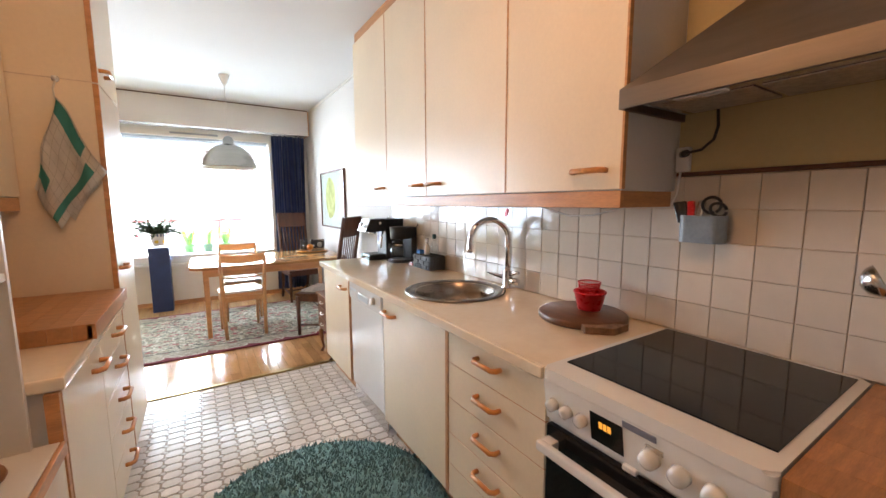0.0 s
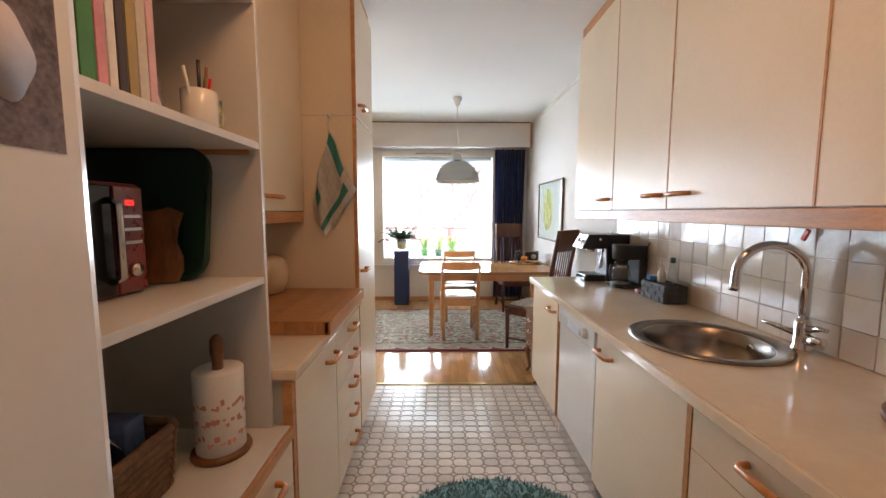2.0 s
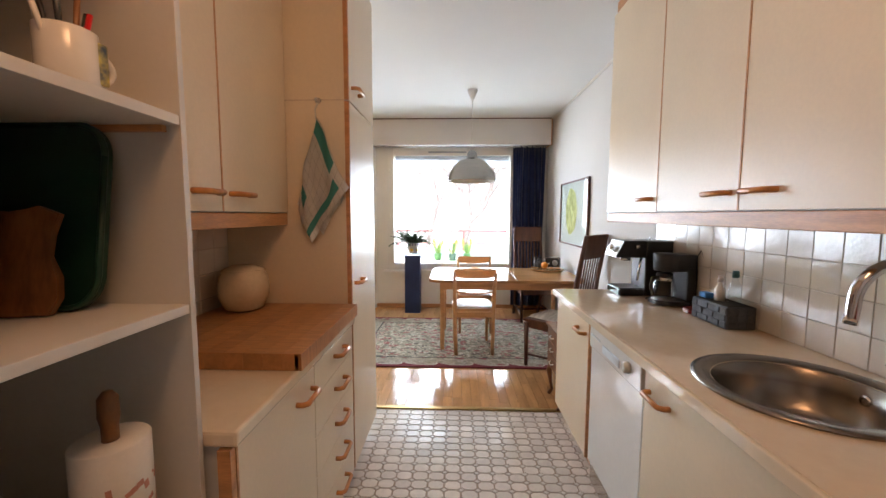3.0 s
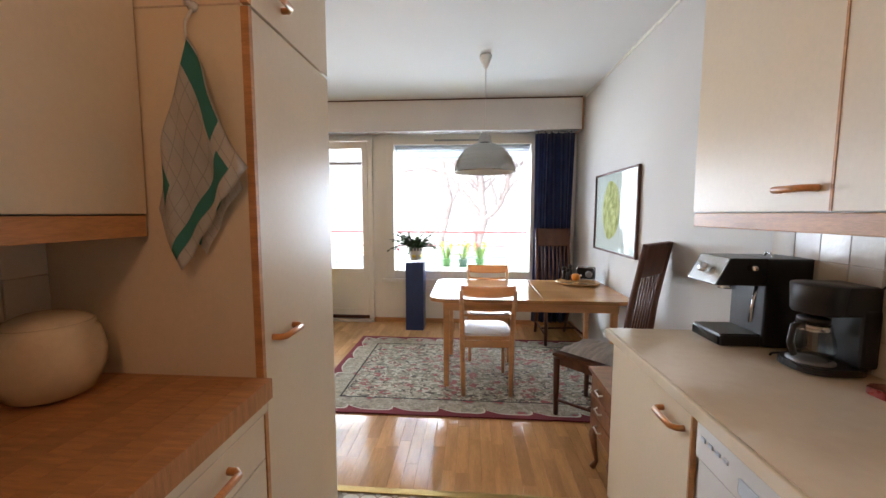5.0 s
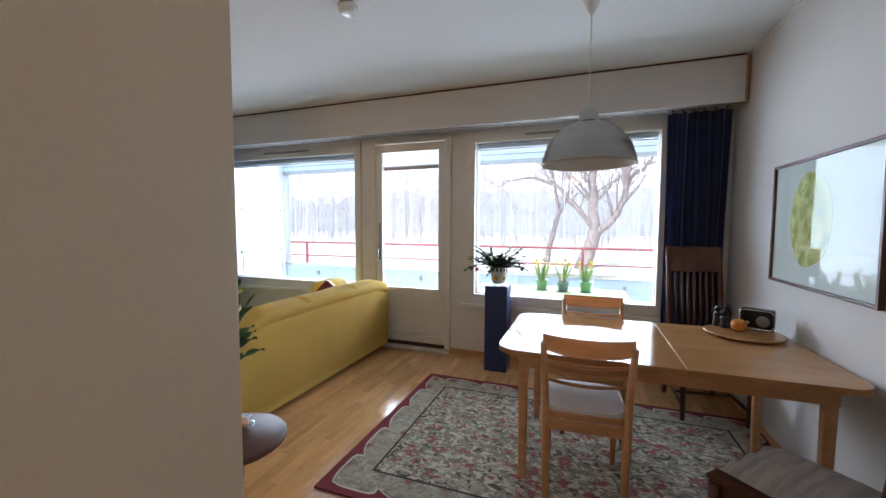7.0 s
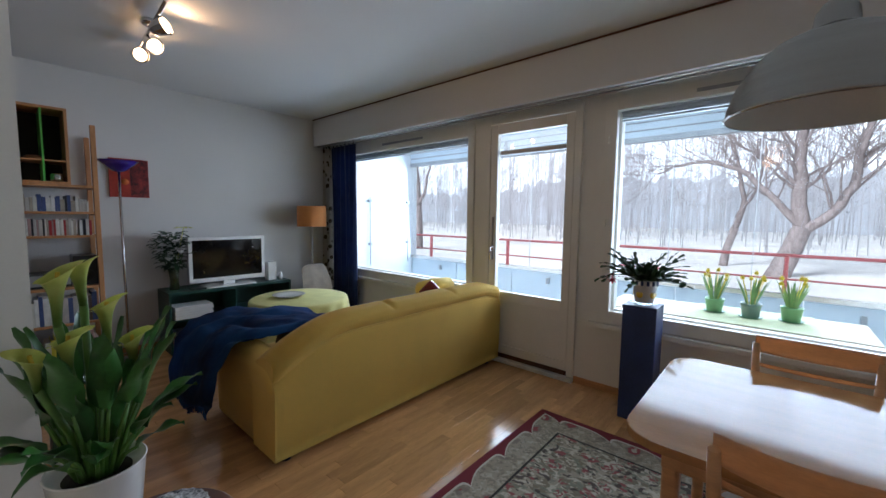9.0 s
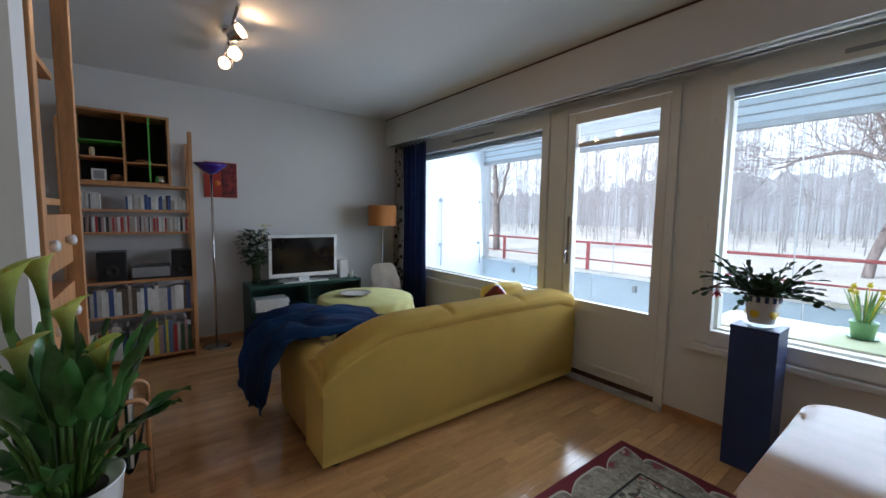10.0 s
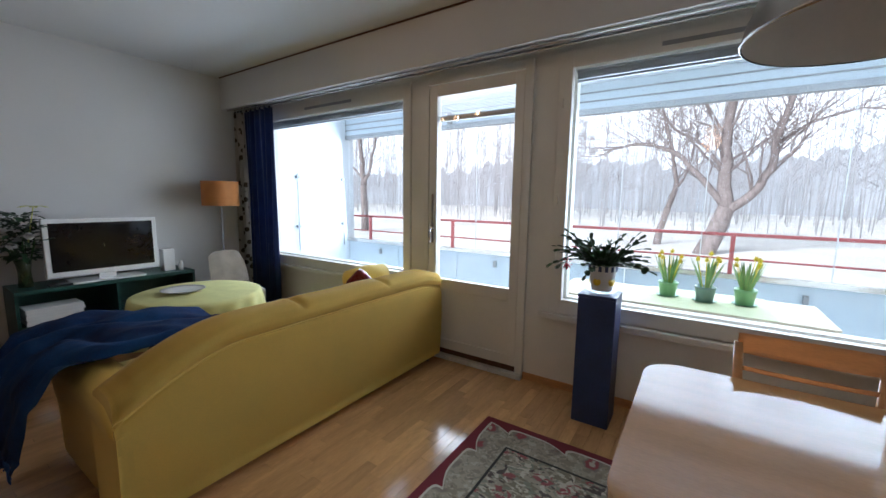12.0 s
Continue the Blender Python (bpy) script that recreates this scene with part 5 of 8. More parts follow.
mgx = thing("pen_mug", (-0.235, 1.475, 1.595), "white mug with a blue print holding pens", "mug")
part("cup", turned([(0.038, 0), (0.041, 0.004), (0.041, 0.095), (0.038, 0.097), (0.037, 0.09), (0.036, 0.01)], 32, (-0.235, 1.475, 1.597)), PORC, mgx)
part("print", box(-0.205, 1.487, 1.612, -0.198, 1.512, 1.682, 0.003), mat("mug_print", (0.05, 0.12, 0.22), 0.3, var=0.6, scale=40, second=(0.5, 0.4, 0.08)), mgx, "blue printed picture")
part("ear", pipe(arc((-0.222, 1.513, 1.645), 0.025, -90, 90, 10, (0.3, 0.95, 0), (0, 0, 1)), 0.005, 8), PORC, mgx)
for k, (dx, dy, c) in enumerate(((0.0, -0.03, PORC), (-0.01, -0.015, BLACK), (0.01, 0.005, OLIVE), (0.005, 0.02, RED), (-0.01, 0.03, STEEL), (0.015, -0.02, BLACK))):
    part("pen", pipe([(-0.235 + dx * 0.5, 1.475 + dy * 0.5, 1.61), (-0.235 + dx * 1.6, 1.475 + dy * 1.9, 1.735 + 0.01 * (k % 3))], 0.0045, 6), c, mgx)
pf = thing("photo_frame", (-0.25, 1.36, 1.595), "small white photo frame leaning on the shelf", "photo frame")
part("frame", box(0, -0.045, 0, 0.012, 0.045, 0.12, 0.003, pose(-0.25, 1.36, 1.599, 0, -14, 25)), PORC, pf)
part("picture", box(0.0125, -0.034, 0.012, 0.0135, 0.034, 0.108, 0, pose(-0.25, 1.36, 1.599, 0, -14, 25)), PH, pf)
mw = thing("microwave", (-0.45, 1.2, 1.2), "red and black microwave oven on the shelf", "microwave")
part("body", box(-0.68, 1.07, 1.202, -0.36, 1.42, 1.46, 0.008), REDM, mw)
part("door", box(-0.36, 1.075, 1.21, -0.348, 1.325, 1.452, 0.003), BLACKG, mw)
part("handle", pipe([(-0.347, 1.315, 1.24), (-0.325, 1.315, 1.25), (-0.325, 1.315, 1.41), (-0.347, 1.315, 1.42)], 0.008, 8), STEEL, mw)
part("panel", box(-0.359, 1.335, 1.21, -0.350, 1.415, 1.452, 0.002), REDM, mw)
part("display", box(-0.3495, 1.362, 1.408, -0.348, 1.388, 1.422), mat("red_digits", (0.2, 0.01, 0.01), 0.4, emit=(1, 0.04, 0.03, 0.3)), mw, "small red display")
for z in (1.38, 1.35, 1.32):
    part("button", box(-0.3495, 1.345, z, -0.346, 1.405, z + 0.008, 0.002), STEEL, mw)
part("knob", turned([(0.016, 0), (0.014, 0.014)], 20, m=pose(-0.35, 1.375, 1.26, 0, 90)), STEEL, mw)
ts = thing("serving_tray", (-0.40, 1.585, 1.2), "dark green rounded tray leaning on the side panel", "tray")
bm = slab(rrect(-0.21, -0.005, 0.21, 0.375, 0.07, 8), -0.006, 0.006, pose(-0.50, 1.560, 1.205, 82) , 0.004)
part("base", bm, GREENT, ts)
tray_m = pose(-0.50, 1.560, 1.205, 82)
part("rim", pipe([tray_m @ Vector((x, y, 0.008)) for x, y in rrect(-0.206, 0.0, 0.206, 0.37, 0.066, 8)] + [tray_m @ Vector((0.206, 0.304, 0.008))], 0.006, 8), GREENT, ts, "raised rounded tray rim")
cu = thing("cutting_board", (-0.33, 1.5, 1.2), "wavy brown wooden cutting board standing upright", "cutting board")
prof = [(-0.05, 0), (0.055, 0), (0.07, 0.03), (0.07, 0.07), (0.055, 0.11), (0.06, 0.15), (0.072, 0.19), (0.04, 0.205), (0, 0.19), (-0.05, 0.2), (-0.06, 0.1)]
part("board", slab(prof, -0.009, 0.009, pose(-0.40, 1.50, 1.203, 84, 0, 18), 0.003), OLIVE, cu)
pb = thing("plastic_bowl", (-0.50, 1.20, 1.462), "translucent white plastic bowl on the microwave", "bowl")
part("bowl", turned([(0.05, 0), (0.085, 0.03), (0.105, 0.08), (0.11, 0.082), (0.10, 0.08), (0.08, 0.034)], 32, (-0.50, 1.20, 1.462)), PORC, pb)
rl = thing("kitchen_roll", (-0.25, 1.515, 0.72), "paper towel roll with red print on a wooden stand", "kitchen roll")
part("stand", turned([(0.075, 0), (0.078, 0.006), (0.075, 0.014)], 32, (-0.25, 1.515, 0.721)), OLIVE, rl)
part("paper", turned([(0.060, 0), (0.063, 0.003), (0.063, 0.225), (0.060, 0.228), (0.022, 0.226)], 36, (-0.25, 1.515, 0.736)), PAPER, rl)
part("post", turned([(0.014, 0), (0.014, 0.03), (0.018, 0.05), (0.017, 0.085), (0.008, 0.098)], 20, (-0.25, 1.515, 0.96)), OLIVE, rl)
ROSE = mat("rose_print", (0.62, 0.30, 0.24), 0.9)
rng = random.Random(77)
for k in range(48):
    w, h = rng.uniform(0.003, 0.007), rng.uniform(0.005, 0.016)
    part("print", box(-w, 0.0628, 0, w, 0.0634, h, 0, pose(-0.25, 1.515, 0.775 + 0.05 * (k % 3) + rng.uniform(-0.012, 0.012), 0, rng.uniform(-25, 25), -215 + 12 * (k // 3) + rng.uniform(-4, 4))), ROSE, rl)
wk = thing("wicker_basket", (-0.45, 1.23, 0.72), "brown wicker basket with papers on the shelf", "basket")
bm = bmesh.new()
for k in range(8):
    z = 0.732 + 0.021 * k
    tube(bm, [Vector((x, y, z)) for x, y in rrect(-0.62 - 0.002 * k, 1.09, -0.30 + 0.003 * k, 1.39, 0.03, 4)] + [Vector((-0.30 + 0.003 * k, 1.36, z))], 0.012, 6)
part("weave", bm, WICKER, wk)
part("floor", box(-0.61, 1.10, 0.722, -0.31, 1.38, 0.735), WICKER, wk)
pp = thing("papers", (-0.45, 1.24, 0.87), "crumpled paper bags and packets in the basket", "papers")
part("sheet", sheet(10, 10, lambda u, v: (-0.58 + 0.24 * u, 1.12 + 0.24 * v, 0.88 + 0.035 * math.sin(7 * u + 4 * v) + 0.02 * math.sin(13 * v)), 0.002), PAPER, pp)
part("packet", box(-0.50, 1.30, 0.80, -0.34, 1.36, 0.92, 0.004, pose(0, 0, 0, 0, 0, 0)), mat("blue_packet", (0.10, 0.16, 0.32), 0.4, var=0.4, scale=25), pp)
part("packet", box(-0.45, 1.20, 0.80, -0.36, 1.27, 0.905, 0.01), BLACK, pp)

# round shag mat
sh = thing("round_rug", (0.62, 1.80, 0), "round teal shag rug on the tiled floor", "rug")
RC = (0.62, 1.80)
part("backing", turned([(0.555, 0), (0.56, 0.008), (0.55, 0.014)], 64, (*RC, 0.004)), SHAG, sh)
bm = bmesh.new()
rng = random.Random(9)
for k in range(6500):
    a, r = rng.uniform(0, 2 * math.pi), 0.555 * math.sqrt(rng.random())
    x, y = RC[0] + r * math.cos(a), RC[1] + r * math.sin(a)
    dx, dy, h = rng.uniform(-0.014, 0.014), rng.uniform(-0.014, 0.014), rng.uniform(0.018, 0.03)
    w = 0.0045
    b0 = bm.verts.new((x - w, y, 0.014)); b1 = bm.verts.new((x + w, y, 0.014)); b2 = bm.verts.new((x, y + 1.6 * w, 0.014)); tpv = bm.verts.new((x + dx, y + dy, 0.014 + h))
    for f in ((b0, b1, tpv), (b1, b2, tpv), (b2, b0, tpv)):
        bm.faces.new(f)
tagged(part("pile", bm, SHAG, sh), kind="stuff")

# kitchen ceiling lamp
kl = thing("ceiling_lamp", (0.34, 1.00, CZ), "round opal kitchen ceiling lamp, switched on", "lamp")
part("base", turned([(0.17, -0.03), (0.17, -0.001)], 40, (0.34, 1.00, CZ)), ENAMEL, kl)
part("globe", turned([(0.01, -0.115), (0.08, -0.105), (0.14, -0.075), (0.165, -0.031)], 40, (0.34, 1.00, CZ)), mat("opal_glass", (0.8, 0.76, 0.7), 0.3, emit=(1.0, 0.52, 0.24, 2.4)), kl)
kp = new("kitchen_bulb", bpy.data.lights.new("kitchen_bulb", "POINT"))
kp.data.energy, kp.data.color, kp.data.shadow_soft_size = 4.0, (1.0, 0.52, 0.24), 0.15
kp.location = (0.34, 1.00, CZ - 0.28)

# ---- dining area ----
rug = thing("patterned_rug", (0.5, 5.07, 0), "cream floral wool rug with a dark red border under the table", "rug")
RUG = mat("woven_rug", (0.34, 0.30, 0.225), 0.95, var=0.1, scale=6, fine=300, bump=0.25)
n, l = RUG.node_tree.nodes, RUG.node_tree.links
tc_, sep = n.new("ShaderNodeTexCoord"), n.new("ShaderNodeSeparateXYZ")
l.new(tc_.outputs["Object"], sep.inputs[0])
RX, RY = 1.25, 0.835
ax, ay = nmath("ABSOLUTE", sep.outputs[0], None), nmath("ABSOLUTE", sep.outputs[1], None)
edge = nmath("MINIMUM", nmath("SUBTRACT", RX, ax), nmath("SUBTRACT", RY, ay))


def rmix(fac, c1, c2):
    q = n.new("ShaderNodeMixRGB")
    for key, v in (("Fac", fac), ("Color1", c1), ("Color2", c2)):
        if isinstance(v, tuple):
            q.inputs[key].default_value = (*v, 1)
        elif isinstance(v, (int, float)):
            q.inputs[key].default_value = v
        else:
            l.new(v, q.inputs[key])
    return q.outputs[0]


def blobs(scale, lo, hi, stretch=(1, 1, 1), rand=1.0, kind="Distance"):
    mp, vo, rp = n.new("ShaderNodeMapping"), n.new("ShaderNodeTexVoronoi"), n.new("ShaderNodeMapRange")
    mp.inputs["Scale"].default_value = stretch
    l.new(tc_.outputs["Object"], mp.inputs["Vector"])
    nz, addv = n.new("ShaderNodeTexNoise"), n.new("ShaderNodeMixRGB")
    nz.inputs["Scale"].default_value = 14
    l.new(mp.outputs[0], nz.inputs["Vector"])
    addv.blend_type = "ADD"
    addv.inputs["Fac"].default_value = 0.09
    l.new(mp.outputs[0], addv.inputs["Color1"]); l.new(nz.outputs["Color"], addv.inputs["Color2"])
    l.new(addv.outputs[0], vo.inputs["Vector"])
    vo.inputs["Scale"].default_value, vo.inputs["Randomness"].default_value = scale, rand
    rp.inputs["From Min"].default_value, rp.inputs["From Max"].default_value, rp.inputs["To Min"].default_value, rp.inputs["To Max"].default_value = lo, hi, 1, 0
    l.new(vo.outputs["Distance"], rp.inputs["Value"])
    return rp.outputs[0]


base = n["Principled BSDF"].inputs["Base Color"].links[0].from_socket


def streaks(sx, sy, lo, hi, seed):
    """Flame-like woven shapes, long across the rug and short along it."""
    mp, nz, rp = n.new("ShaderNodeMapping"), n.new("ShaderNodeTexNoise"), n.new("ShaderNodeMapRange")
    mp.inputs["Scale"].default_value, mp.inputs["Location"].default_value = (sx, sy, 1), (seed, 2 * seed, 0)
    l.new(tc_.outputs["Object"], mp.inputs["Vector"])
    l.new(mp.outputs[0], nz.inputs["Vector"])
    nz.inputs["Scale"].default_value, nz.inputs["Detail"].default_value, nz.inputs["Distortion"].default_value = 1.0, 1.5, 1.1
    rp.inputs["From Min"].default_value, rp.inputs["From Max"].default_value = lo, hi
    l.new(nz.outputs["Fac"], rp.inputs["Value"])
    return rp.outputs[0]


field = rmix(nmath("MULTIPLY", streaks(14, 24, 0.50, 0.53, 1.3), 0.8), base, (0.17, 0.145, 0.095))
field = rmix(nmath("MULTIPLY", streaks(17, 21, 0.54, 0.56, 12.3), 0.8), field, (0.20, 0.215, 0.16))
field = rmix(nmath("MULTIPLY", streaks(20, 26, 0.55, 0.57, 4.7), 0.9), field, (0.52, 0.47, 0.37))
field = rmix(nmath("MULTIPLY", streaks(16, 22, 0.60, 0.62, 7.1), 0.9), field, (0.06, 0.045, 0.04))
field = rmix(nmath("MULTIPLY", nmath("MULTIPLY", streaks(22, 24, 0.49, 0.52, 9.9), blobs(7.5, 0.35, 0.41, (1, 1.3, 1))), 0.95), field, (0.27, 0.07, 0.07))
base = rmix(nmath("MULTIPLY", streaks(24, 24, 0.53, 0.56, 21.0), 0.55), base, (0.18, 0.16, 0.115))
base = rmix(nmath("MULTIPLY", streaks(30, 30, 0.57, 0.60, 27.0), 0.6), base, (0.50, 0.46, 0.37))
band = rmix(nmath("MULTIPLY", blobs(5.2, 0.27, 0.33, (1, 1, 1), 0.2), 0.8), base, (0.20, 0.17, 0.14))
band = rmix(blobs(5.2, 0.21, 0.24, (1, 1, 1), 0.2), band, (0.28, 0.07, 0.075))
band = rmix(blobs(5.2, 0.10, 0.13, (1, 1, 1), 0.2), band, (0.46, 0.40, 0.32))
band = rmix(nmath("MULTIPLY", blobs(21, 0.18, 0.24), 0.5), band, (0.14, 0.12, 0.09))
cusp = nmath("POWER", nmath("SUBTRACT", 1.0, nmath("ABSOLUTE", nmath("SINE", nmath("MULTIPLY", nmath("ADD", sep.outputs[0], sep.outputs[1]), 9.5), None), None)), 2.5)
scal = nmath("ADD", nmath("MULTIPLY", cusp, 0.055), 0.045)
band = rmix(nmath("LESS_THAN", edge, nmath("ADD", scal, 0.012)), band, (0.55, 0.51, 0.42))
band = rmix(nmath("LESS_THAN", edge, scal), band, (0.17, 0.016, 0.024))
col = rmix(nmath("GREATER_THAN", edge, 0.235), band, field)
col = rmix(nmath("MULTIPLY", nmath("GREATER_THAN", edge, 0.222), nmath("LESS_THAN", edge, 0.236)), col, (0.03, 0.03, 0.025))
l.new(col, n["Principled BSDF"].inputs["Base Color"])
ruga = box(0.5 - RX, 5.07 - RY, 0.003, 0.5 + RX, 5.07 + RY, 0.012, 0.003)
part("weave", ruga, RUG, rug)

tb = thing("dining_table", (0.92, 5.13, 0), "lacquered birch extending dining table with rounded corners", "table")
part("tabletop", slab([p for p in rrect(0.138, 4.60, 1.30, 5.52, 0.12, 8) if p[0] < 0.6] + [(1.0195, 4.60), (1.0195, 5.52)], 0.722, 0.75, None, 0.0022), TABLE, tb)
part("tabletop_leaf", slab([(1.0225, 5.52), (1.0225, 4.60)] + [p for p in rrect(0.7, 4.60, 1.70, 5.52, 0.10, 8)[27:]] + [p for p in rrect(0.7, 4.60, 1.70, 5.52, 0.10, 8)[:9]], 0.722, 0.75, None, 0.0022), TABLE, tb)
bm = bmesh.new()
bx(bm, 0.25, 4.68, 0.64, 1.60, 4.702, 0.721, 0.002)
part("apron", bm, BIRCH, tb)
part("apron", box(0.25, 5.418, 0.64, 1.60, 5.44, 0.721, 0.002), BIRCH, tb)
part("apron", box(0.25, 4.703, 0.64, 0.272, 5.417, 0.721, 0.002), BIRCH, tb)
part("apron", box(1.578, 4.703, 0.64, 1.60, 5.417, 0.721, 0.002), BIRCH, tb)
for x in (0.275, 1.575):
    for y in (4.71, 5.41):
        bm = bmesh.new()
        prism(bm, rrect(x - 0.026, y - 0.026, x + 0.026, y + 0.026, 0.012, 3), 0.013, 0.721)
        for v in bm.verts:
            if v.co.z < 0.1:
                v.co.x, v.co.y = x + (v.co.x - x) * 0.78, y + (v.co.y - y) * 0.78
        part("leg", bm, BIRCH, tb)


def birch_chair():
    """A bent-back birch chair at the origin, its back towards -y."""
    c = thing("dining_chair", (0, 0, 0), "light birch dining chair with a curved slatted back", "chair", "light dining chairs")
    part("seat", slab(rrect(-0.205, 0.02, 0.205, 0.44, 0.06), 0.425, 0.45, None, 0.007), BIRCH, c)
    part("seat_pad", slab(rrect(-0.185, 0.035, 0.185, 0.42, 0.06), 0.451, 0.467, None, 0.006), PORC, c, "pale seat pad")
    for sx in (-1, 1):
        part("back_leg", pipe([(sx * 0.18, -0.03, 0), (sx * 0.185, 0.0, 0.2), (sx * 0.19, 0.015, 0.43), (sx * 0.195, -0.01, 0.62), (sx * 0.203, -0.048, 0.822)], [0.017, 0.019, 0.021, 0.018, 0.015], 10), BIRCH, c)
        part("front_leg", pipe([(sx * 0.18, 0.41, 0), (sx * 0.178, 0.40, 0.43)], [0.014, 0.02], 10), BIRCH, c)
        part("side_rail", box(sx * 0.178 - 0.01, 0.03, 0.37, sx * 0.178 + 0.01, 0.40, 0.424, 0.003), BIRCH, c)
    part("front_rail", box(-0.165, 0.395, 0.37, 0.165, 0.413, 0.424, 0.003), BIRCH, c)
    part("back_rail", box(-0.175, 0.0, 0.37, 0.175, 0.018, 0.424, 0.003), BIRCH, c)
    def rail(z, h, half, y0, bow):
        def fn(u, v):
            t = 2 * u - 1
            return (half * t, y0 - bow * (1 - t * t), z + h * (v - 0.5) * (1 - 0.12 * t * t) + 0.012 * t * t)
        return sheet(16, 4, fn, 0.016)
    part("top_rail", rail(0.81, 0.088, 0.207, -0.035, 0.035), BIRCH, c)
    for z, y0 in ((0.715, -0.02), (0.665, -0.010), (0.615, 0.0)):
        part("slat", rail(z, 0.019, 0.19, y0, 0.022), BIRCH, c)
    return c


ch = birch_chair()
ch.matrix_basis = pose(0.595, 4.575, 0.012, 0, 0, 3)
copy_thing(ch, pose(0.64, 5.655, 0.012, 0, 0, 180))


def slat_chair(cushion):
    """A tall-backed dark chair at the origin, its back towards -y."""
    c = thing("tall_back_chair", (0, 0, 0), "dark mahogany tall-backed chair" + (" with a grey striped cushion" if cushion else " standing before the curtain"), "chair", "dark tall-backed chairs")
    for sx in (-1, 1):
        part("back_post", pipe([(sx * 0.175, -0.10, 0), (sx * 0.18, -0.02, 0.25), (sx * 0.185, 0.0, 0.45), (sx * 0.185, -0.045, 0.85), (sx * 0.185, -0.115, 1.23)], [0.018, 0.021, 0.022, 0.02, 0.018], 8), MAHOG, c)
        part("front_leg", pipe([(sx * 0.205, 0.42, 0), (sx * 0.21, 0.42, 0.42)], [0.016, 0.023], 8), MAHOG, c)
        part("side_rail", box(sx * 0.195 - 0.012, 0.0, 0.37, sx * 0.195 + 0.012, 0.42, 0.43, 0.003), MAHOG, c)
        part("stretcher", pipe([(sx * 0.178, -0.05, 0.14), (sx * 0.207, 0.42, 0.12)], 0.011, 8), MAHOG, c)
    part("cross_stretcher", pipe([(-0.195, 0.19, 0.13), (0.195, 0.19, 0.13)], 0.011, 8), MAHOG, c)
    part("front_rail", box(-0.2, 0.41, 0.37, 0.2, 0.432, 0.43, 0.003), MAHOG, c)
    part("back_rail", box(-0.18, -0.012, 0.38, 0.18, 0.012, 0.46, 0.003), MAHOG, c)
    part("seat", slab([(-0.19, 0.0), (0.19, 0.0), (0.225, 0.445), (-0.225, 0.445)], 0.431, 0.452, None, 0.005), MAHOG, c)
    lean = pose(0, -0.052, 0.92, 10.3)
    part("top_panel", box(-0.175, -0.012, 0.11, 0.175, 0.012, 0.315, 0.004, lean), MAHOG, c)
    part("lower_rail", box(-0.175, -0.011, -0.40, 0.175, 0.011, -0.35, 0.003, pose(0, -0.052, 0.92, 7)), MAHOG, c)
    for k in range(7):
        x = -0.132 + 0.044 * k
        part("slat", pipe([(x, 0.0, 0.56), (x, -0.035, 0.80), (x, -0.07, 1.035)], 0.0095, 6, 0.7), MAHOG, c)
    if cushion:
        def fn(u, v):
            a, b = 2 * u - 1, 2 * v - 1
            puff = 0.034 * (1 - a ** 4) * (1 - b ** 4) + 0.006 * math.sin(20 * u) * math.sin(17 * v)
            return (0.19 * a, 0.225 + 0.20 * b, 0.468 + puff)
        part("cushion", sheet(22, 22, fn, -0.016), CUSH, c, "grey striped seat cushion")
    return c


c1 = slat_chair(True)
c1.matrix_basis = pose(1.505, 4.165, 0.0, 0, 0, 45)
c2 = slat_chair(False)
c2.matrix_basis = pose(1.42, 6.17, 0.0, 0, 0, 186)
lc = thing("small_chest", (1.32, 3.68, 0), "small wooden drawer chest on curved legs beside the counter", "chest")
CHEST = mat("honey_oak", (0.24, 0.10, 0.04), 0.35, var=0.25, scale=6, fine=50, stretch=(1, 5, 1), coat=0.3)
part("case", box(1.14, 3.47, 0.24, 1.55, 3.80, 0.545, 0.003), CHEST, lc)
part("top", box(1.12, 3.45, 0.545, 1.56, 3.82, 0.565, 0.006), CHEST, lc)
for k in range(3):
    d = part("drawer", box(1.128, 3.49, 0.25 + 0.098 * k, 1.14, 3.78, 0.34 + 0.098 * k, 0.003), CHEST, lc)
    part("handle", pipe([(1.128, 3.60, 0.30 + 0.098 * k), (1.11, 3.605, 0.295 + 0.098 * k), (1.11, 3.665, 0.295 + 0.098 * k), (1.128, 3.67, 0.30 + 0.098 * k)], 0.005, 6), PORC, d)
for x in (1.165, 1.53):
    for y in (3.50, 3.775):
        s_ = -1 if x < 1.3 else 1
        part("leg", pipe([(x, y, 0.245), (x + s_ * 0.022, y, 0.19), (x + s_ * 0.008, y, 0.10), (x - s_ * 0.004, y, 0.04), (x + s_ * 0.02, y, 0.0)], [0.024, 0.022, 0.014, 0.011, 0.016], 8), CHEST, lc)

# things on the table
pl = thing("lazy_susan", (1.47, 5.36, 0.75), "round pale wooden turntable on the dining table", "turntable")
part("disc", turned([(0.10, 0), (0.10, 0.008), (0.195, 0.009), (0.20, 0.014), (0.195, 0.02), (0.185, 0.018)], 48, (1.47, 5.36, 0.7505)), TABLE, pl)
rd = thing("table_radio", (1.60, 5.46, 0.771), "small retro radio with a chrome rim", "radio")
m_ = pose(1.575, 5.47, 0.7705, 0, 0, -28)
part("case", box(-0.085, -0.035, 0, 0.085, 0.035, 0.125, 0.02, m_, 4), BLACK, rd)
part("rim", pipe([m_ @ Vector((x, -0.036, z)) for x, z in rrect(-0.08, 0.006, 0.08, 0.119, 0.02, 4)] + [m_ @ Vector((0.08, -0.036, 0.02))], 0.0035, 6), CHROME, rd)
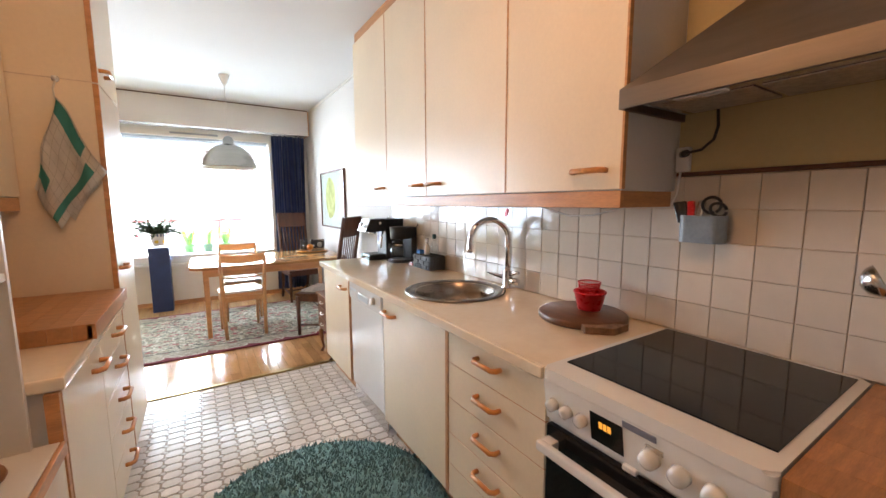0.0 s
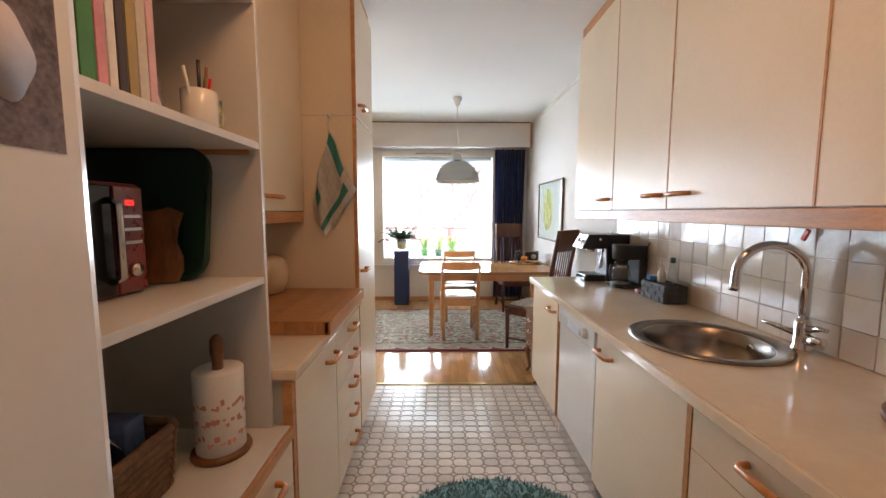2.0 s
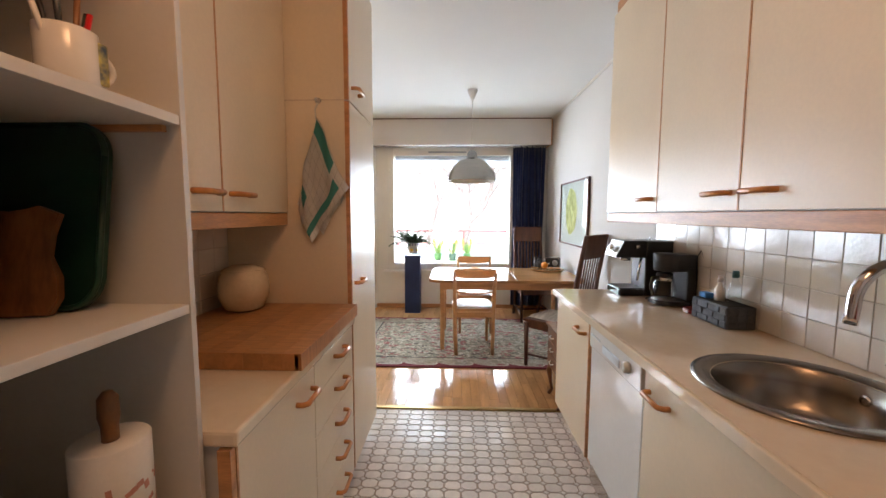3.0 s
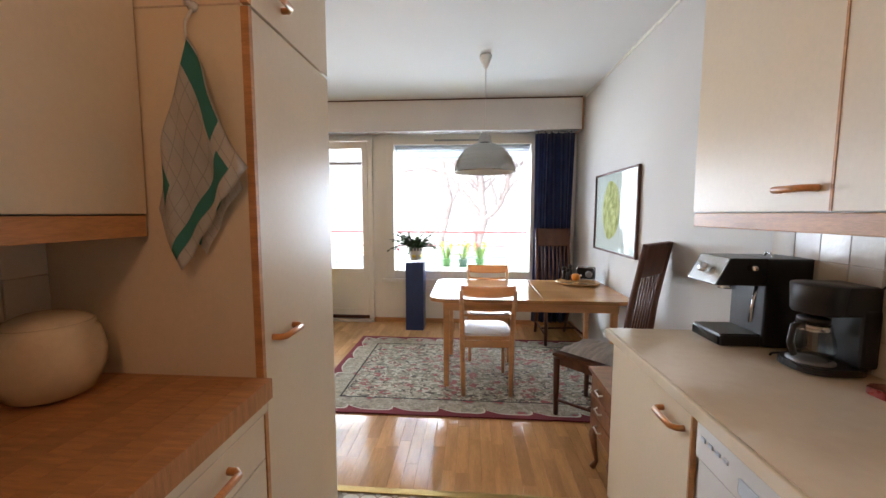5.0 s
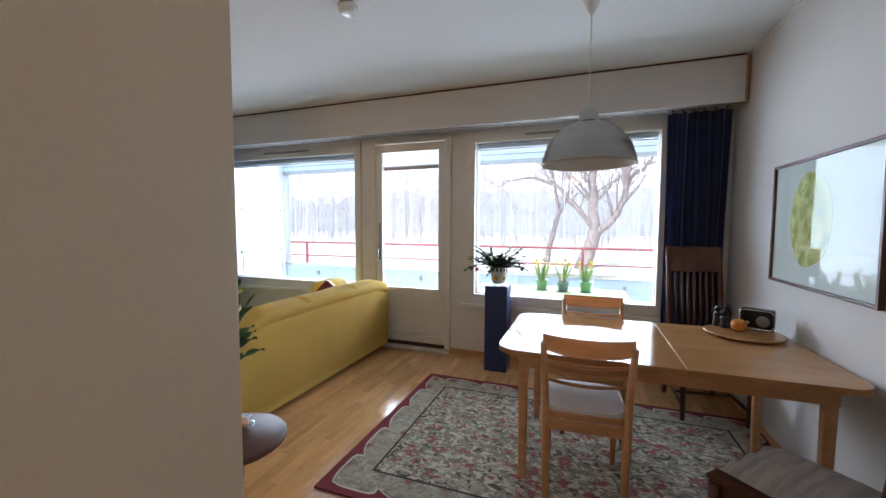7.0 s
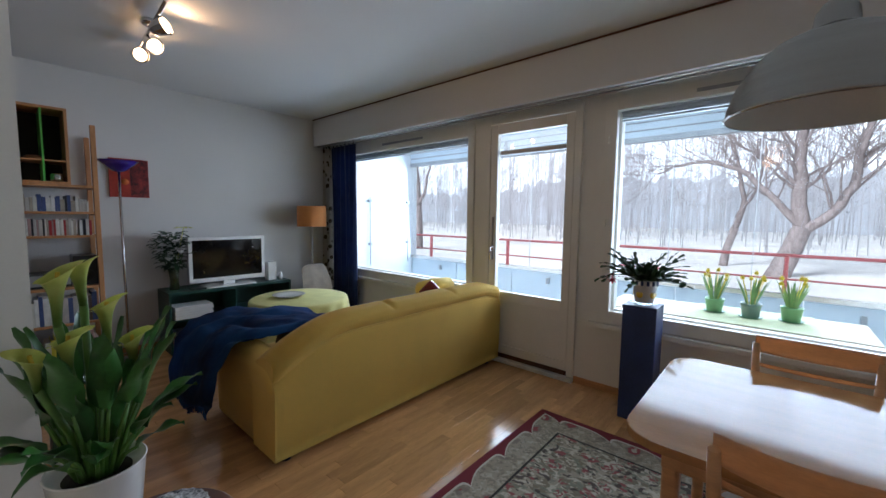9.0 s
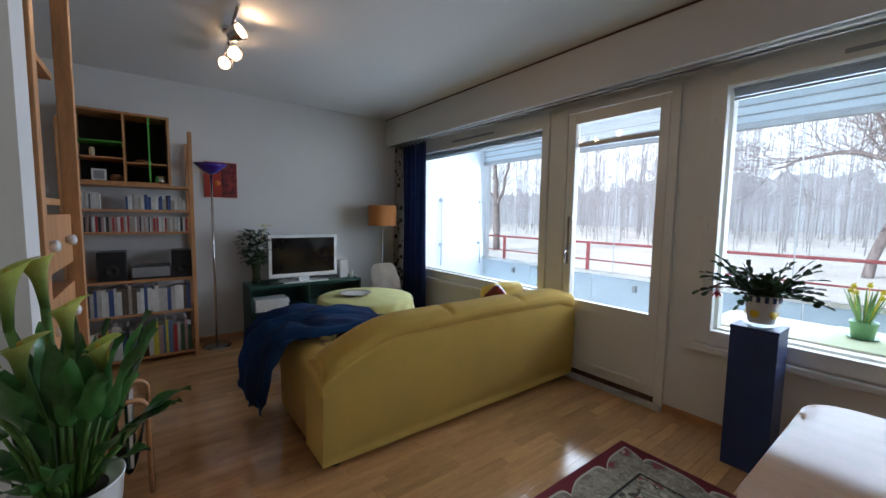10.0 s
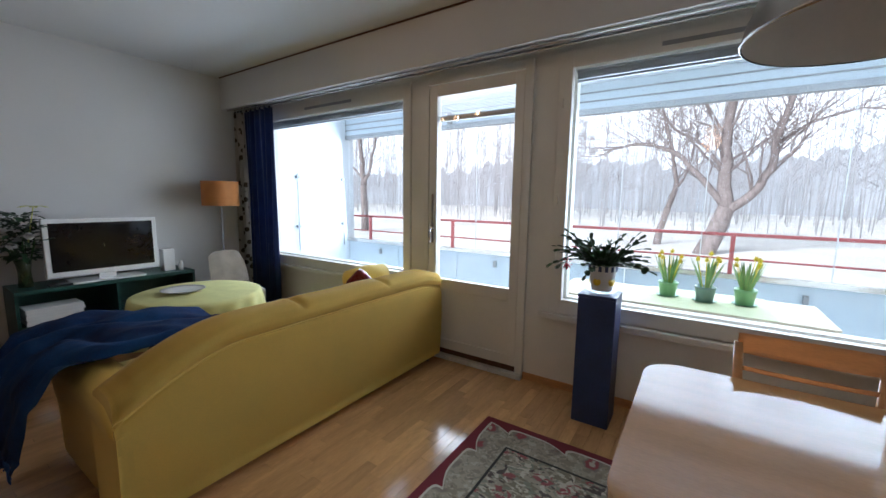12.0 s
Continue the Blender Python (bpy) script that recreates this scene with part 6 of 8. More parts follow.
part("speaker", turned([(0.034, 0), (0.032, 0.006), (0.012, 0.008)], 24, m=m_ @ pose(0.032, -0.034, 0.055, 90)), GREYM, rd)
part("dial", turned([(0.012, 0), (0.01, 0.01)], 16, m=m_ @ pose(-0.04, -0.034, 0.04, 90)), CHROME, rd)
og = thing("orange", (1.45, 5.40, 0.80), "ripe orange on the turntable", "fruit")
part("fruit", turned([(0.004, 0), (0.022, 0.003), (0.035, 0.014), (0.041, 0.036), (0.036, 0.058), (0.02, 0.069), (0.005, 0.071)], 24, (1.455, 5.385, 0.7695)), mat("orange_peel", (0.72, 0.26, 0.03), 0.45, var=0.1, scale=30, fine=200, bump=0.3), og)
for k, (x, y, h) in enumerate(((1.40, 5.45, 0.10), (1.43, 5.49, 0.145), (1.375, 5.49, 0.12))):
    mi = thing("pepper_mill", (x, y, 0.77), "turned black wooden pepper mill on the turntable", "pepper mill", "table mills")
    part("body", turned([(0.024, 0), (0.026, 0.006), (0.019, h * 0.35), (0.024, h * 0.62), (0.014, h * 0.72)], 20, (x, y, 0.7695)), BLACK, mi)
    part("knob", turned([(0.012, 0), (0.02, 0.012), (0.019, 0.03), (0.008, 0.04)], 20, (x, y, 0.7695 + h * 0.72)), BLACK, mi)

# pendant lamp
pd = thing("pendant_lamp", (0.575, 5.05, 1.75), "spun aluminium dome pendant lamp over the table", "lamp")
prof = [(0.262, 0.0), (0.266, 0.004), (0.262, 0.012), (0.255, 0.05), (0.252, 0.053), (0.238, 0.10), (0.205, 0.155), (0.18, 0.182), (0.177, 0.188), (0.15, 0.208), (0.147, 0.213), (0.10, 0.235), (0.065, 0.247), (0.055, 0.26), (0.05, 0.30), (0.035, 0.325), (0.02, 0.335)]
part("shade", turned(prof + [(0.01, 0.336)], 56, (0.575, 5.05, 1.75), None, False), ALU, pd)
part("shade_lining", turned([(0.259, 0.002)] + [(r - 0.005, z) for r, z in prof[2:13]], 56, (0.575, 5.05, 1.75), None, False), WHITEC, pd)
part("bulb", turned([(0.005, -0.02), (0.025, -0.005), (0.033, 0.025), (0.022, 0.06), (0.014, 0.09), (0.014, 0.12)], 20, (0.575, 5.05, 1.86)), PORC, pd)
part("cord", pipe([(0.575, 5.05, 2.08), (0.575, 5.05, 2.62)], 0.0035, 6), PORC, pd)
part("ceiling_cup", turned([(0.008, -0.11), (0.02, -0.09), (0.05, -0.02), (0.052, -0.001)], 28, (0.575, 5.05, CZ)), PORC, pd)
sd = solo("smoke_detector", turned([(0.03, -0.05), (0.05, -0.045), (0.058, -0.02), (0.06, -0.001)], 32, (-0.80, 4.68, CZ)), PORC, "round white smoke detector on the ceiling", "smoke detector", at=(-0.80, 4.68, CZ))

# framed picture on the right wall
pt = thing("framed_picture", (WX, 5.2, 1.42), "framed print of a pale yellow oval behind glass", "picture")
py0, py1, pz0, pz1 = 4.70, 5.70, 1.055, 1.775
for nm, a in (("frame_side", (py0, py0 + 0.018, pz0, pz1)), ("frame_side", (py1 - 0.018, py1, pz0, pz1)), ("frame_rail", (py0 + 0.018, py1 - 0.018, pz0, pz0 + 0.018)), ("frame_rail", (py0 + 0.018, py1 - 0.018, pz1 - 0.018, pz1))):
    part(nm, box(WX - 0.028, a[0], a[2], WX - 0.003, a[1], a[3], 0.003), MAHOG, pt)
part("mount", box(WX - 0.014, py0 + 0.016, pz0 + 0.016, WX - 0.006, py1 - 0.016, pz1 - 0.016), mat("pale_mount", (0.80, 0.83, 0.80), 0.9, var=0.03), pt)
part("print", slab([(0.26 * math.cos(radians(a)) * (1 + 0.04 * math.sin(5 * radians(a))), 0.205 * math.sin(radians(a))) for a in range(0, 360, 12)], 0, 0.002, pose(WX - 0.0142, 5.28, 1.435, 0, -90, 0) @ pose(0, 0, 0, 0, 0, 0)),
     mat("yellow_print", (0.60, 0.62, 0.16), 0.9, var=0.35, scale=18, fine=90, second=(0.70, 0.70, 0.34)), pt, "mottled yellow-green oval")
gp = part("glass", box(WX - 0.022, py0 + 0.017, pz0 + 0.017, WX - 0.019, py1 - 0.017, pz1 - 0.017), glass_mat("picture_glass", (0.96, 0.98, 0.97), 0.08, 0.16), pt)
gp.visible_shadow = False
cw = thing("wall_cable", (1.7, 6.0, 0.2), "thin cable hanging by the wall socket", "cable")
part("cord", pipe([(WX - 0.01, 5.78, 0.62), (WX - 0.02, 5.80, 0.40), (WX - 0.03, 5.92, 0.2), (WX - 0.03, 6.05, 0.02)], 0.004, 6), PORC, cw)
part("pipe", pipe([(WX - 0.06, YW - 0.04, 0.05), (WX - 0.06, YW - 0.04, 2.34)], 0.012, 8), PORC, cw, "white heating pipe")

# pedestal and Christmas cactus
pe = thing("pedestal", (-0.20, 6.30, 0), "tall dark navy painted wooden plant pedestal", "pedestal")
part("column", box(-0.31, 6.19, 0.0, -0.095, 6.40, 0.80, 0.004), NAVYP, pe)
part("top_plate", box(-0.312, 6.188, 0.80, -0.093, 6.402, 0.82, 0.004), NAVYP, pe)


def leafy(bm, p, d, length, width, rng, curl=0.5, segs=4, up=(0, 0, 1)):
    """One bent leaf blade with a folded midrib."""
    d, up = Vector(d).normalized(), Vector(up)
    side = d.cross(up)
    side = side.normalized() if side.length > 1e-3 else Vector((1, 0, 0))
    rows, q = [], Vector(p)
    for i in range(segs + 1):
        t = i / segs
        w = width * (math.sin(math.pi * min(1, 0.12 + 0.88 * t)) ** 0.8) * (1 if i < segs else 0.05)
        nrm = side.cross(d).normalized()
        rows.append((bm.verts.new(q - side * w + nrm * w * 0.35), bm.verts.new(q), bm.verts.new(q + side * w + nrm * w * 0.35)))
        d = (d + Vector((0, 0, -1)) * curl / segs).normalized()
        q = q + d * length / segs
    for a, b in zip(rows, rows[1:]):
        for k in (0, 1):
            bm.faces.new((a[k], a[k + 1], b[k + 1], b[k])).smooth = True


cx, cy = -0.20, 6.30
pc_ = thing("cactus_plant", (cx, cy, 0.82), "Christmas cactus in a striped pot with one red bloom", "plant")
part("saucer", turned([(0.06, 0), (0.085, 0.012), (0.088, 0.018), (0.07, 0.012)], 32, (cx, cy, 0.822)), CLEAR, pc_)
part("pot", turned([(0.058, 0), (0.06, 0.004), (0.078, 0.115), (0.082, 0.12), (0.080, 0.155), (0.074, 0.155), (0.07, 0.11)], 36, (cx, cy, 0.838)), PORC, pc_)
for k in range(14):
    a = 2 * math.pi * k / 14
    part("stripe", box(-0.009, 0.0805, 0, 0.009, 0.0835, 0.032, 0.001, pose(cx, cy, 0.959, 0, 0, math.degrees(a))), NAVYP, pc_)
for k in range(5):
    a = 2 * math.pi * k / 5 + 0.4
    part("painted_fruit", turned([(0.004, 0), (0.024, 0.002), (0.022, 0.005)], 16, m=pose(cx, cy, 0.895, 0, 0, math.degrees(a)) @ pose(0, 0.0675, 0, -84)), mat("lemon_paint", (0.75, 0.52, 0.04), 0.3), pc_)
part("soil", turned([(0.07, 0), (0.02, 0.006)], 24, (cx, cy, 0.975)), DARK, pc_)
rng = random.Random(31)
bm = bmesh.new()
tips = []
for k in range(84):
    a = rng.uniform(0, 2 * math.pi)
    d = Vector((math.cos(a), math.sin(a), rng.uniform(0.25, 1.5))).normalized()
    q = Vector((cx + 0.04 * math.cos(a), cy + 0.04 * math.sin(a), 0.985))
    for sgm in range(rng.randint(3, 6) + (1 if math.cos(a) < -0.75 else 0)):
        ln = rng.uniform(0.040, 0.054)
        side = d.cross(Vector((rng.uniform(-0.9, 0.9), rng.uniform(-0.9, 0.9), 1))).normalized() * rng.uniform(0.013, 0.019)
        fold = side.cross(d).normalized() * 0.004
        out = [q - side * 0.25, q + d * ln * 0.35 - side * 0.9 + fold, q + d * ln * 0.55 - side * 0.8 + fold, q + d * ln * 0.82 - side + fold, q + d * ln, q + d * ln * 0.82 + side + fold, q + d * ln * 0.55 + side * 0.8 + fold, q + d * ln * 0.35 + side * 0.9 + fold, q + side * 0.25]
        vs = [bm.verts.new(p) for p in out]
        bm.faces.new((vs[0], vs[1], vs[2], vs[3], vs[4]))
        bm.faces.new((vs[0], vs[4], vs[5], vs[6], vs[7], vs[8]))
        q = q + d * ln * 0.97
        d = (d + Vector((rng.uniform(-0.3, 0.3), rng.uniform(-0.3, 0.3), -0.17 + (0.25 if rng.random() < 0.25 else 0)))).normalized()
        if q.y > 6.50 or q.z < 0.95:
            break
tagged(part("leaves", bm, LEAFD, pc_), kind="stuff")
bm = bmesh.new()
for k in range(9):
    a = 2 * math.pi * k / 9
    leafy(bm, (cx - 0.205, cy - 0.05, 0.985), (math.cos(a), 0.3 * math.sin(a) - 0.3, math.sin(a)), 0.045, 0.009, rng, 0.2, 3)
part("bloom", bm, mat("red_bloom", (0.62, 0.03, 0.06), 0.5), pc_, "red flower")

# daffodils on the balcony table
for k, (x, y) in enumerate(((0.10, 7.40), (0.35, 7.36), (0.60, 7.42))):
    po = thing("daffodil_pot", (x, y, 0.619), "yellow daffodils in a small green pot", "plant", "daffodil pots")
    part("pot", turned([(0.052, 0), (0.055, 0.004), (0.068, 0.10), (0.072, 0.105), (0.072, 0.12), (0.064, 0.12), (0.06, 0.10)], 28, (x, y, 0.6195)), mat("green_pot", (0.16, 0.34, 0.14) if k != 1 else (0.14, 0.22, 0.18), 0.35), po)
    part("saucer", turned([(0.06, 0), (0.078, 0.008), (0.08, 0.014), (0.06, 0.008)], 28, (x, y, 0.6192)), mat("green_dish", (0.10, 0.22, 0.12), 0.35), po)
    rng = random.Random(50 + k)
    bm = bmesh.new()
    for j in range(34):
        a = rng.uniform(0, 2 * math.pi)
        leafy(bm, (x + 0.03 * math.cos(a), y + 0.03 * math.sin(a), 0.72), (0.32 * math.cos(a), 0.32 * math.sin(a), 1), rng.uniform(0.17, 0.28), 0.007, rng, 0.25, 4)
    tagged(part("leaves", bm, LEAFL, po), kind="stuff")
    for j in range(6):
        a = rng.uniform(0, 2 * math.pi)
        p0 = Vector((x + 0.075 * math.cos(a), y + 0.075 * math.sin(a), 0.72 + rng.uniform(0.19, 0.27)))
        bm = bmesh.new()
        for i in range(6):
            b_ = math.pi * i / 3
            leafy(bm, p0, (math.cos(b_), -0.35, math.sin(b_)), 0.027, 0.009, rng, 0.05, 2)
        lathe(bm, [(0.009, 0), (0.011, 0.012), (0.015, 0.02)], 10, m=Matrix.Translation(p0) @ pose(0, 0, 0, 100))
        tube(bm, [p0, (x + 0.02 * math.cos(a), y + 0.02 * math.sin(a), 0.73)], 0.0025, 4)
        part("flower", bm, mat("daffodil_yellow", (0.78, 0.58, 0.03), 0.5), po)

# ---- living area ----
# sofa, its back to the room
so = thing("sofa", (-1.9, 5.35, 0), "yellow velour three-seat sofa with rounded arms, seen from behind", "sofa")
sy0, sy1, sx0 = 4.27, 6.49, -1.49


def crown_of(u):
    return 0.815 - 0.01 * (2 * u - 1) ** 2 - 0.185 * max(0, 1 - u / 0.23) ** 1.7 - 0.10 * max(0, 2 * u - 1.80) ** 1.1 * 3


def sofa_back(u, v):
    """Outer shell of the back: u along y, v up and over."""
    y = sy0 + (sy1 - sy0) * u
    crown = crown_of(u)
    dip = 0.022 * math.exp(-((u - 0.385) / 0.010) ** 2) + 0.022 * math.exp(-((u - 0.695) / 0.010) ** 2) + 0.005 * noise.noise((9 * u, 0, 4)) + 0.004 * noise.noise((60 * u, 0, 9)) * max(0, 1 - u / 0.25)
    k = min(1.0, (min(u, 1 - u) / 0.03) ** 0.5)
    prof = [(0.0, 0.05), (0.012, 0.25), (0.016, 0.45), (0.010, crown - 0.17), (0.002, crown - 0.135), (-0.010, crown - 0.125), (0.020 * k, crown - 0.108), (0.034 * k, crown - 0.075), (0.026 * k, crown - 0.04 - 0.5 * dip), (-0.025, crown - 0.01 - dip), (-0.11, crown - dip), (-0.20, crown - 0.03), (-0.26, crown - 0.12), (-0.28, 0.50)]
    k = v * (len(prof) - 1)
    i = min(int(k), len(prof) - 2)
    f = k - i
    px, pz = prof[i][0] * (1 - f) + prof[i + 1][0] * f, prof[i][1] * (1 - f) + prof[i + 1][1] * f
    return (sx0 - 0.03 + px, y, pz)


part("back", sheet(150, 39, sofa_back, -0.03), YELLOW, so)
part("piping", pipe([(sx0 - 0.034, sy0 + (sy1 - sy0) * k / 60, crown_of(k / 60) - 0.126) for k in range(61)], 0.006, 6), YELLOW, so, "stitched piping under the roll")
for u in (0.0, 1.0):
    bm = bmesh.new()
    ring = [Vector(sofa_back(u, k / 39)) for k in range(40)] + [Vector((sx0 - 0.31, sy0 + (sy1 - sy0) * u, 0.05))]
    s_ = 1 if u == 0 else -1
    a_ = [bm.verts.new(p + Vector((0, s_ * 0.002, 0))) for p in ring]
    c_ = [bm.verts.new(p + Vector((0, s_ * 0.05, 0))) for p in ring]
    bm.faces.new(a_)
    bm.faces.new(c_[::-1])
    for k in range(len(ring)):
        bm.faces.new((a_[k], c_[k], c_[(k + 1) % len(ring)], a_[(k + 1) % len(ring)]))
    part("back_end", bm, YELLOW, so)
part("frame", box(-2.38, sy0 + 0.05, 0.05, -1.56, sy1 - 0.05, 0.28, 0.02), YELLOW, so)
for k in range(3):
    y = sy0 + 0.17 + 0.625 * k
    part("seat_cushion", box(-2.42, y, 0.28, -1.78, y + 0.615, 0.44, 0.05, None, 3), YELLOW, so)
for y0, s_ in ((sy0, 1), (sy1, -1)):
    prof = [(0.02, 0.05), (0.015, 0.30), (0.0, 0.44)] + [(0.085 - 0.095 * math.cos(radians(a)), 0.50 + 0.10 * math.sin(radians(a))) for a in range(0, 181, 15)] + [(0.175, 0.42), (0.17, 0.05)]
    bm = bmesh.new()
    rows = []
    for k in range(13):
        u = k / 12
        x, sw = -2.42 + 0.885 * u, 1.0 if 0 < k < 12 else 0.93
        rows.append([bm.verts.new((x, y0 + s_ * (0.09 + (a - 0.09) * sw), 0.05 + (c - 0.05) * sw * (1 + 0.05 * math.sin(math.pi * u)))) for a, c in prof])
    for p, q in zip(rows, rows[1:]):
        for m in range(len(prof)):
            bm.faces.new((p[m], p[(m + 1) % len(prof)], q[(m + 1) % len(prof)], q[m])).smooth = True
    bm.faces.new(rows[0])
    bm.faces.new(rows[-1][::-1])
    part("arm", bm, YELLOW, so)
for x in (-2.32, -1.60):
    for y in (sy0 + 0.1, sy1 - 0.1):
        part("foot", turned([(0.03, 0), (0.03, 0.05)], 14, (x, y, 0.0)), BLACK, so)
for y in (5.4, 6.1):
    part("back_cushion", box(-1.98, y - 0.28, 0.42, -1.80, y + 0.26, 0.72, 0.06, None, 3), YELLOW, so)
hr = thing("head_cushion", (-2.05, 6.25, 0.8), "pale yellow round bolster cushion on the sofa", "cushion")
part("bolster", turned([(0.02, -0.22), (0.08, -0.2), (0.095, 0), (0.08, 0.2), (0.02, 0.22)], 24, m=pose(-2.05, 6.15, 0.715, 90)), YELLOW, hr)
rc = thing("red_cushion", (-1.9, 6.1, 0.8), "dark red cushion corner above the sofa back", "cushion")
part("cover", box(-0.09, -0.04, -0.09, 0.09, 0.04, 0.09, 0.035, pose(-1.95, 5.98, 0.70, 0, 45, 20), 3), REDM, rc)
bc = thing("brown_cushion", (-2.0, 4.75, 0.7), "brown patterned cushions on the sofa", "cushion")
for k, y in enumerate((4.70, 4.98)):
    part("cover", box(-0.2, -0.07, -0.12, 0.2, 0.07, 0.12, 0.06, pose(-2.16, y + 0.12, 0.50, 20, 10, 80 + 20 * k), 3), mat("brown_weave", (0.09, 0.05, 0.03), 0.9, var=0.4, scale=25), bc)


def throw(u, v):
    """A heavy cloth over the near arm: v from the seat over the arm and down outside."""
    x = -2.62 + 0.79 * u + 0.02 * math.sin(9 * v)
    pth = [(5.02, 0.60), (4.72, 0.66), (4.50, 0.67), (4.33, 0.66), (4.20, 0.625), (4.11, 0.53), (4.07, 0.37), (4.06, 0.20 + 0.10 * u + 0.025 * math.sin(9 * u))]
    k = v * (len(pth) - 1)
    i = min(int(k), len(pth) - 2)
    f = k - i
    y, z = pth[i][0] * (1 - f) + pth[i + 1][0] * f, pth[i][1] * (1 - f) + pth[i + 1][1] * f
    rk = 0.030 * math.sin(8 * u + 3 * v + 2.5 * noise.noise((3 * u, 3 * v, 1))) + 0.030 * noise.noise((5 * u, 5 * v, 2)) + 0.012 * noise.noise((14 * u, 12 * v, 7))
    return (x, y - max(0, v - 0.5) * 1.2 * abs(rk) - 0.006, z + (1 - max(0, v - 0.5) * 2) * abs(rk) * 1.2)


bk = thing("blue_throw", (-2.2, 4.4, 0.6), "rumpled blue woollen throw over the sofa arm", "blanket")
part("cloth", sheet(64, 64, throw, 0.012), BLUECL, bk)
rng = random.Random(14)
bm = bmesh.new()
for k in range(70):
    p = Vector(throw(k / 69, 1.0)) - Vector((0, 0.004, 0))
    tube(bm, [p + Vector((0, 0, 0.01)), p + Vector((rng.uniform(-0.008, 0.008), 0, -0.02)), p + Vector((rng.uniform(-0.014, 0.014), rng.uniform(-0.006, 0.006), -0.028))], [0.003, 0.003, 0.002], 4)
tagged(part("fringe", bm, BLUECL, bk), kind="stuff")

# round table with cloth
rt = thing("round_table", (-3.12, 5.30, 0), "round side table under a pale green tablecloth", "table")
part("tabletop", turned([(0.45, 0.56), (0.45, 0.585)], 48, (-3.12, 5.30, 0)), BIRCH, rt)
for a in (45, 135, 225, 315):
    part("leg", pipe([(-3.12 + 0.3 * math.cos(radians(a)), 5.30 + 0.3 * math.sin(radians(a)), 0), (-3.12 + 0.3 * math.cos(radians(a)), 5.30 + 0.3 * math.sin(radians(a)), 0.56)], 0.02, 8), BIRCH, rt)
tcl = thing("tablecloth", (-3.12, 5.30, 0.59), "pale green cloth with soft folds over the round table", "tablecloth")
part("cloth", turned([(0.02, 0.594), (0.44, 0.594), (0.462, 0.586), (0.472, 0.56), (0.48, 0.46), (0.49, 0.36), (0.50, 0.26)], 120, (-3.12, 5.30, 0), None, False,
                     lambda a, z: 1 + (0.07 * math.sin(17 * a) + 0.04 * math.sin(11 * a + 1)) * max(0, (0.58 - z) / 0.32)), CLOTHY, tcl)
pt2 = thing("plate", (-3.2, 5.22, 0.60), "white porcelain plate with a grey rim", "plate")
part("dish", turned([(0.08, 0), (0.10, 0.002), (0.155, 0.02), (0.158, 0.022), (0.15, 0.02), (0.09, 0.006)], 40, (-3.2, 5.22, 0.597)), PORC, pt2)
part("rim", turned([(0.135, 0), (0.152, 0.006)], 40, (-3.2, 5.22, 0.6135), None, False), GREYM, pt2)

# television and green unit
tu = thing("tv_bench", (-4.2, 5.03, 0), "dark green painted low shelf unit", "tv bench")
part("top", box(LX + 0.01, 4.40, 0.595, -4.0, 5.66, 0.625, 0.003), GREENU, tu)
for y in (4.40, 5.02, 5.64):
    part("upright", box(LX + 0.01, y, 0.0, -4.005, y + 0.02, 0.594), GREENU, tu)
part("back", box(LX + 0.008, 4.42, 0.04, LX + 0.014, 5.64, 0.594), GREENU, tu)
for y0, y1 in ((4.421, 5.019), (5.041, 5.639)):
    for z in (0.05, 0.32):
        part("shelf", box(LX + 0.015, y0, z, -4.01, y1, z + 0.02), GREENU, tu)
pz = thing("paper_stack", (-4.15, 4.62, 0.34), "stack of white papers and magazines", "papers")
for k in range(5):
    part("sheaf", box(-4.24, 4.45 + 0.004 * (k % 2), 0.341 + 0.026 * k, -4.015, 4.80 - 0.006 * (k % 3), 0.366 + 0.026 * k, 0.002), PAPER, pz)
mz = thing("magazine_stack", (-4.15, 4.62, 0.07), "pile of coloured magazines", "magazines")
for k in range(6):
    part("magazine", box(-4.26, 4.45 + 0.01 * (k % 3), 0.071 + 0.022 * k, -4.02, 4.74 + 0.012 * (k % 2), 0.092 + 0.022 * k, 0.002), mat("magazine", [(0.3, 0.05, 0.04), (0.6, 0.58, 0.5), (0.1, 0.12, 0.2)][k % 3], 0.4), mz)
tv = thing("television", (-4.15, 5.0, 0.625), "flat television with a white frame, switched off", "television")
tvm = pose(-4.12, 4.995, 0.63, 0, 0, 0)
part("frame", box(-0.03, -0.39, 0.055, 0.03, 0.39, 0.54, 0.008, tvm), ENAMEL, tv)
part("screen", box(0.0305, -0.355, 0.10, 0.033, 0.355, 0.505, 0.001, tvm), BLACKG, tv, "black glossy screen")
part("stand", slab(rrect(-0.13, -0.26, 0.12, 0.26, 0.03), 0.0, 0.014, tvm, 0.004), ENAMEL, tv)
part("neck", box(-0.015, -0.06, 0.012, 0.015, 0.06, 0.06, 0.004, tvm), ENAMEL, tv)
sb = thing("set_top_box", (-4.05, 4.72, 0.63), "flat dark set-top box beside the stand", "box")
part("case", box(-4.10, 4.60, 0.627, -4.01, 4.74, 0.645, 0.003), BLACK, sb)
cs = solo("white_speaker", box(-4.20, 5.43, 0.627, -4.10, 5.53, 0.845, 0.008), PORC, "small white upright loudspeaker box", "speaker", at=(-4.15, 5.48, 0.627))
ct = solo("small_jar", turned([(0.02, 0), (0.024, 0.03), (0.024, 0.06), (0.014, 0.075), (0.016, 0.09)], 20, (-4.08, 5.57, 0.627)), PORC, "small white pepper pot", "jar", at=(-4.08, 5.57, 0.627))
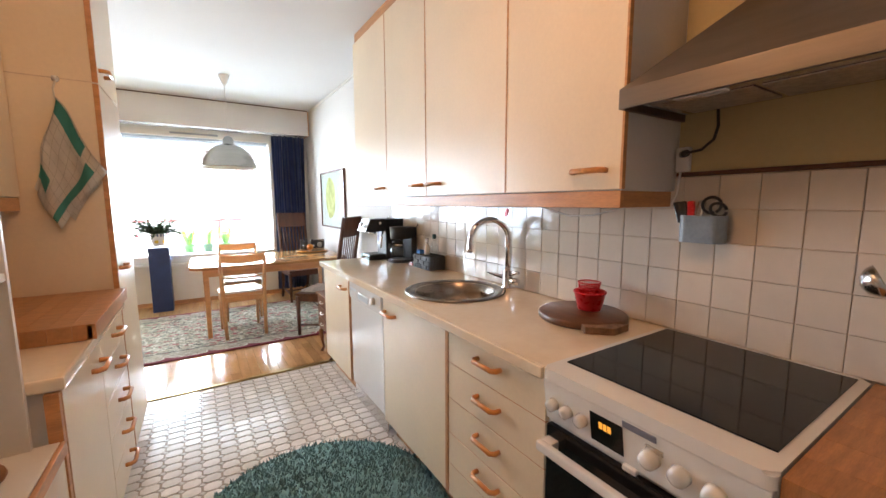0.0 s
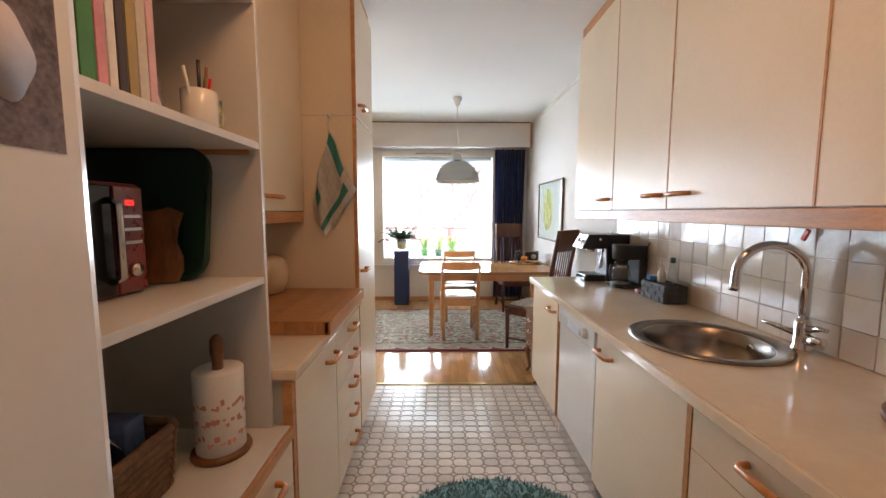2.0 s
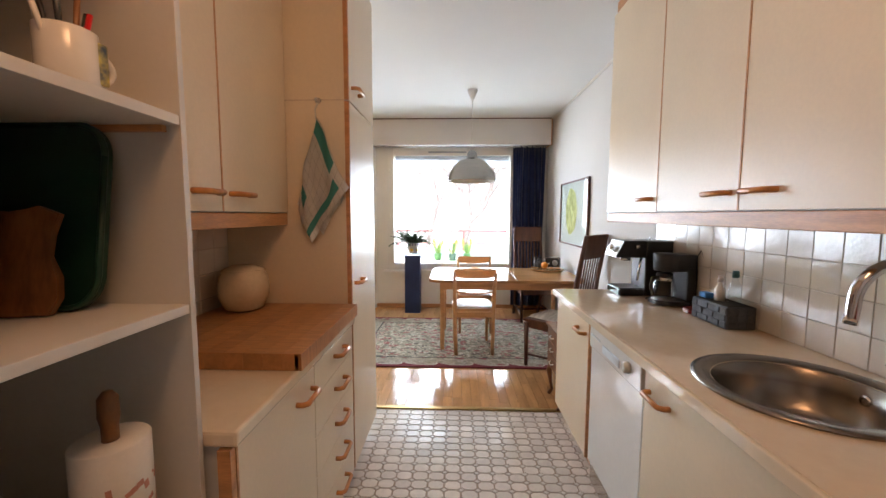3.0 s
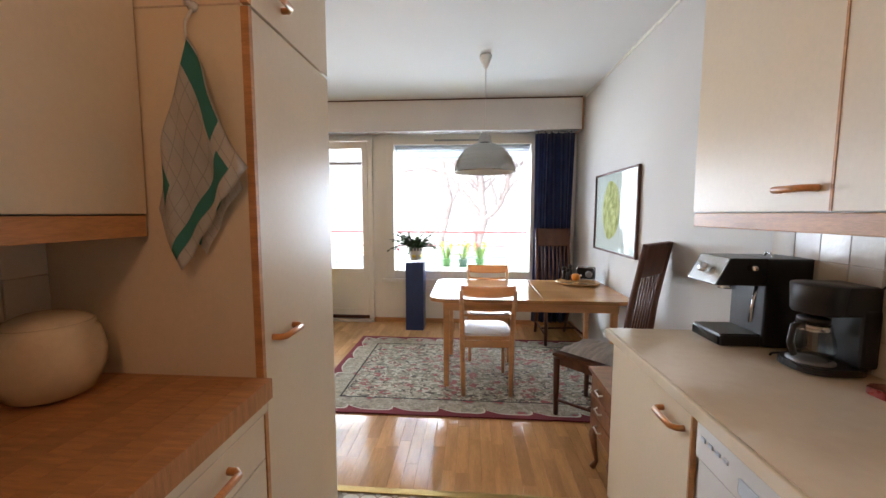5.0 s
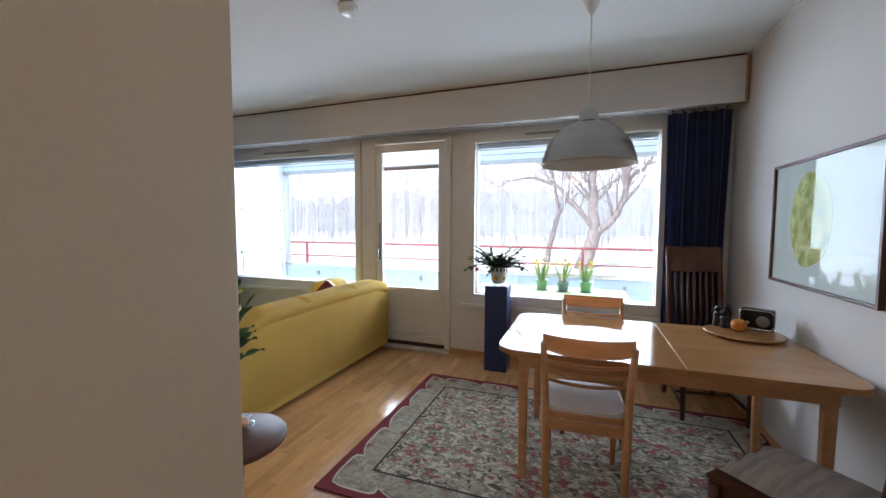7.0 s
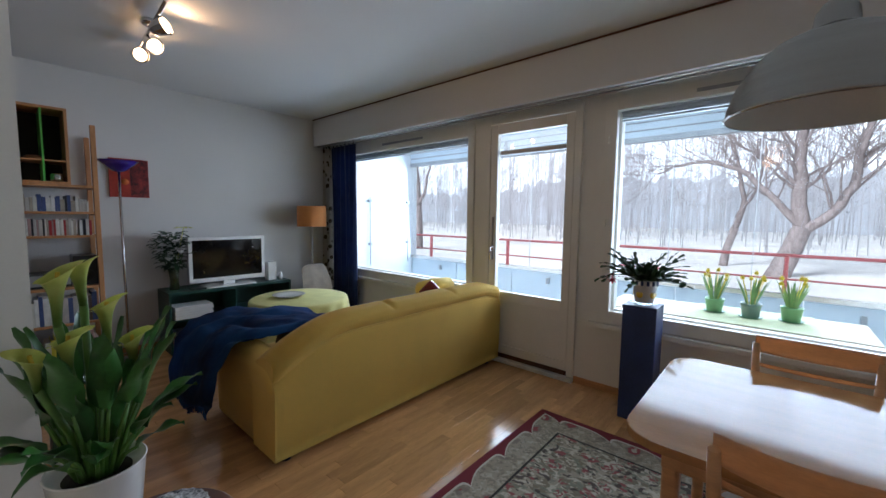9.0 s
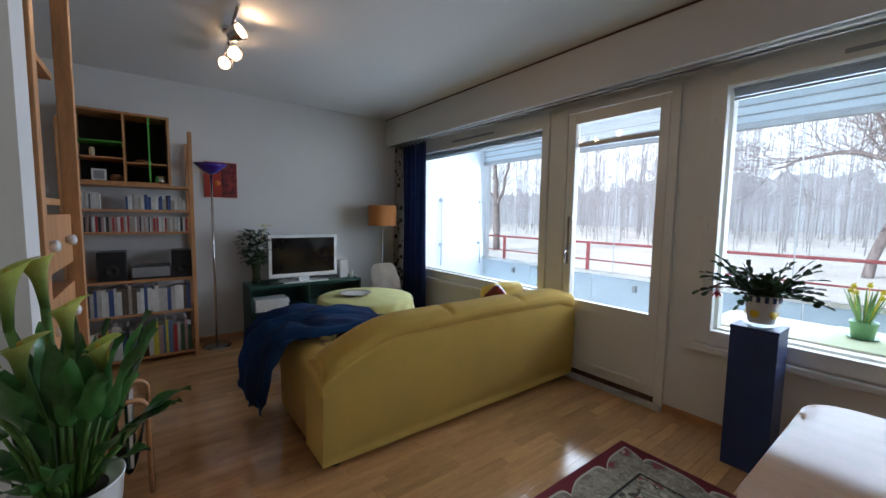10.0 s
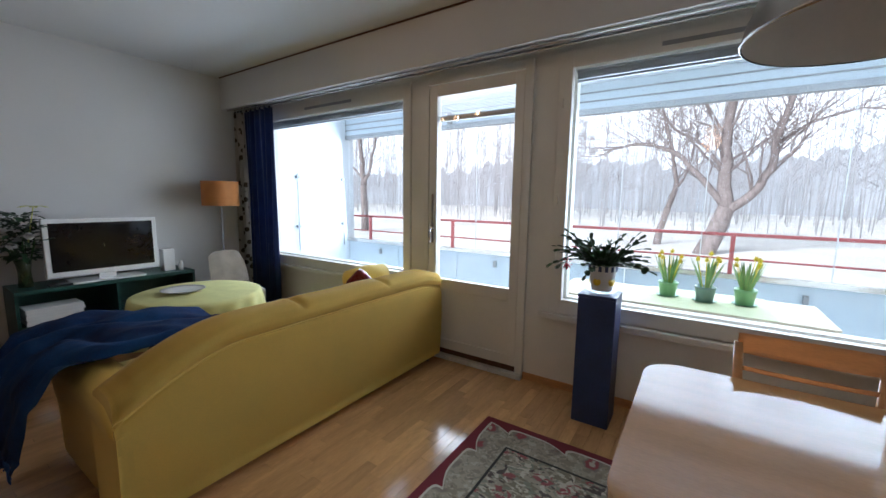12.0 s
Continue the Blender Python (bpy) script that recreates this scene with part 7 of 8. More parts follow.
# bouquet
vs = thing("bouquet", (-4.2, 4.50, 0.625), "glass vase of white roses, a yellow lily and dark leaves", "flowers")
part("vase", turned([(0.04, 0), (0.045, 0.005), (0.038, 0.12), (0.05, 0.22), (0.048, 0.222), (0.036, 0.12)], 28, (-4.2, 4.50, 0.627)), mat("green_glass", (0.09, 0.12, 0.05), 0.1, trans=0.6), vs)
rng = random.Random(77)
bm = bmesh.new()
for k in range(230):
    a = rng.uniform(0, 2 * math.pi)
    z = 0.86 + rng.uniform(0, 0.36)
    r = 0.18 * math.sin(math.pi * min(1, (z - 0.80) / 0.50)) * rng.uniform(0.2, 1)
    leafy(bm, (-4.2 + max(-0.16, r * math.cos(a)), 4.50 + r * math.sin(a), z), (math.cos(a), math.sin(a), rng.uniform(-0.3, 0.8)), rng.uniform(0.05, 0.09), 0.02, rng, 0.5, 3)
tagged(part("leaves", bm, LEAFD, vs), kind="stuff")
for k in range(7):
    a = k * 0.9
    part("stem", pipe([(-4.2, 4.5, 0.65), (-4.2 + 0.07 * math.cos(a), 4.5 + 0.09 * math.sin(a), 1.0)], 0.004, 5), LEAF, vs)
for y, z in ((4.53, 1.05), (4.43, 0.98)):
    bm = bmesh.new()
    for i in range(14):
        a = i * 2.4
        leafy(bm, (-4.08, y, z), (0.5 + 0.02 * i, 0.6 * math.cos(a), 0.6 * math.sin(a)), 0.045, 0.018, rng, 0.3, 3)
    part("rose", bm, PORC, vs, "white rose")
bm = bmesh.new()
for i in range(6):
    a = math.pi * i / 3
    leafy(bm, (-4.12, 4.58, 1.27), (math.cos(a), math.sin(a), 0.35), 0.10, 0.016, rng, 0.7, 4)
tube(bm, [(-4.12, 4.58, 1.27), (-4.17, 4.53, 0.95)], 0.004, 5)
part("lily", bm, mat("lily_yellow", (0.55, 0.55, 0.14), 0.5), vs, "pale yellow lily")

# floor lamps
fl = thing("uplighter", (-4.18, 4.10, 0), "slim steel floor uplighter with a cobalt glass bowl", "floor lamp")
part("base", turned([(0.135, 0), (0.135, 0.012), (0.10, 0.022), (0.02, 0.03)], 36, (-4.18, 4.10, 0.0)), STEEL, fl)
part("pole", pipe([(-4.18, 4.10, 0.02), (-4.18, 4.10, 1.80)], 0.011, 10), STEEL, fl)
part("bowl", turned([(0.02, 0), (0.05, 0.012), (0.11, 0.06), (0.155, 0.105), (0.15, 0.105), (0.10, 0.06)], 36, (-4.18, 4.10, 1.79)), PURPLE, fl, "cobalt blue glass bowl")
ol = thing("shade_lamp", (-4.1, 6.02, 0), "floor lamp with an orange drum shade", "floor lamp")
part("shade", turned([(0.18, 0), (0.18, 0.26)], 40, (-4.08, 6.0, 1.27), None, False), ORANGE, ol, "orange fabric drum shade")
part("pole", pipe([(-4.08, 6.0, 0.02), (-4.08, 6.0, 1.45)], 0.011, 8), GREYM, ol)
part("base", turned([(0.13, 0), (0.13, 0.015), (0.02, 0.03)], 32, (-4.08, 6.0, 0.0)), GREYM, ol)
for a in (0, 120, 240):
    part("spider", pipe([(-4.08, 6.0, 1.45), (-4.08 + 0.179 * math.cos(radians(a)), 6.0 + 0.179 * math.sin(radians(a)), 1.45)], 0.003, 5), GREYM, ol)
ac = thing("armchair", (-3.75, 5.95, 0), "beige buttoned armchair behind the round table", "armchair")
def acb(u, v):
    a = 2 * u - 1
    z = 0.34 + 0.46 * v
    x = -3.93 + 0.05 * math.sin(3.1 * v) * (1 - 0.2 * a * a) - 0.006 * abs(math.sin(9 * u)) * abs(math.sin(9 * v))
    return (x + 0.10 * (1 - v), 5.93 + 0.20 * a * (1 - 0.18 * v ** 4), z - 0.05 * abs(a) ** 5 * v)
part("backrest", sheet(24, 20, acb, -0.10), GREYF, ac)
part("seat", box(-3.90, 5.73, 0.28, -3.50, 6.13, 0.42, 0.04, None, 3), GREYF, ac)
for x in (-3.86, -3.54):
    for y in (5.77, 6.09):
        part("leg", pipe([(x, y, 0), (x, y, 0.29)], [0.014, 0.02], 8), MAHOG, ac)
bc2 = thing("wall_painting", (LX, 4.2, 1.75), "small red and dark abstract canvas", "painting")
part("canvas", box(LX + 0.002, 4.06, 1.57, LX + 0.025, 4.37, 1.945, 0.002), mat("abstract_red", (0.34, 0.03, 0.015), 0.7, var=0.3, scale=5), bc2)
part("dark_patch", box(LX + 0.026, 4.22, 1.575, LX + 0.028, 4.365, 1.94), mat("abstract_dark", (0.045, 0.012, 0.02), 0.7, var=0.9, scale=14, second=(0.16, 0.015, 0.012)), bc2)
part("sun_patch", turned([(0.03, 0), (0.03, 0.001)], 20, m=pose(LX + 0.0285, 4.18, 1.72, 0, 90)), mat("abstract_orange", (0.55, 0.12, 0.02), 0.7), bc2)

# leaning bookcase
bs_ = thing("bookcase", (-4.2, 3.47, 0), "open pine ladder bookcase full of books and discs", "bookcase")
for y in (3.00, 3.895):
    part("upright", box(-4.05, y, 0.0, -4.005, y + 0.035, 2.16, 0.004, None), PINE, bs_)
    part("rear_upright", box(LX + 0.02, y, 0.0, LX + 0.06, y + 0.035, 2.10, 0.004), PINE, bs_)
    for z in (0.05, 0.45, 0.76, 1.21, 1.41, 1.64):
        part("rung", box(LX + 0.06, y + 0.006, z - 0.02, -4.05, y + 0.03, z + 0.01), PINE, bs_)
shelves = (0.06, 0.47, 0.78, 1.22, 1.42, 1.645)
for z in shelves:
    part("shelf", box(LX + 0.06, 3.036, z - 0.02, -4.012, 3.894, z, 0.002), PINE, bs_)
rng = random.Random(15)
COLS = [(0.60, 0.58, 0.52), (0.05, 0.08, 0.20), (0.10, 0.07, 0.05), (0.34, 0.30, 0.24), (0.02, 0.02, 0.025), (0.45, 0.42, 0.38), (0.10, 0.16, 0.26), (0.58, 0.50, 0.05), (0.36, 0.03, 0.03), (0.05, 0.10, 0.05), (0.35, 0.22, 0.20), (0.66, 0.64, 0.60)]
COVERS = [mat("spine", c, 0.5, var=0.15, scale=14, fine=90) for c in COLS]
def fill(z, hmin, hmax, tmin, tmax, y0, y1, dep, group, name, label, cover_pick=None):
    y = y0
    while y < y1:
        th, hh = rng.uniform(tmin, tmax), rng.uniform(hmin, hmax)
        if rng.random() < 0.06:
            y += th
        cov = rng.choice(cover_pick or COVERS)
        d = dep * rng.uniform(0.85, 1)
        b = thing(name, (-4.05, y, z), label, name, group)
        part("cover", box(-4.03 - d, y, z + 0.001, -4.03, y + th - 0.001, z + hh, 0.0012), cov, b)
        if name == "book":
            part("page_block", box(-4.028 - d + 0.004, y + 0.002, z + 0.004, -4.036, y + th - 0.003, z + hh + 0.0006), PAPER, b)
        y += th
fill(0.06, 0.24, 0.33, 0.018, 0.042, 3.05, 3.86, 0.21, "books on the lowest shelf", "book", "large bound book on the bookcase")
fill(0.47, 0.20, 0.27, 0.016, 0.036, 3.05, 3.86, 0.18, "books on the upper book shelf", "book", "bound book on the bookcase", [COVERS[i] for i in (0, 1, 2, 3, 5, 5, 11, 0)])
fill(1.22, 0.125, 0.142, 0.010, 0.022, 3.06, 3.86, 0.13, "discs on the shelf", "disc_case", "plastic disc case on the bookcase", [COVERS[i] for i in (0, 3, 5, 10, 4, 8, 11)])
fill(1.42, 0.12, 0.145, 0.010, 0.022, 3.05, 3.24, 0.13, "discs on the shelf", "disc_case", "plastic disc case on the bookcase", [COVERS[i] for i in (0, 5, 11)])
fill(1.42, 0.09, 0.14, 0.012, 0.03, 3.42, 3.85, 0.13, "discs on the shelf", "disc_case", "plastic disc case on the bookcase", [COVERS[i] for i in (0, 3, 5, 1, 11, 4)])
for y, w in ((3.20, 0.20), (3.74, 0.16)):
    sp_ = thing("hifi_speaker", (-4.15, y, 0.78), "black shelf loudspeaker beside the stereo", "speaker", "hifi speakers")
    part("case", box(-4.30, y, 0.781, -4.06, y + w, 1.04, 0.006), BLACK, sp_)
    part("cone", turned([(0.055, 0), (0.05, 0.006), (0.02, -0.004)], 24, m=pose(-4.058, y + w / 2, 0.87, 0, 90)), DARK, sp_)
hf = thing("hifi_unit", (-4.15, 3.55, 0.78), "dark stereo unit between the speakers", "stereo")
part("case", box(-4.30, 3.43, 0.781, -4.07, 3.73, 0.90, 0.004), BLACK, hf)
part("face", box(-4.07, 3.44, 0.80, -4.066, 3.72, 0.89), GREYM, hf)
bxs = thing("cube_shelf", (-4.15, 3.4, 1.645), "pine cube shelf with a dark back on top of the bookcase", "shelf")
z0, z1, y0, y1 = 1.647, 2.27, 3.09, 3.76
for a in ((y0, y1, z0, z0 + 0.02), (y0, y1, z1 - 0.02, z1)):
    part("board", box(LX + 0.06, a[0], a[2], -4.04, a[1], a[3], 0.002), PINE, bxs)
for a in ((y0, y0 + 0.02), (y1 - 0.02, y1), (3.42, 3.435)):
    part("side", box(LX + 0.06, a[0], z0 + 0.021, -4.042, a[1], z1 - 0.021, 0.001), PINE, bxs)
part("back", box(LX + 0.06, y0 + 0.02, z0 + 0.02, LX + 0.066, y1 - 0.02, z1 - 0.02), DARK, bxs)
for a in ((y0 + 0.021, 3.419, 1.86), (3.436, y1 - 0.021, 1.83)):
    part("divider", box(LX + 0.067, a[0], a[2], -4.045, a[1], a[2] + 0.012), PINE, bxs)
LIME = mat("lime_edge", (0.10, 0.42, 0.06), 0.5)
part("divider", box(LX + 0.067, 3.60, z0 + 0.021, -4.043, 3.612, z1 - 0.021), LIME, bxs, "lime green divider")
part("divider", box(LX + 0.067, y0 + 0.021, 2.00, -4.044, 3.419, 2.008), LIME, bxs, "lime green divider")
for y, z, w, h, mt, lb, nm in ((3.20, 1.668, 0.10, 0.10, PORC, "small white table clock in the cube shelf", "clock"), (3.32, 1.668, 0.09, 0.06, OLIVE, "small brown wooden bowl in the shelf", "bowl"),
                              (3.64, 1.668, 0.09, 0.07, STEEL, "small steel tin in the cube shelf", "tin"), (3.50, 1.843, 0.12, 0.03, OLIVE, "flat wooden dish in the cube shelf", "dish"), (3.19, 1.873, 0.04, 0.08, CERAM, "tiny ceramic vase in the shelf", "vase")):
    t_ = thing(nm, (-4.1, y, z), lb, nm)
    part("body", turned([(w * 0.4, 0), (w * 0.5, h * 0.2), (w * 0.48, h * 0.8), (w * 0.3, h)], 24, (-4.12, y + w / 2, z)) if nm != "clock" else box(-4.12, y, z, -4.09, y + w, z + h, 0.004), mt, t_)
    if nm == "clock":
        part("dial", box(-4.0895, y + 0.015, z + 0.015, -4.088, y + w - 0.015, z + h - 0.015), GREYM, t_)

# ceiling spotlights
sl = thing("spotlight_bar", (-2.9, 4.1, CZ), "ceiling bar with three lit adjustable spotlights", "lamp")
part("bar", pipe([(-2.35, 4.07, CZ - 0.03), (-3.35, 4.12, CZ - 0.05)], 0.012, 8), CHROME, sl)
part("mount", turned([(0.05, -0.03), (0.05, -0.001)], 24, (-2.80, 4.09, CZ)), CHROME, sl)
BULB = mat("spot_bulb", (0.9, 0.8, 0.7), 0.3, emit=(1.0, 0.62, 0.32, 9))
for x, y, ty, tz, dx in ((-2.60, 4.10, 0.5, 0.25, 0.6), (-2.95, 4.13, 0.3, -0.7, 0.9), (-3.25, 4.11, 0.2, -0.25, 1.0)):
    m_ = look((x, y, CZ - 0.10), (x + dx, y + ty, CZ - 0.10 + tz))
    hd_ = part("head", turned([(0.03, 0.06), (0.042, 0.04), (0.05, 0.0), (0.055, -0.035)], 24, (0, 0, 0), m_, False), CHROME, sl)
    part("bulb", turned([(0.046, -0.02), (0.03, -0.034), (0.005, -0.038)], 20, (0, 0, 0), m_), BULB, hd_)
    part("stem", pipe([(x, y, CZ - 0.04), (x, y, CZ - 0.09)], 0.007, 6), CHROME, hd_)
    sp = new("spot_bulb_light", bpy.data.lights.new("spot_bulb_light", "SPOT"))
    sp.data.energy, sp.data.color, sp.data.spot_size, sp.data.spot_blend, sp.data.shadow_soft_size = 4.8, (1.0, 0.58, 0.27), radians(120), 0.6, 0.03
    sp.matrix_world = m_ @ pose(0, 0, -0.06)

# pine cupboard behind the partition, drawers seen edge-on
pcup = thing("pine_shelf", (-1.2, 3.2, 0), "tall pine shelf with drawers and white knobs", "shelf")
for x in (-0.90, -1.52):
    part("front_post", box(x - 0.045, 3.34, 0.0, x, 3.385, 2.45, 0.003), PINE, pcup)
    part("rear_post", box(x - 0.045, 3.02, 0.0, x, 3.065, 2.45, 0.003), PINE, pcup)
for z in (0.12, 0.55, 0.95, 1.42, 1.85, 2.25):
    part("shelf", box(-1.515, 3.03, z, -0.95, 3.335, z + 0.022, 0.002), PINE, pcup)
for z in (1.22, 0.98):
    d = part("drawer", box(-1.51, 3.05, z, -0.955, 3.36, z + 0.17, 0.004), PINE, pcup)
    for x in (-1.38, -1.08):
        part("knob", turned([(0.010, 0), (0.016, 0.012), (0.018, 0.022), (0.008, 0.028)], 16, m=pose(x, 3.36, z + 0.085, -90)), PORC, d)

# calla lily on a small round table
TXc, TYc, TZ = -0.50, 3.53, 0.71
lt = thing("side_table", (TXc, TYc, 0), "small round dark wooden side table", "table")
part("tabletop", turned([(0.16, 0), (0.17, 0.006), (0.17, 0.016), (0.162, 0.022)], 48, (TXc, TYc, TZ - 0.024)), MAHOG, lt)
part("column", turned([(0.03, 0), (0.02, 0.1), (0.03, 0.35), (0.04, 0.622)], 24, (TXc, TYc, 0.064)), MAHOG, lt)
for a in (30, 150, 270):
    part("foot", pipe([(TXc, TYc, 0.10), (TXc + 0.09 * math.cos(radians(a)), TYc + 0.09 * math.sin(radians(a)), 0.08), (TXc + 0.15 * math.cos(radians(a)), TYc + 0.15 * math.sin(radians(a)), 0.0)], [0.022, 0.02, 0.014], 8), MAHOG, lt)
dy = thing("doily", (-0.56, 3.58, TZ), "blue and white crocheted doily on the side table", "doily")
part("lace", turned([(0.01, 0), (0.068, 0.001), (0.078, 0.002)], 60, (-0.56, 3.58, TZ + 0.0005), None, False, lambda a, z: 1 + 0.03 * math.sin(20 * a)), mat("blue_lace", (0.05, 0.09, 0.16), 0.95, var=0.9, scale=60, fine=160, second=(0.5, 0.52, 0.55)), dy)
ch2 = thing("candle_plate", (-0.515, 3.57, TZ), "small steel plate with a copper candle dish", "plate")
part("plate", turned([(0.035, 0), (0.048, 0.004), (0.052, 0.008), (0.046, 0.006)], 36, (-0.515, 3.570, TZ + 0.0035)), STEEL, ch2)
part("candle_dish", turned([(0.03, 0), (0.034, 0.006), (0.034, 0.014), (0.03, 0.015)], 28, (-0.515, 3.570, TZ + 0.0105)), BLOCK, ch2)
px_, py_, pzb = -0.515, 3.452, TZ
ca = thing("calla_lily", (px_, py_, pzb), "yellow calla lily with broad green leaves in a white pot", "plant")
part("pot", turned([(0.056, 0), (0.058, 0.003), (0.078, 0.203), (0.080, 0.206), (0.077, 0.208), (0.072, 0.187)], 44, (px_, py_, pzb)), PORC, ca)
part("soil", turned([(0.072, 0), (0.02, 0.006)], 28, (px_, py_, pzb + 0.185)), DARK, ca)
PZ = pzb + 0.187
rng = random.Random(5)


def calla_leaf(a, el, stalk, length, width, curl):
    """A broad arrow-shaped blade with wavy edges on an upright stalk."""
    p0 = Vector((px_ + 0.03 * math.cos(a), py_ + 0.03 * math.sin(a), PZ))
    d = Vector((math.cos(a), math.sin(a), el)).normalized()
    bm = bmesh.new()
    bend = Vector((0, 0, 0.012))
    st = p0 + d * stalk
    tube(bm, [p0, p0.lerp(st, 0.5) + bend, st], [0.005, 0.004, 0.003], 6)
    part("leaf_stalk", bm, STALK, ca)
    bm = bmesh.new()
    side = d.cross(Vector((0, 0, 1))).normalized()
    rows, q, ph = [], st.copy(), rng.uniform(0, 6)
    for i in range(11):
        t = i / 10
        w = width * (1.6 * t ** 0.45 * (1 - t) ** 0.75 + 0.02) * (1 if i < 10 else 0.0)
        nrm = side.cross(d).normalized()
        wave = 0.006 * math.sin(9 * t + ph)
        rows.append([bm.verts.new(q + side * w * s + nrm * (abs(s) ** 1.5 * w * 0.35 + wave * s)) for s in (-1, -0.5, 0, 0.5, 1)])
        d = (d + Vector((0, 0, -1)) * curl / 10).normalized()
        q = q + d * length / 10
    for r0, r1 in zip(rows, rows[1:]):
        for k in range(4):
            bm.faces.new((r0[k], r0[k + 1], r1[k + 1], r1[k])).smooth = True
    part("leaf", bm, LEAF, ca)


for k in range(26):
    calla_leaf(2.4 * k + rng.uniform(-0.3, 0.3), rng.uniform(2.4, 6.0), rng.uniform(0.08, 0.17), rng.uniform(0.11, 0.17), rng.uniform(0.018, 0.030), rng.uniform(0.1, 0.8))
for k in range(20):
    calla_leaf(2.4 * k + 1.1 + rng.uniform(-0.3, 0.3), rng.uniform(1.1, 1.9), rng.uniform(0.05, 0.10), rng.uniform(0.10, 0.13), rng.uniform(0.020, 0.028), rng.uniform(0.7, 1.6))


def spathe(x, y, z, h, w, turn, lean):
    """One funnel flower: rolled at the foot, open to a recurved point at the rim."""
    m = pose(x, y, z, lean, 0, turn)

    def fn(u, v):
        a = math.pi * (0.06 + 1.88 * u) + math.pi
        face = 0.5 + 0.5 * math.cos(a)
        r = 0.006 + w * (0.25 * v + 0.75 * v ** 3.2)
        lift = h * v * (1 - 0.30 * (1 - face) * v ** 2) - 0.25 * w * v ** 9
        tip = 0.9 * w * face ** 5 * v ** 5
        r2 = r * (1 + 0.10 * math.sin(3 * a + turn) * v ** 3)
        return m @ Vector((r2 * math.cos(a) + tip, r2 * math.sin(a), lift - h + 0.55 * tip * (1 - v ** 6 * 0.9)))
    fl = part("flower", sheet(28, 14, fn, 0.0012), CALLA, ca)
    part("spadix", pipe([m @ Vector((0, 0, -0.55 * h)), m @ Vector((0.003, 0, -0.18 * h))], 0.0035, 6), mat("spadix", (0.62, 0.45, 0.04), 0.6), fl)
    foot = m @ Vector((0, 0, -h + 0.004))
    bm = bmesh.new()
    tube(bm, [(px_ + 0.3 * (x - px_), py_ + 0.3 * (y - py_), PZ), ((px_ + foot.x) / 2, (py_ + foot.y) / 2, (PZ + foot.z) / 2), foot], [0.007, 0.006, 0.0065], 8)
    part("stem", bm, STALK, ca)


spathe(-0.45, 3.408, 1.335, 0.120, 0.019, 100, 4)
spathe(-0.47, 3.437, 1.340, 0.10, 0.015, 60, 8)
spathe(-0.45, 3.469, 1.268, 0.095, 0.016, 75, 8)
spathe(-0.45, 3.415, 1.215, 0.09, 0.019, 80, 5)
spathe(-0.45, 3.372, 1.190, 0.085, 0.017, 250, -10)
spathe(-0.45, 3.503, 1.195, 0.095, 0.016, 70, 18)

# bentwood magazine rack near the partition
bw_ = thing("magazine_rack", (-2.05, 3.46, 0), "bentwood magazine rack with a dark cloth sling", "magazine rack")
for x in (-1.92, -2.20):
    part("arch", pipe([(x, 3.37, 0.0), (x, 3.375, 0.42)] + arc((x, 3.425, 0.44), 0.05, 180, 90, 6, (0, 1, 0), (0, 0, 1)) + [(x, 3.46, 0.49)] + arc((x, 3.49, 0.44), 0.05, 90, 0, 6, (0, 1, 0), (0, 0, 1)) + [(x, 3.545, 0.0)], 0.016, 8, 0.7), BIRCH, bw_)
part("sling", sheet(8, 16, lambda u, v: (-1.93 - 0.26 * u, 3.385 + 0.15 * v, 0.12 + 0.30 * (2 * v - 1) ** 2), 0.006), BLACK, bw_)
mg2 = thing("magazine", (-2.05, 3.5, 0.2), "green magazine with white pages in the rack", "magazine")
part("cover", box(-2.19, 3.452, 0.14, -1.94, 3.464, 0.46, 0.002), GREENT, mg2)
part("page_block", box(-2.188, 3.465, 0.142, -1.938, 3.478, 0.455), PAPER, mg2)

# ---- tiles and floorboards ----
wt_ = thing("tiled_splashback", (WX, 1.5, 0.9), "glazed off-white square wall tiles with brown grout", "wall", kind="structure")
part("grout_bed", box(WX - 0.006, -0.40, 0.9005, WX - 0.0005, 3.395, 1.459), GROUT, wt_)
TP = 0.111
bm = box(-0.005, -TP / 2 + 0.0009, -TP / 2 + 0.0009, 0.004, TP / 2 - 0.0009, TP / 2 - 0.0009, 0.0016, None, 1)
tile_me = mesh_of("tile", bm, TILE)
rng = random.Random(2)
for j in range(5):
    for i in range(34):
        y = 3.395 - TP * (i + 0.5)
        if y < -0.36:
            continue
        ob = new("tile", tile_me)
        ob.parent = wt_
        ob.matrix_basis = pose(-0.0075, y - 1.5, TP * (j + 0.5) + 0.002, 0, rng.uniform(-0.7, 0.7), rng.uniform(-0.7, 0.7))
lt_ = thing("tiled_alcove", (KX, 2.2, 0.9), "glazed tiles behind the alcove worktop", "wall", kind="structure")
part("grout_bed", box(KX + 0.0005, 1.66, 0.9005, KX + 0.006, 2.678, 1.372), GROUT, lt_)
for j in range(4):
    for i in range(9):
        ob = new("tile", tile_me)
        ob.parent = lt_
        ob.matrix_basis = pose(0.0085, 2.678 - TP * (i + 0.5) - 2.2, TP * (j + 0.5) + 0.002, 0, rng.uniform(-0.7, 0.7), 180 + rng.uniform(-0.7, 0.7))

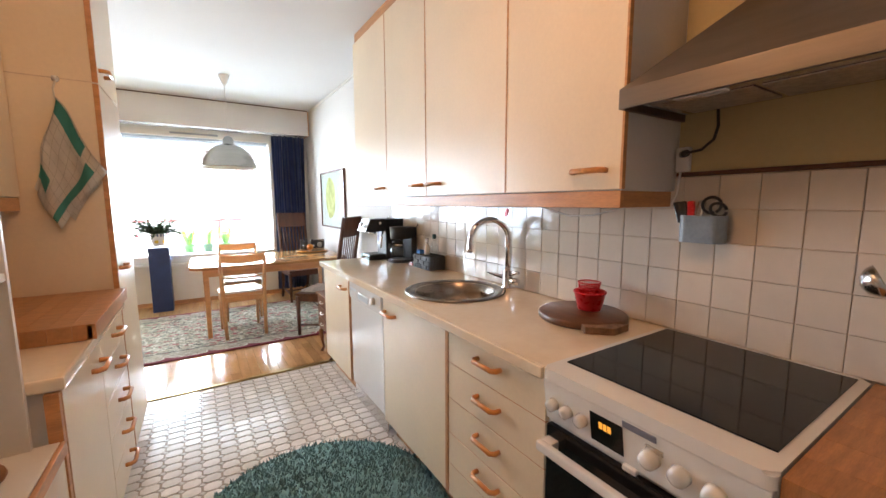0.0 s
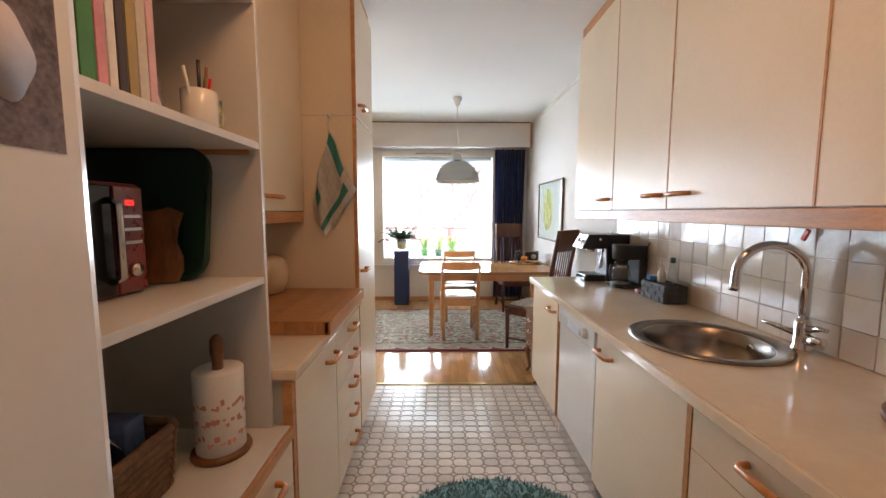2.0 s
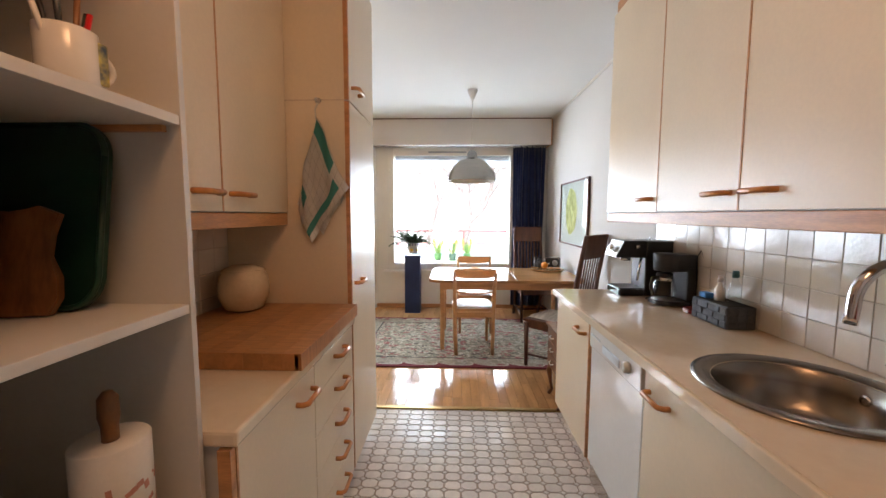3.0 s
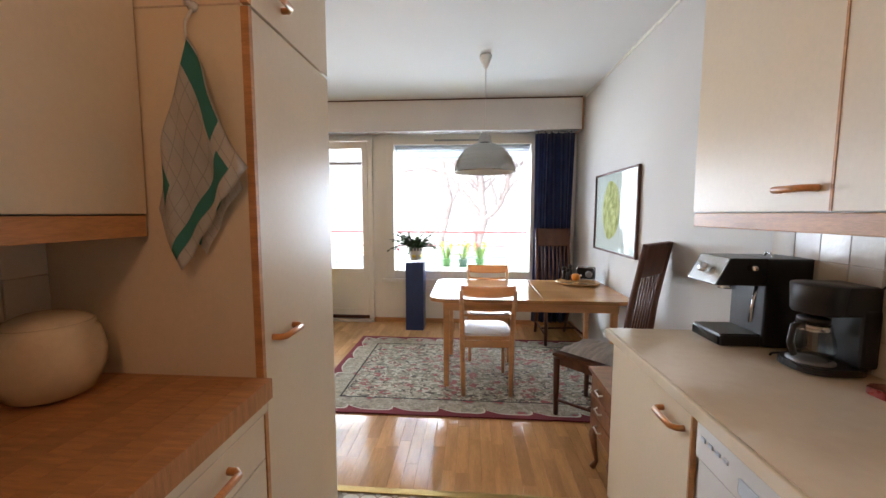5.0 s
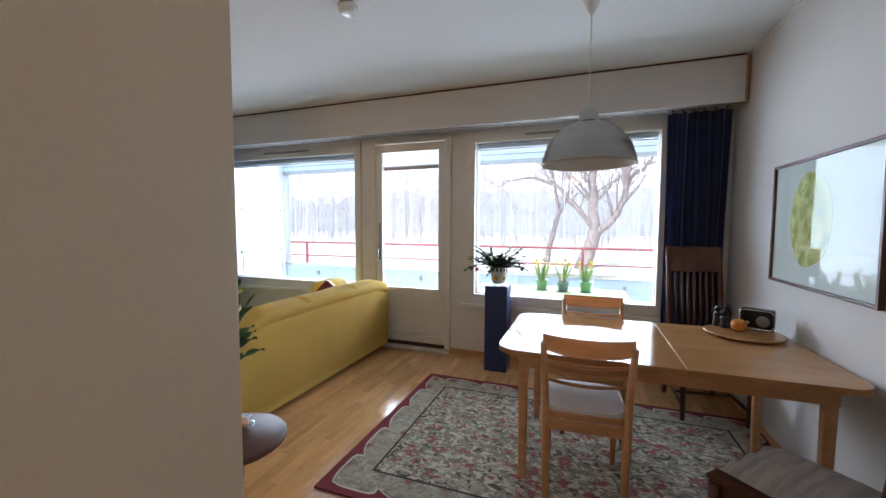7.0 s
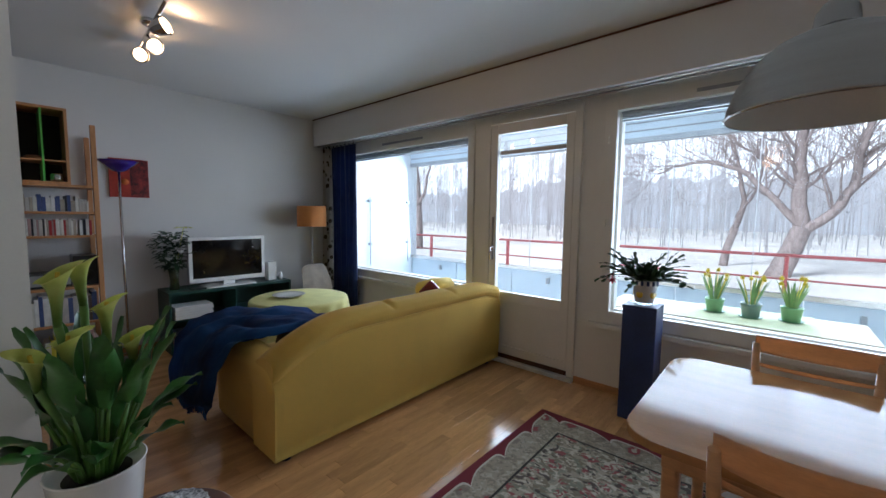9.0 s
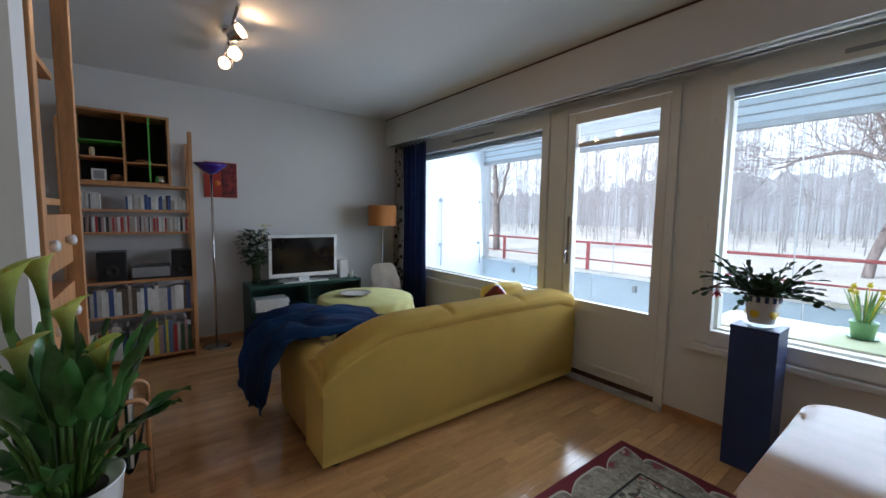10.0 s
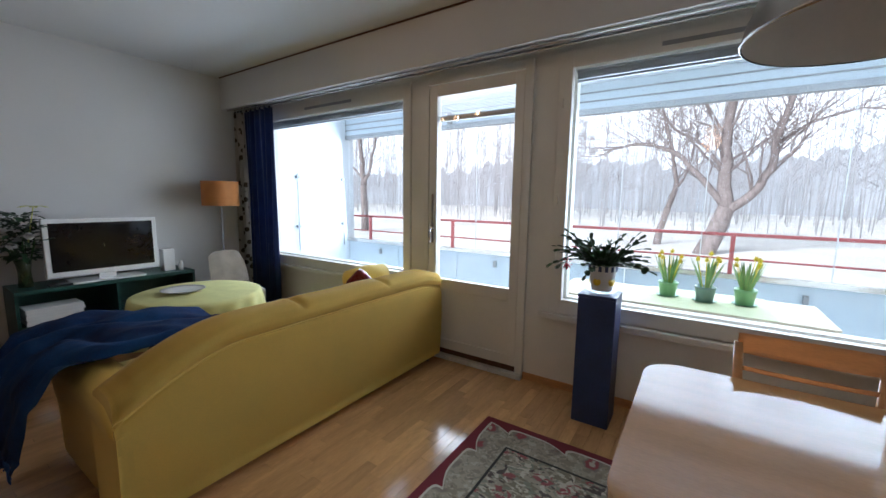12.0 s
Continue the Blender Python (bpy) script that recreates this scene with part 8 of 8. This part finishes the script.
kf = thing("floor_tiles", (0.5, 2.5, 0), "glazed beige octagon mosaic floor tiles with small white dots", "floor", kind="structure")
PX, PY = 0.086, 0.0665
oct_ = [(s * (0.0405 - (0.018 if q else 0)), t * (0.031 - (0 if q else 0.0145))) for s, t, q in ((1, 1, 1), (1, 1, 0), (1, -1, 0), (1, -1, 1), (-1, -1, 1), (-1, -1, 0), (-1, 1, 0), (-1, 1, 1))]
oct_ = [oct_[i] for i in (1, 0, 7, 6, 5, 4, 3, 2)]
tile_o = mesh_of("tile", slab(oct_, -0.012, 0.0, None, 0.003), FTILE)
made = 0
rng = random.Random(6)
verts, faces = [], []
for j in range(60):
    for i in range(16):
        x, y = -0.16 + PX * (i + 0.5), TY - 0.025 - PY * (j + 0.5)
        if made < 300 and -0.12 < x < 1.12:
            ob = new("tile", tile_o)
            ob.parent = kf
            ob.matrix_basis = pose(x - 0.5, y - 2.5, 0.0, rng.uniform(-0.5, 0.5), rng.uniform(-0.5, 0.5))
            made += 1
        else:
            k = len(verts)
            verts += [(x + a, y + b, 0.0) for a, b in oct_] + [(x + a * 1.03, y + b * 1.03, -0.012) for a, b in oct_]
            faces.append(tuple(range(k, k + 8)))
            faces += [(k + q, k + 8 + q, k + 8 + (q + 1) % 8, k + (q + 1) % 8) for q in range(8)]
me = bpy.data.meshes.new("tiles_rest")
me.from_pydata(verts, [], faces)
me.materials.append(FTILE)
ob = new("tiles_rest", me)
ob.parent = kf
ob.matrix_basis = pose(-0.5, -2.5, 0)
tagged(ob, kind="stuff")
verts, faces = [], []
for j in range(61):
    for i in range(17):
        x, y, k = -0.16 + PX * i, TY - 0.025 - PY * j, len(verts)
        verts += [(x + a, y + b, 0.0) for a, b in ((0.0145, 0), (0, 0.0118), (-0.0145, 0), (0, -0.0118))] + [(x + a, y + b, -0.012) for a, b in ((0.0155, 0), (0, 0.0128), (-0.0155, 0), (0, -0.0128))]
        faces += [(k, k + 1, k + 2, k + 3)] + [(k + q, k + 4 + q, k + 4 + (q + 1) % 4, k + (q + 1) % 4) for q in range(4)]
me = bpy.data.meshes.new("dots")
me.from_pydata(verts, [], faces)
me.materials.append(PORC)
ob = new("dots", me)
ob.parent = kf
ob.matrix_basis = pose(-0.5, -2.5, 0)
tagged(ob, kind="stuff")

pf_ = thing("parquet_floor", (0, 5, 0), "honey-coloured beech strip parquet", "floor", kind="structure")
BW, BL = 0.0705, 0.46
strip_me = mesh_of("plank", box(-BW / 2 + 0.0003, -BL / 2 + 0.0003, -0.013, BW / 2 - 0.0003, BL / 2 - 0.0003, 0.0, 0.0007, None, 1), PARQ)
verts, faces, made = [], [], 0
rng = random.Random(11)
for i in range(87):
    x = WX - BW * (i + 0.5)
    y = TY + 0.01 - (rng.random()) * BL if x > -0.85 else 1.82 - rng.random() * BL
    low = TY + 0.012 if x > -0.85 else 1.805
    while y < YW:
        a, b = max(y, low), min(y + BL, YW - 0.002)
        if b - a > 0.02:
            if b - a > BL - 0.001 and made < 300 and x > -2.2:
                ob = new("plank", strip_me)
                ob.parent = pf_
                ob.matrix_basis = pose(x, (a + b) / 2 - 5, 0)
                made += 1
            else:
                k = len(verts)
                c, d = x - BW / 2 + 0.0004, x + BW / 2 - 0.0004
                verts += [(c, a + 0.0004, 0), (d, a + 0.0004, 0), (d, b - 0.0004, 0), (c, b - 0.0004, 0), (c, a + 0.0004, -0.013), (d, a + 0.0004, -0.013), (d, b - 0.0004, -0.013), (c, b - 0.0004, -0.013)]
                faces += [(k, k + 1, k + 2, k + 3), (k, k + 4, k + 5, k + 1), (k + 1, k + 5, k + 6, k + 2), (k + 2, k + 6, k + 7, k + 3), (k + 3, k + 7, k + 4, k)]
        y += BL
me = bpy.data.meshes.new("planks_rest")
me.from_pydata(verts, [], faces)
me.materials.append(PARQ)
ob = new("planks_rest", me)
ob.parent = pf_
ob.matrix_basis = pose(0, -5, 0)
tagged(ob, kind="stuff")
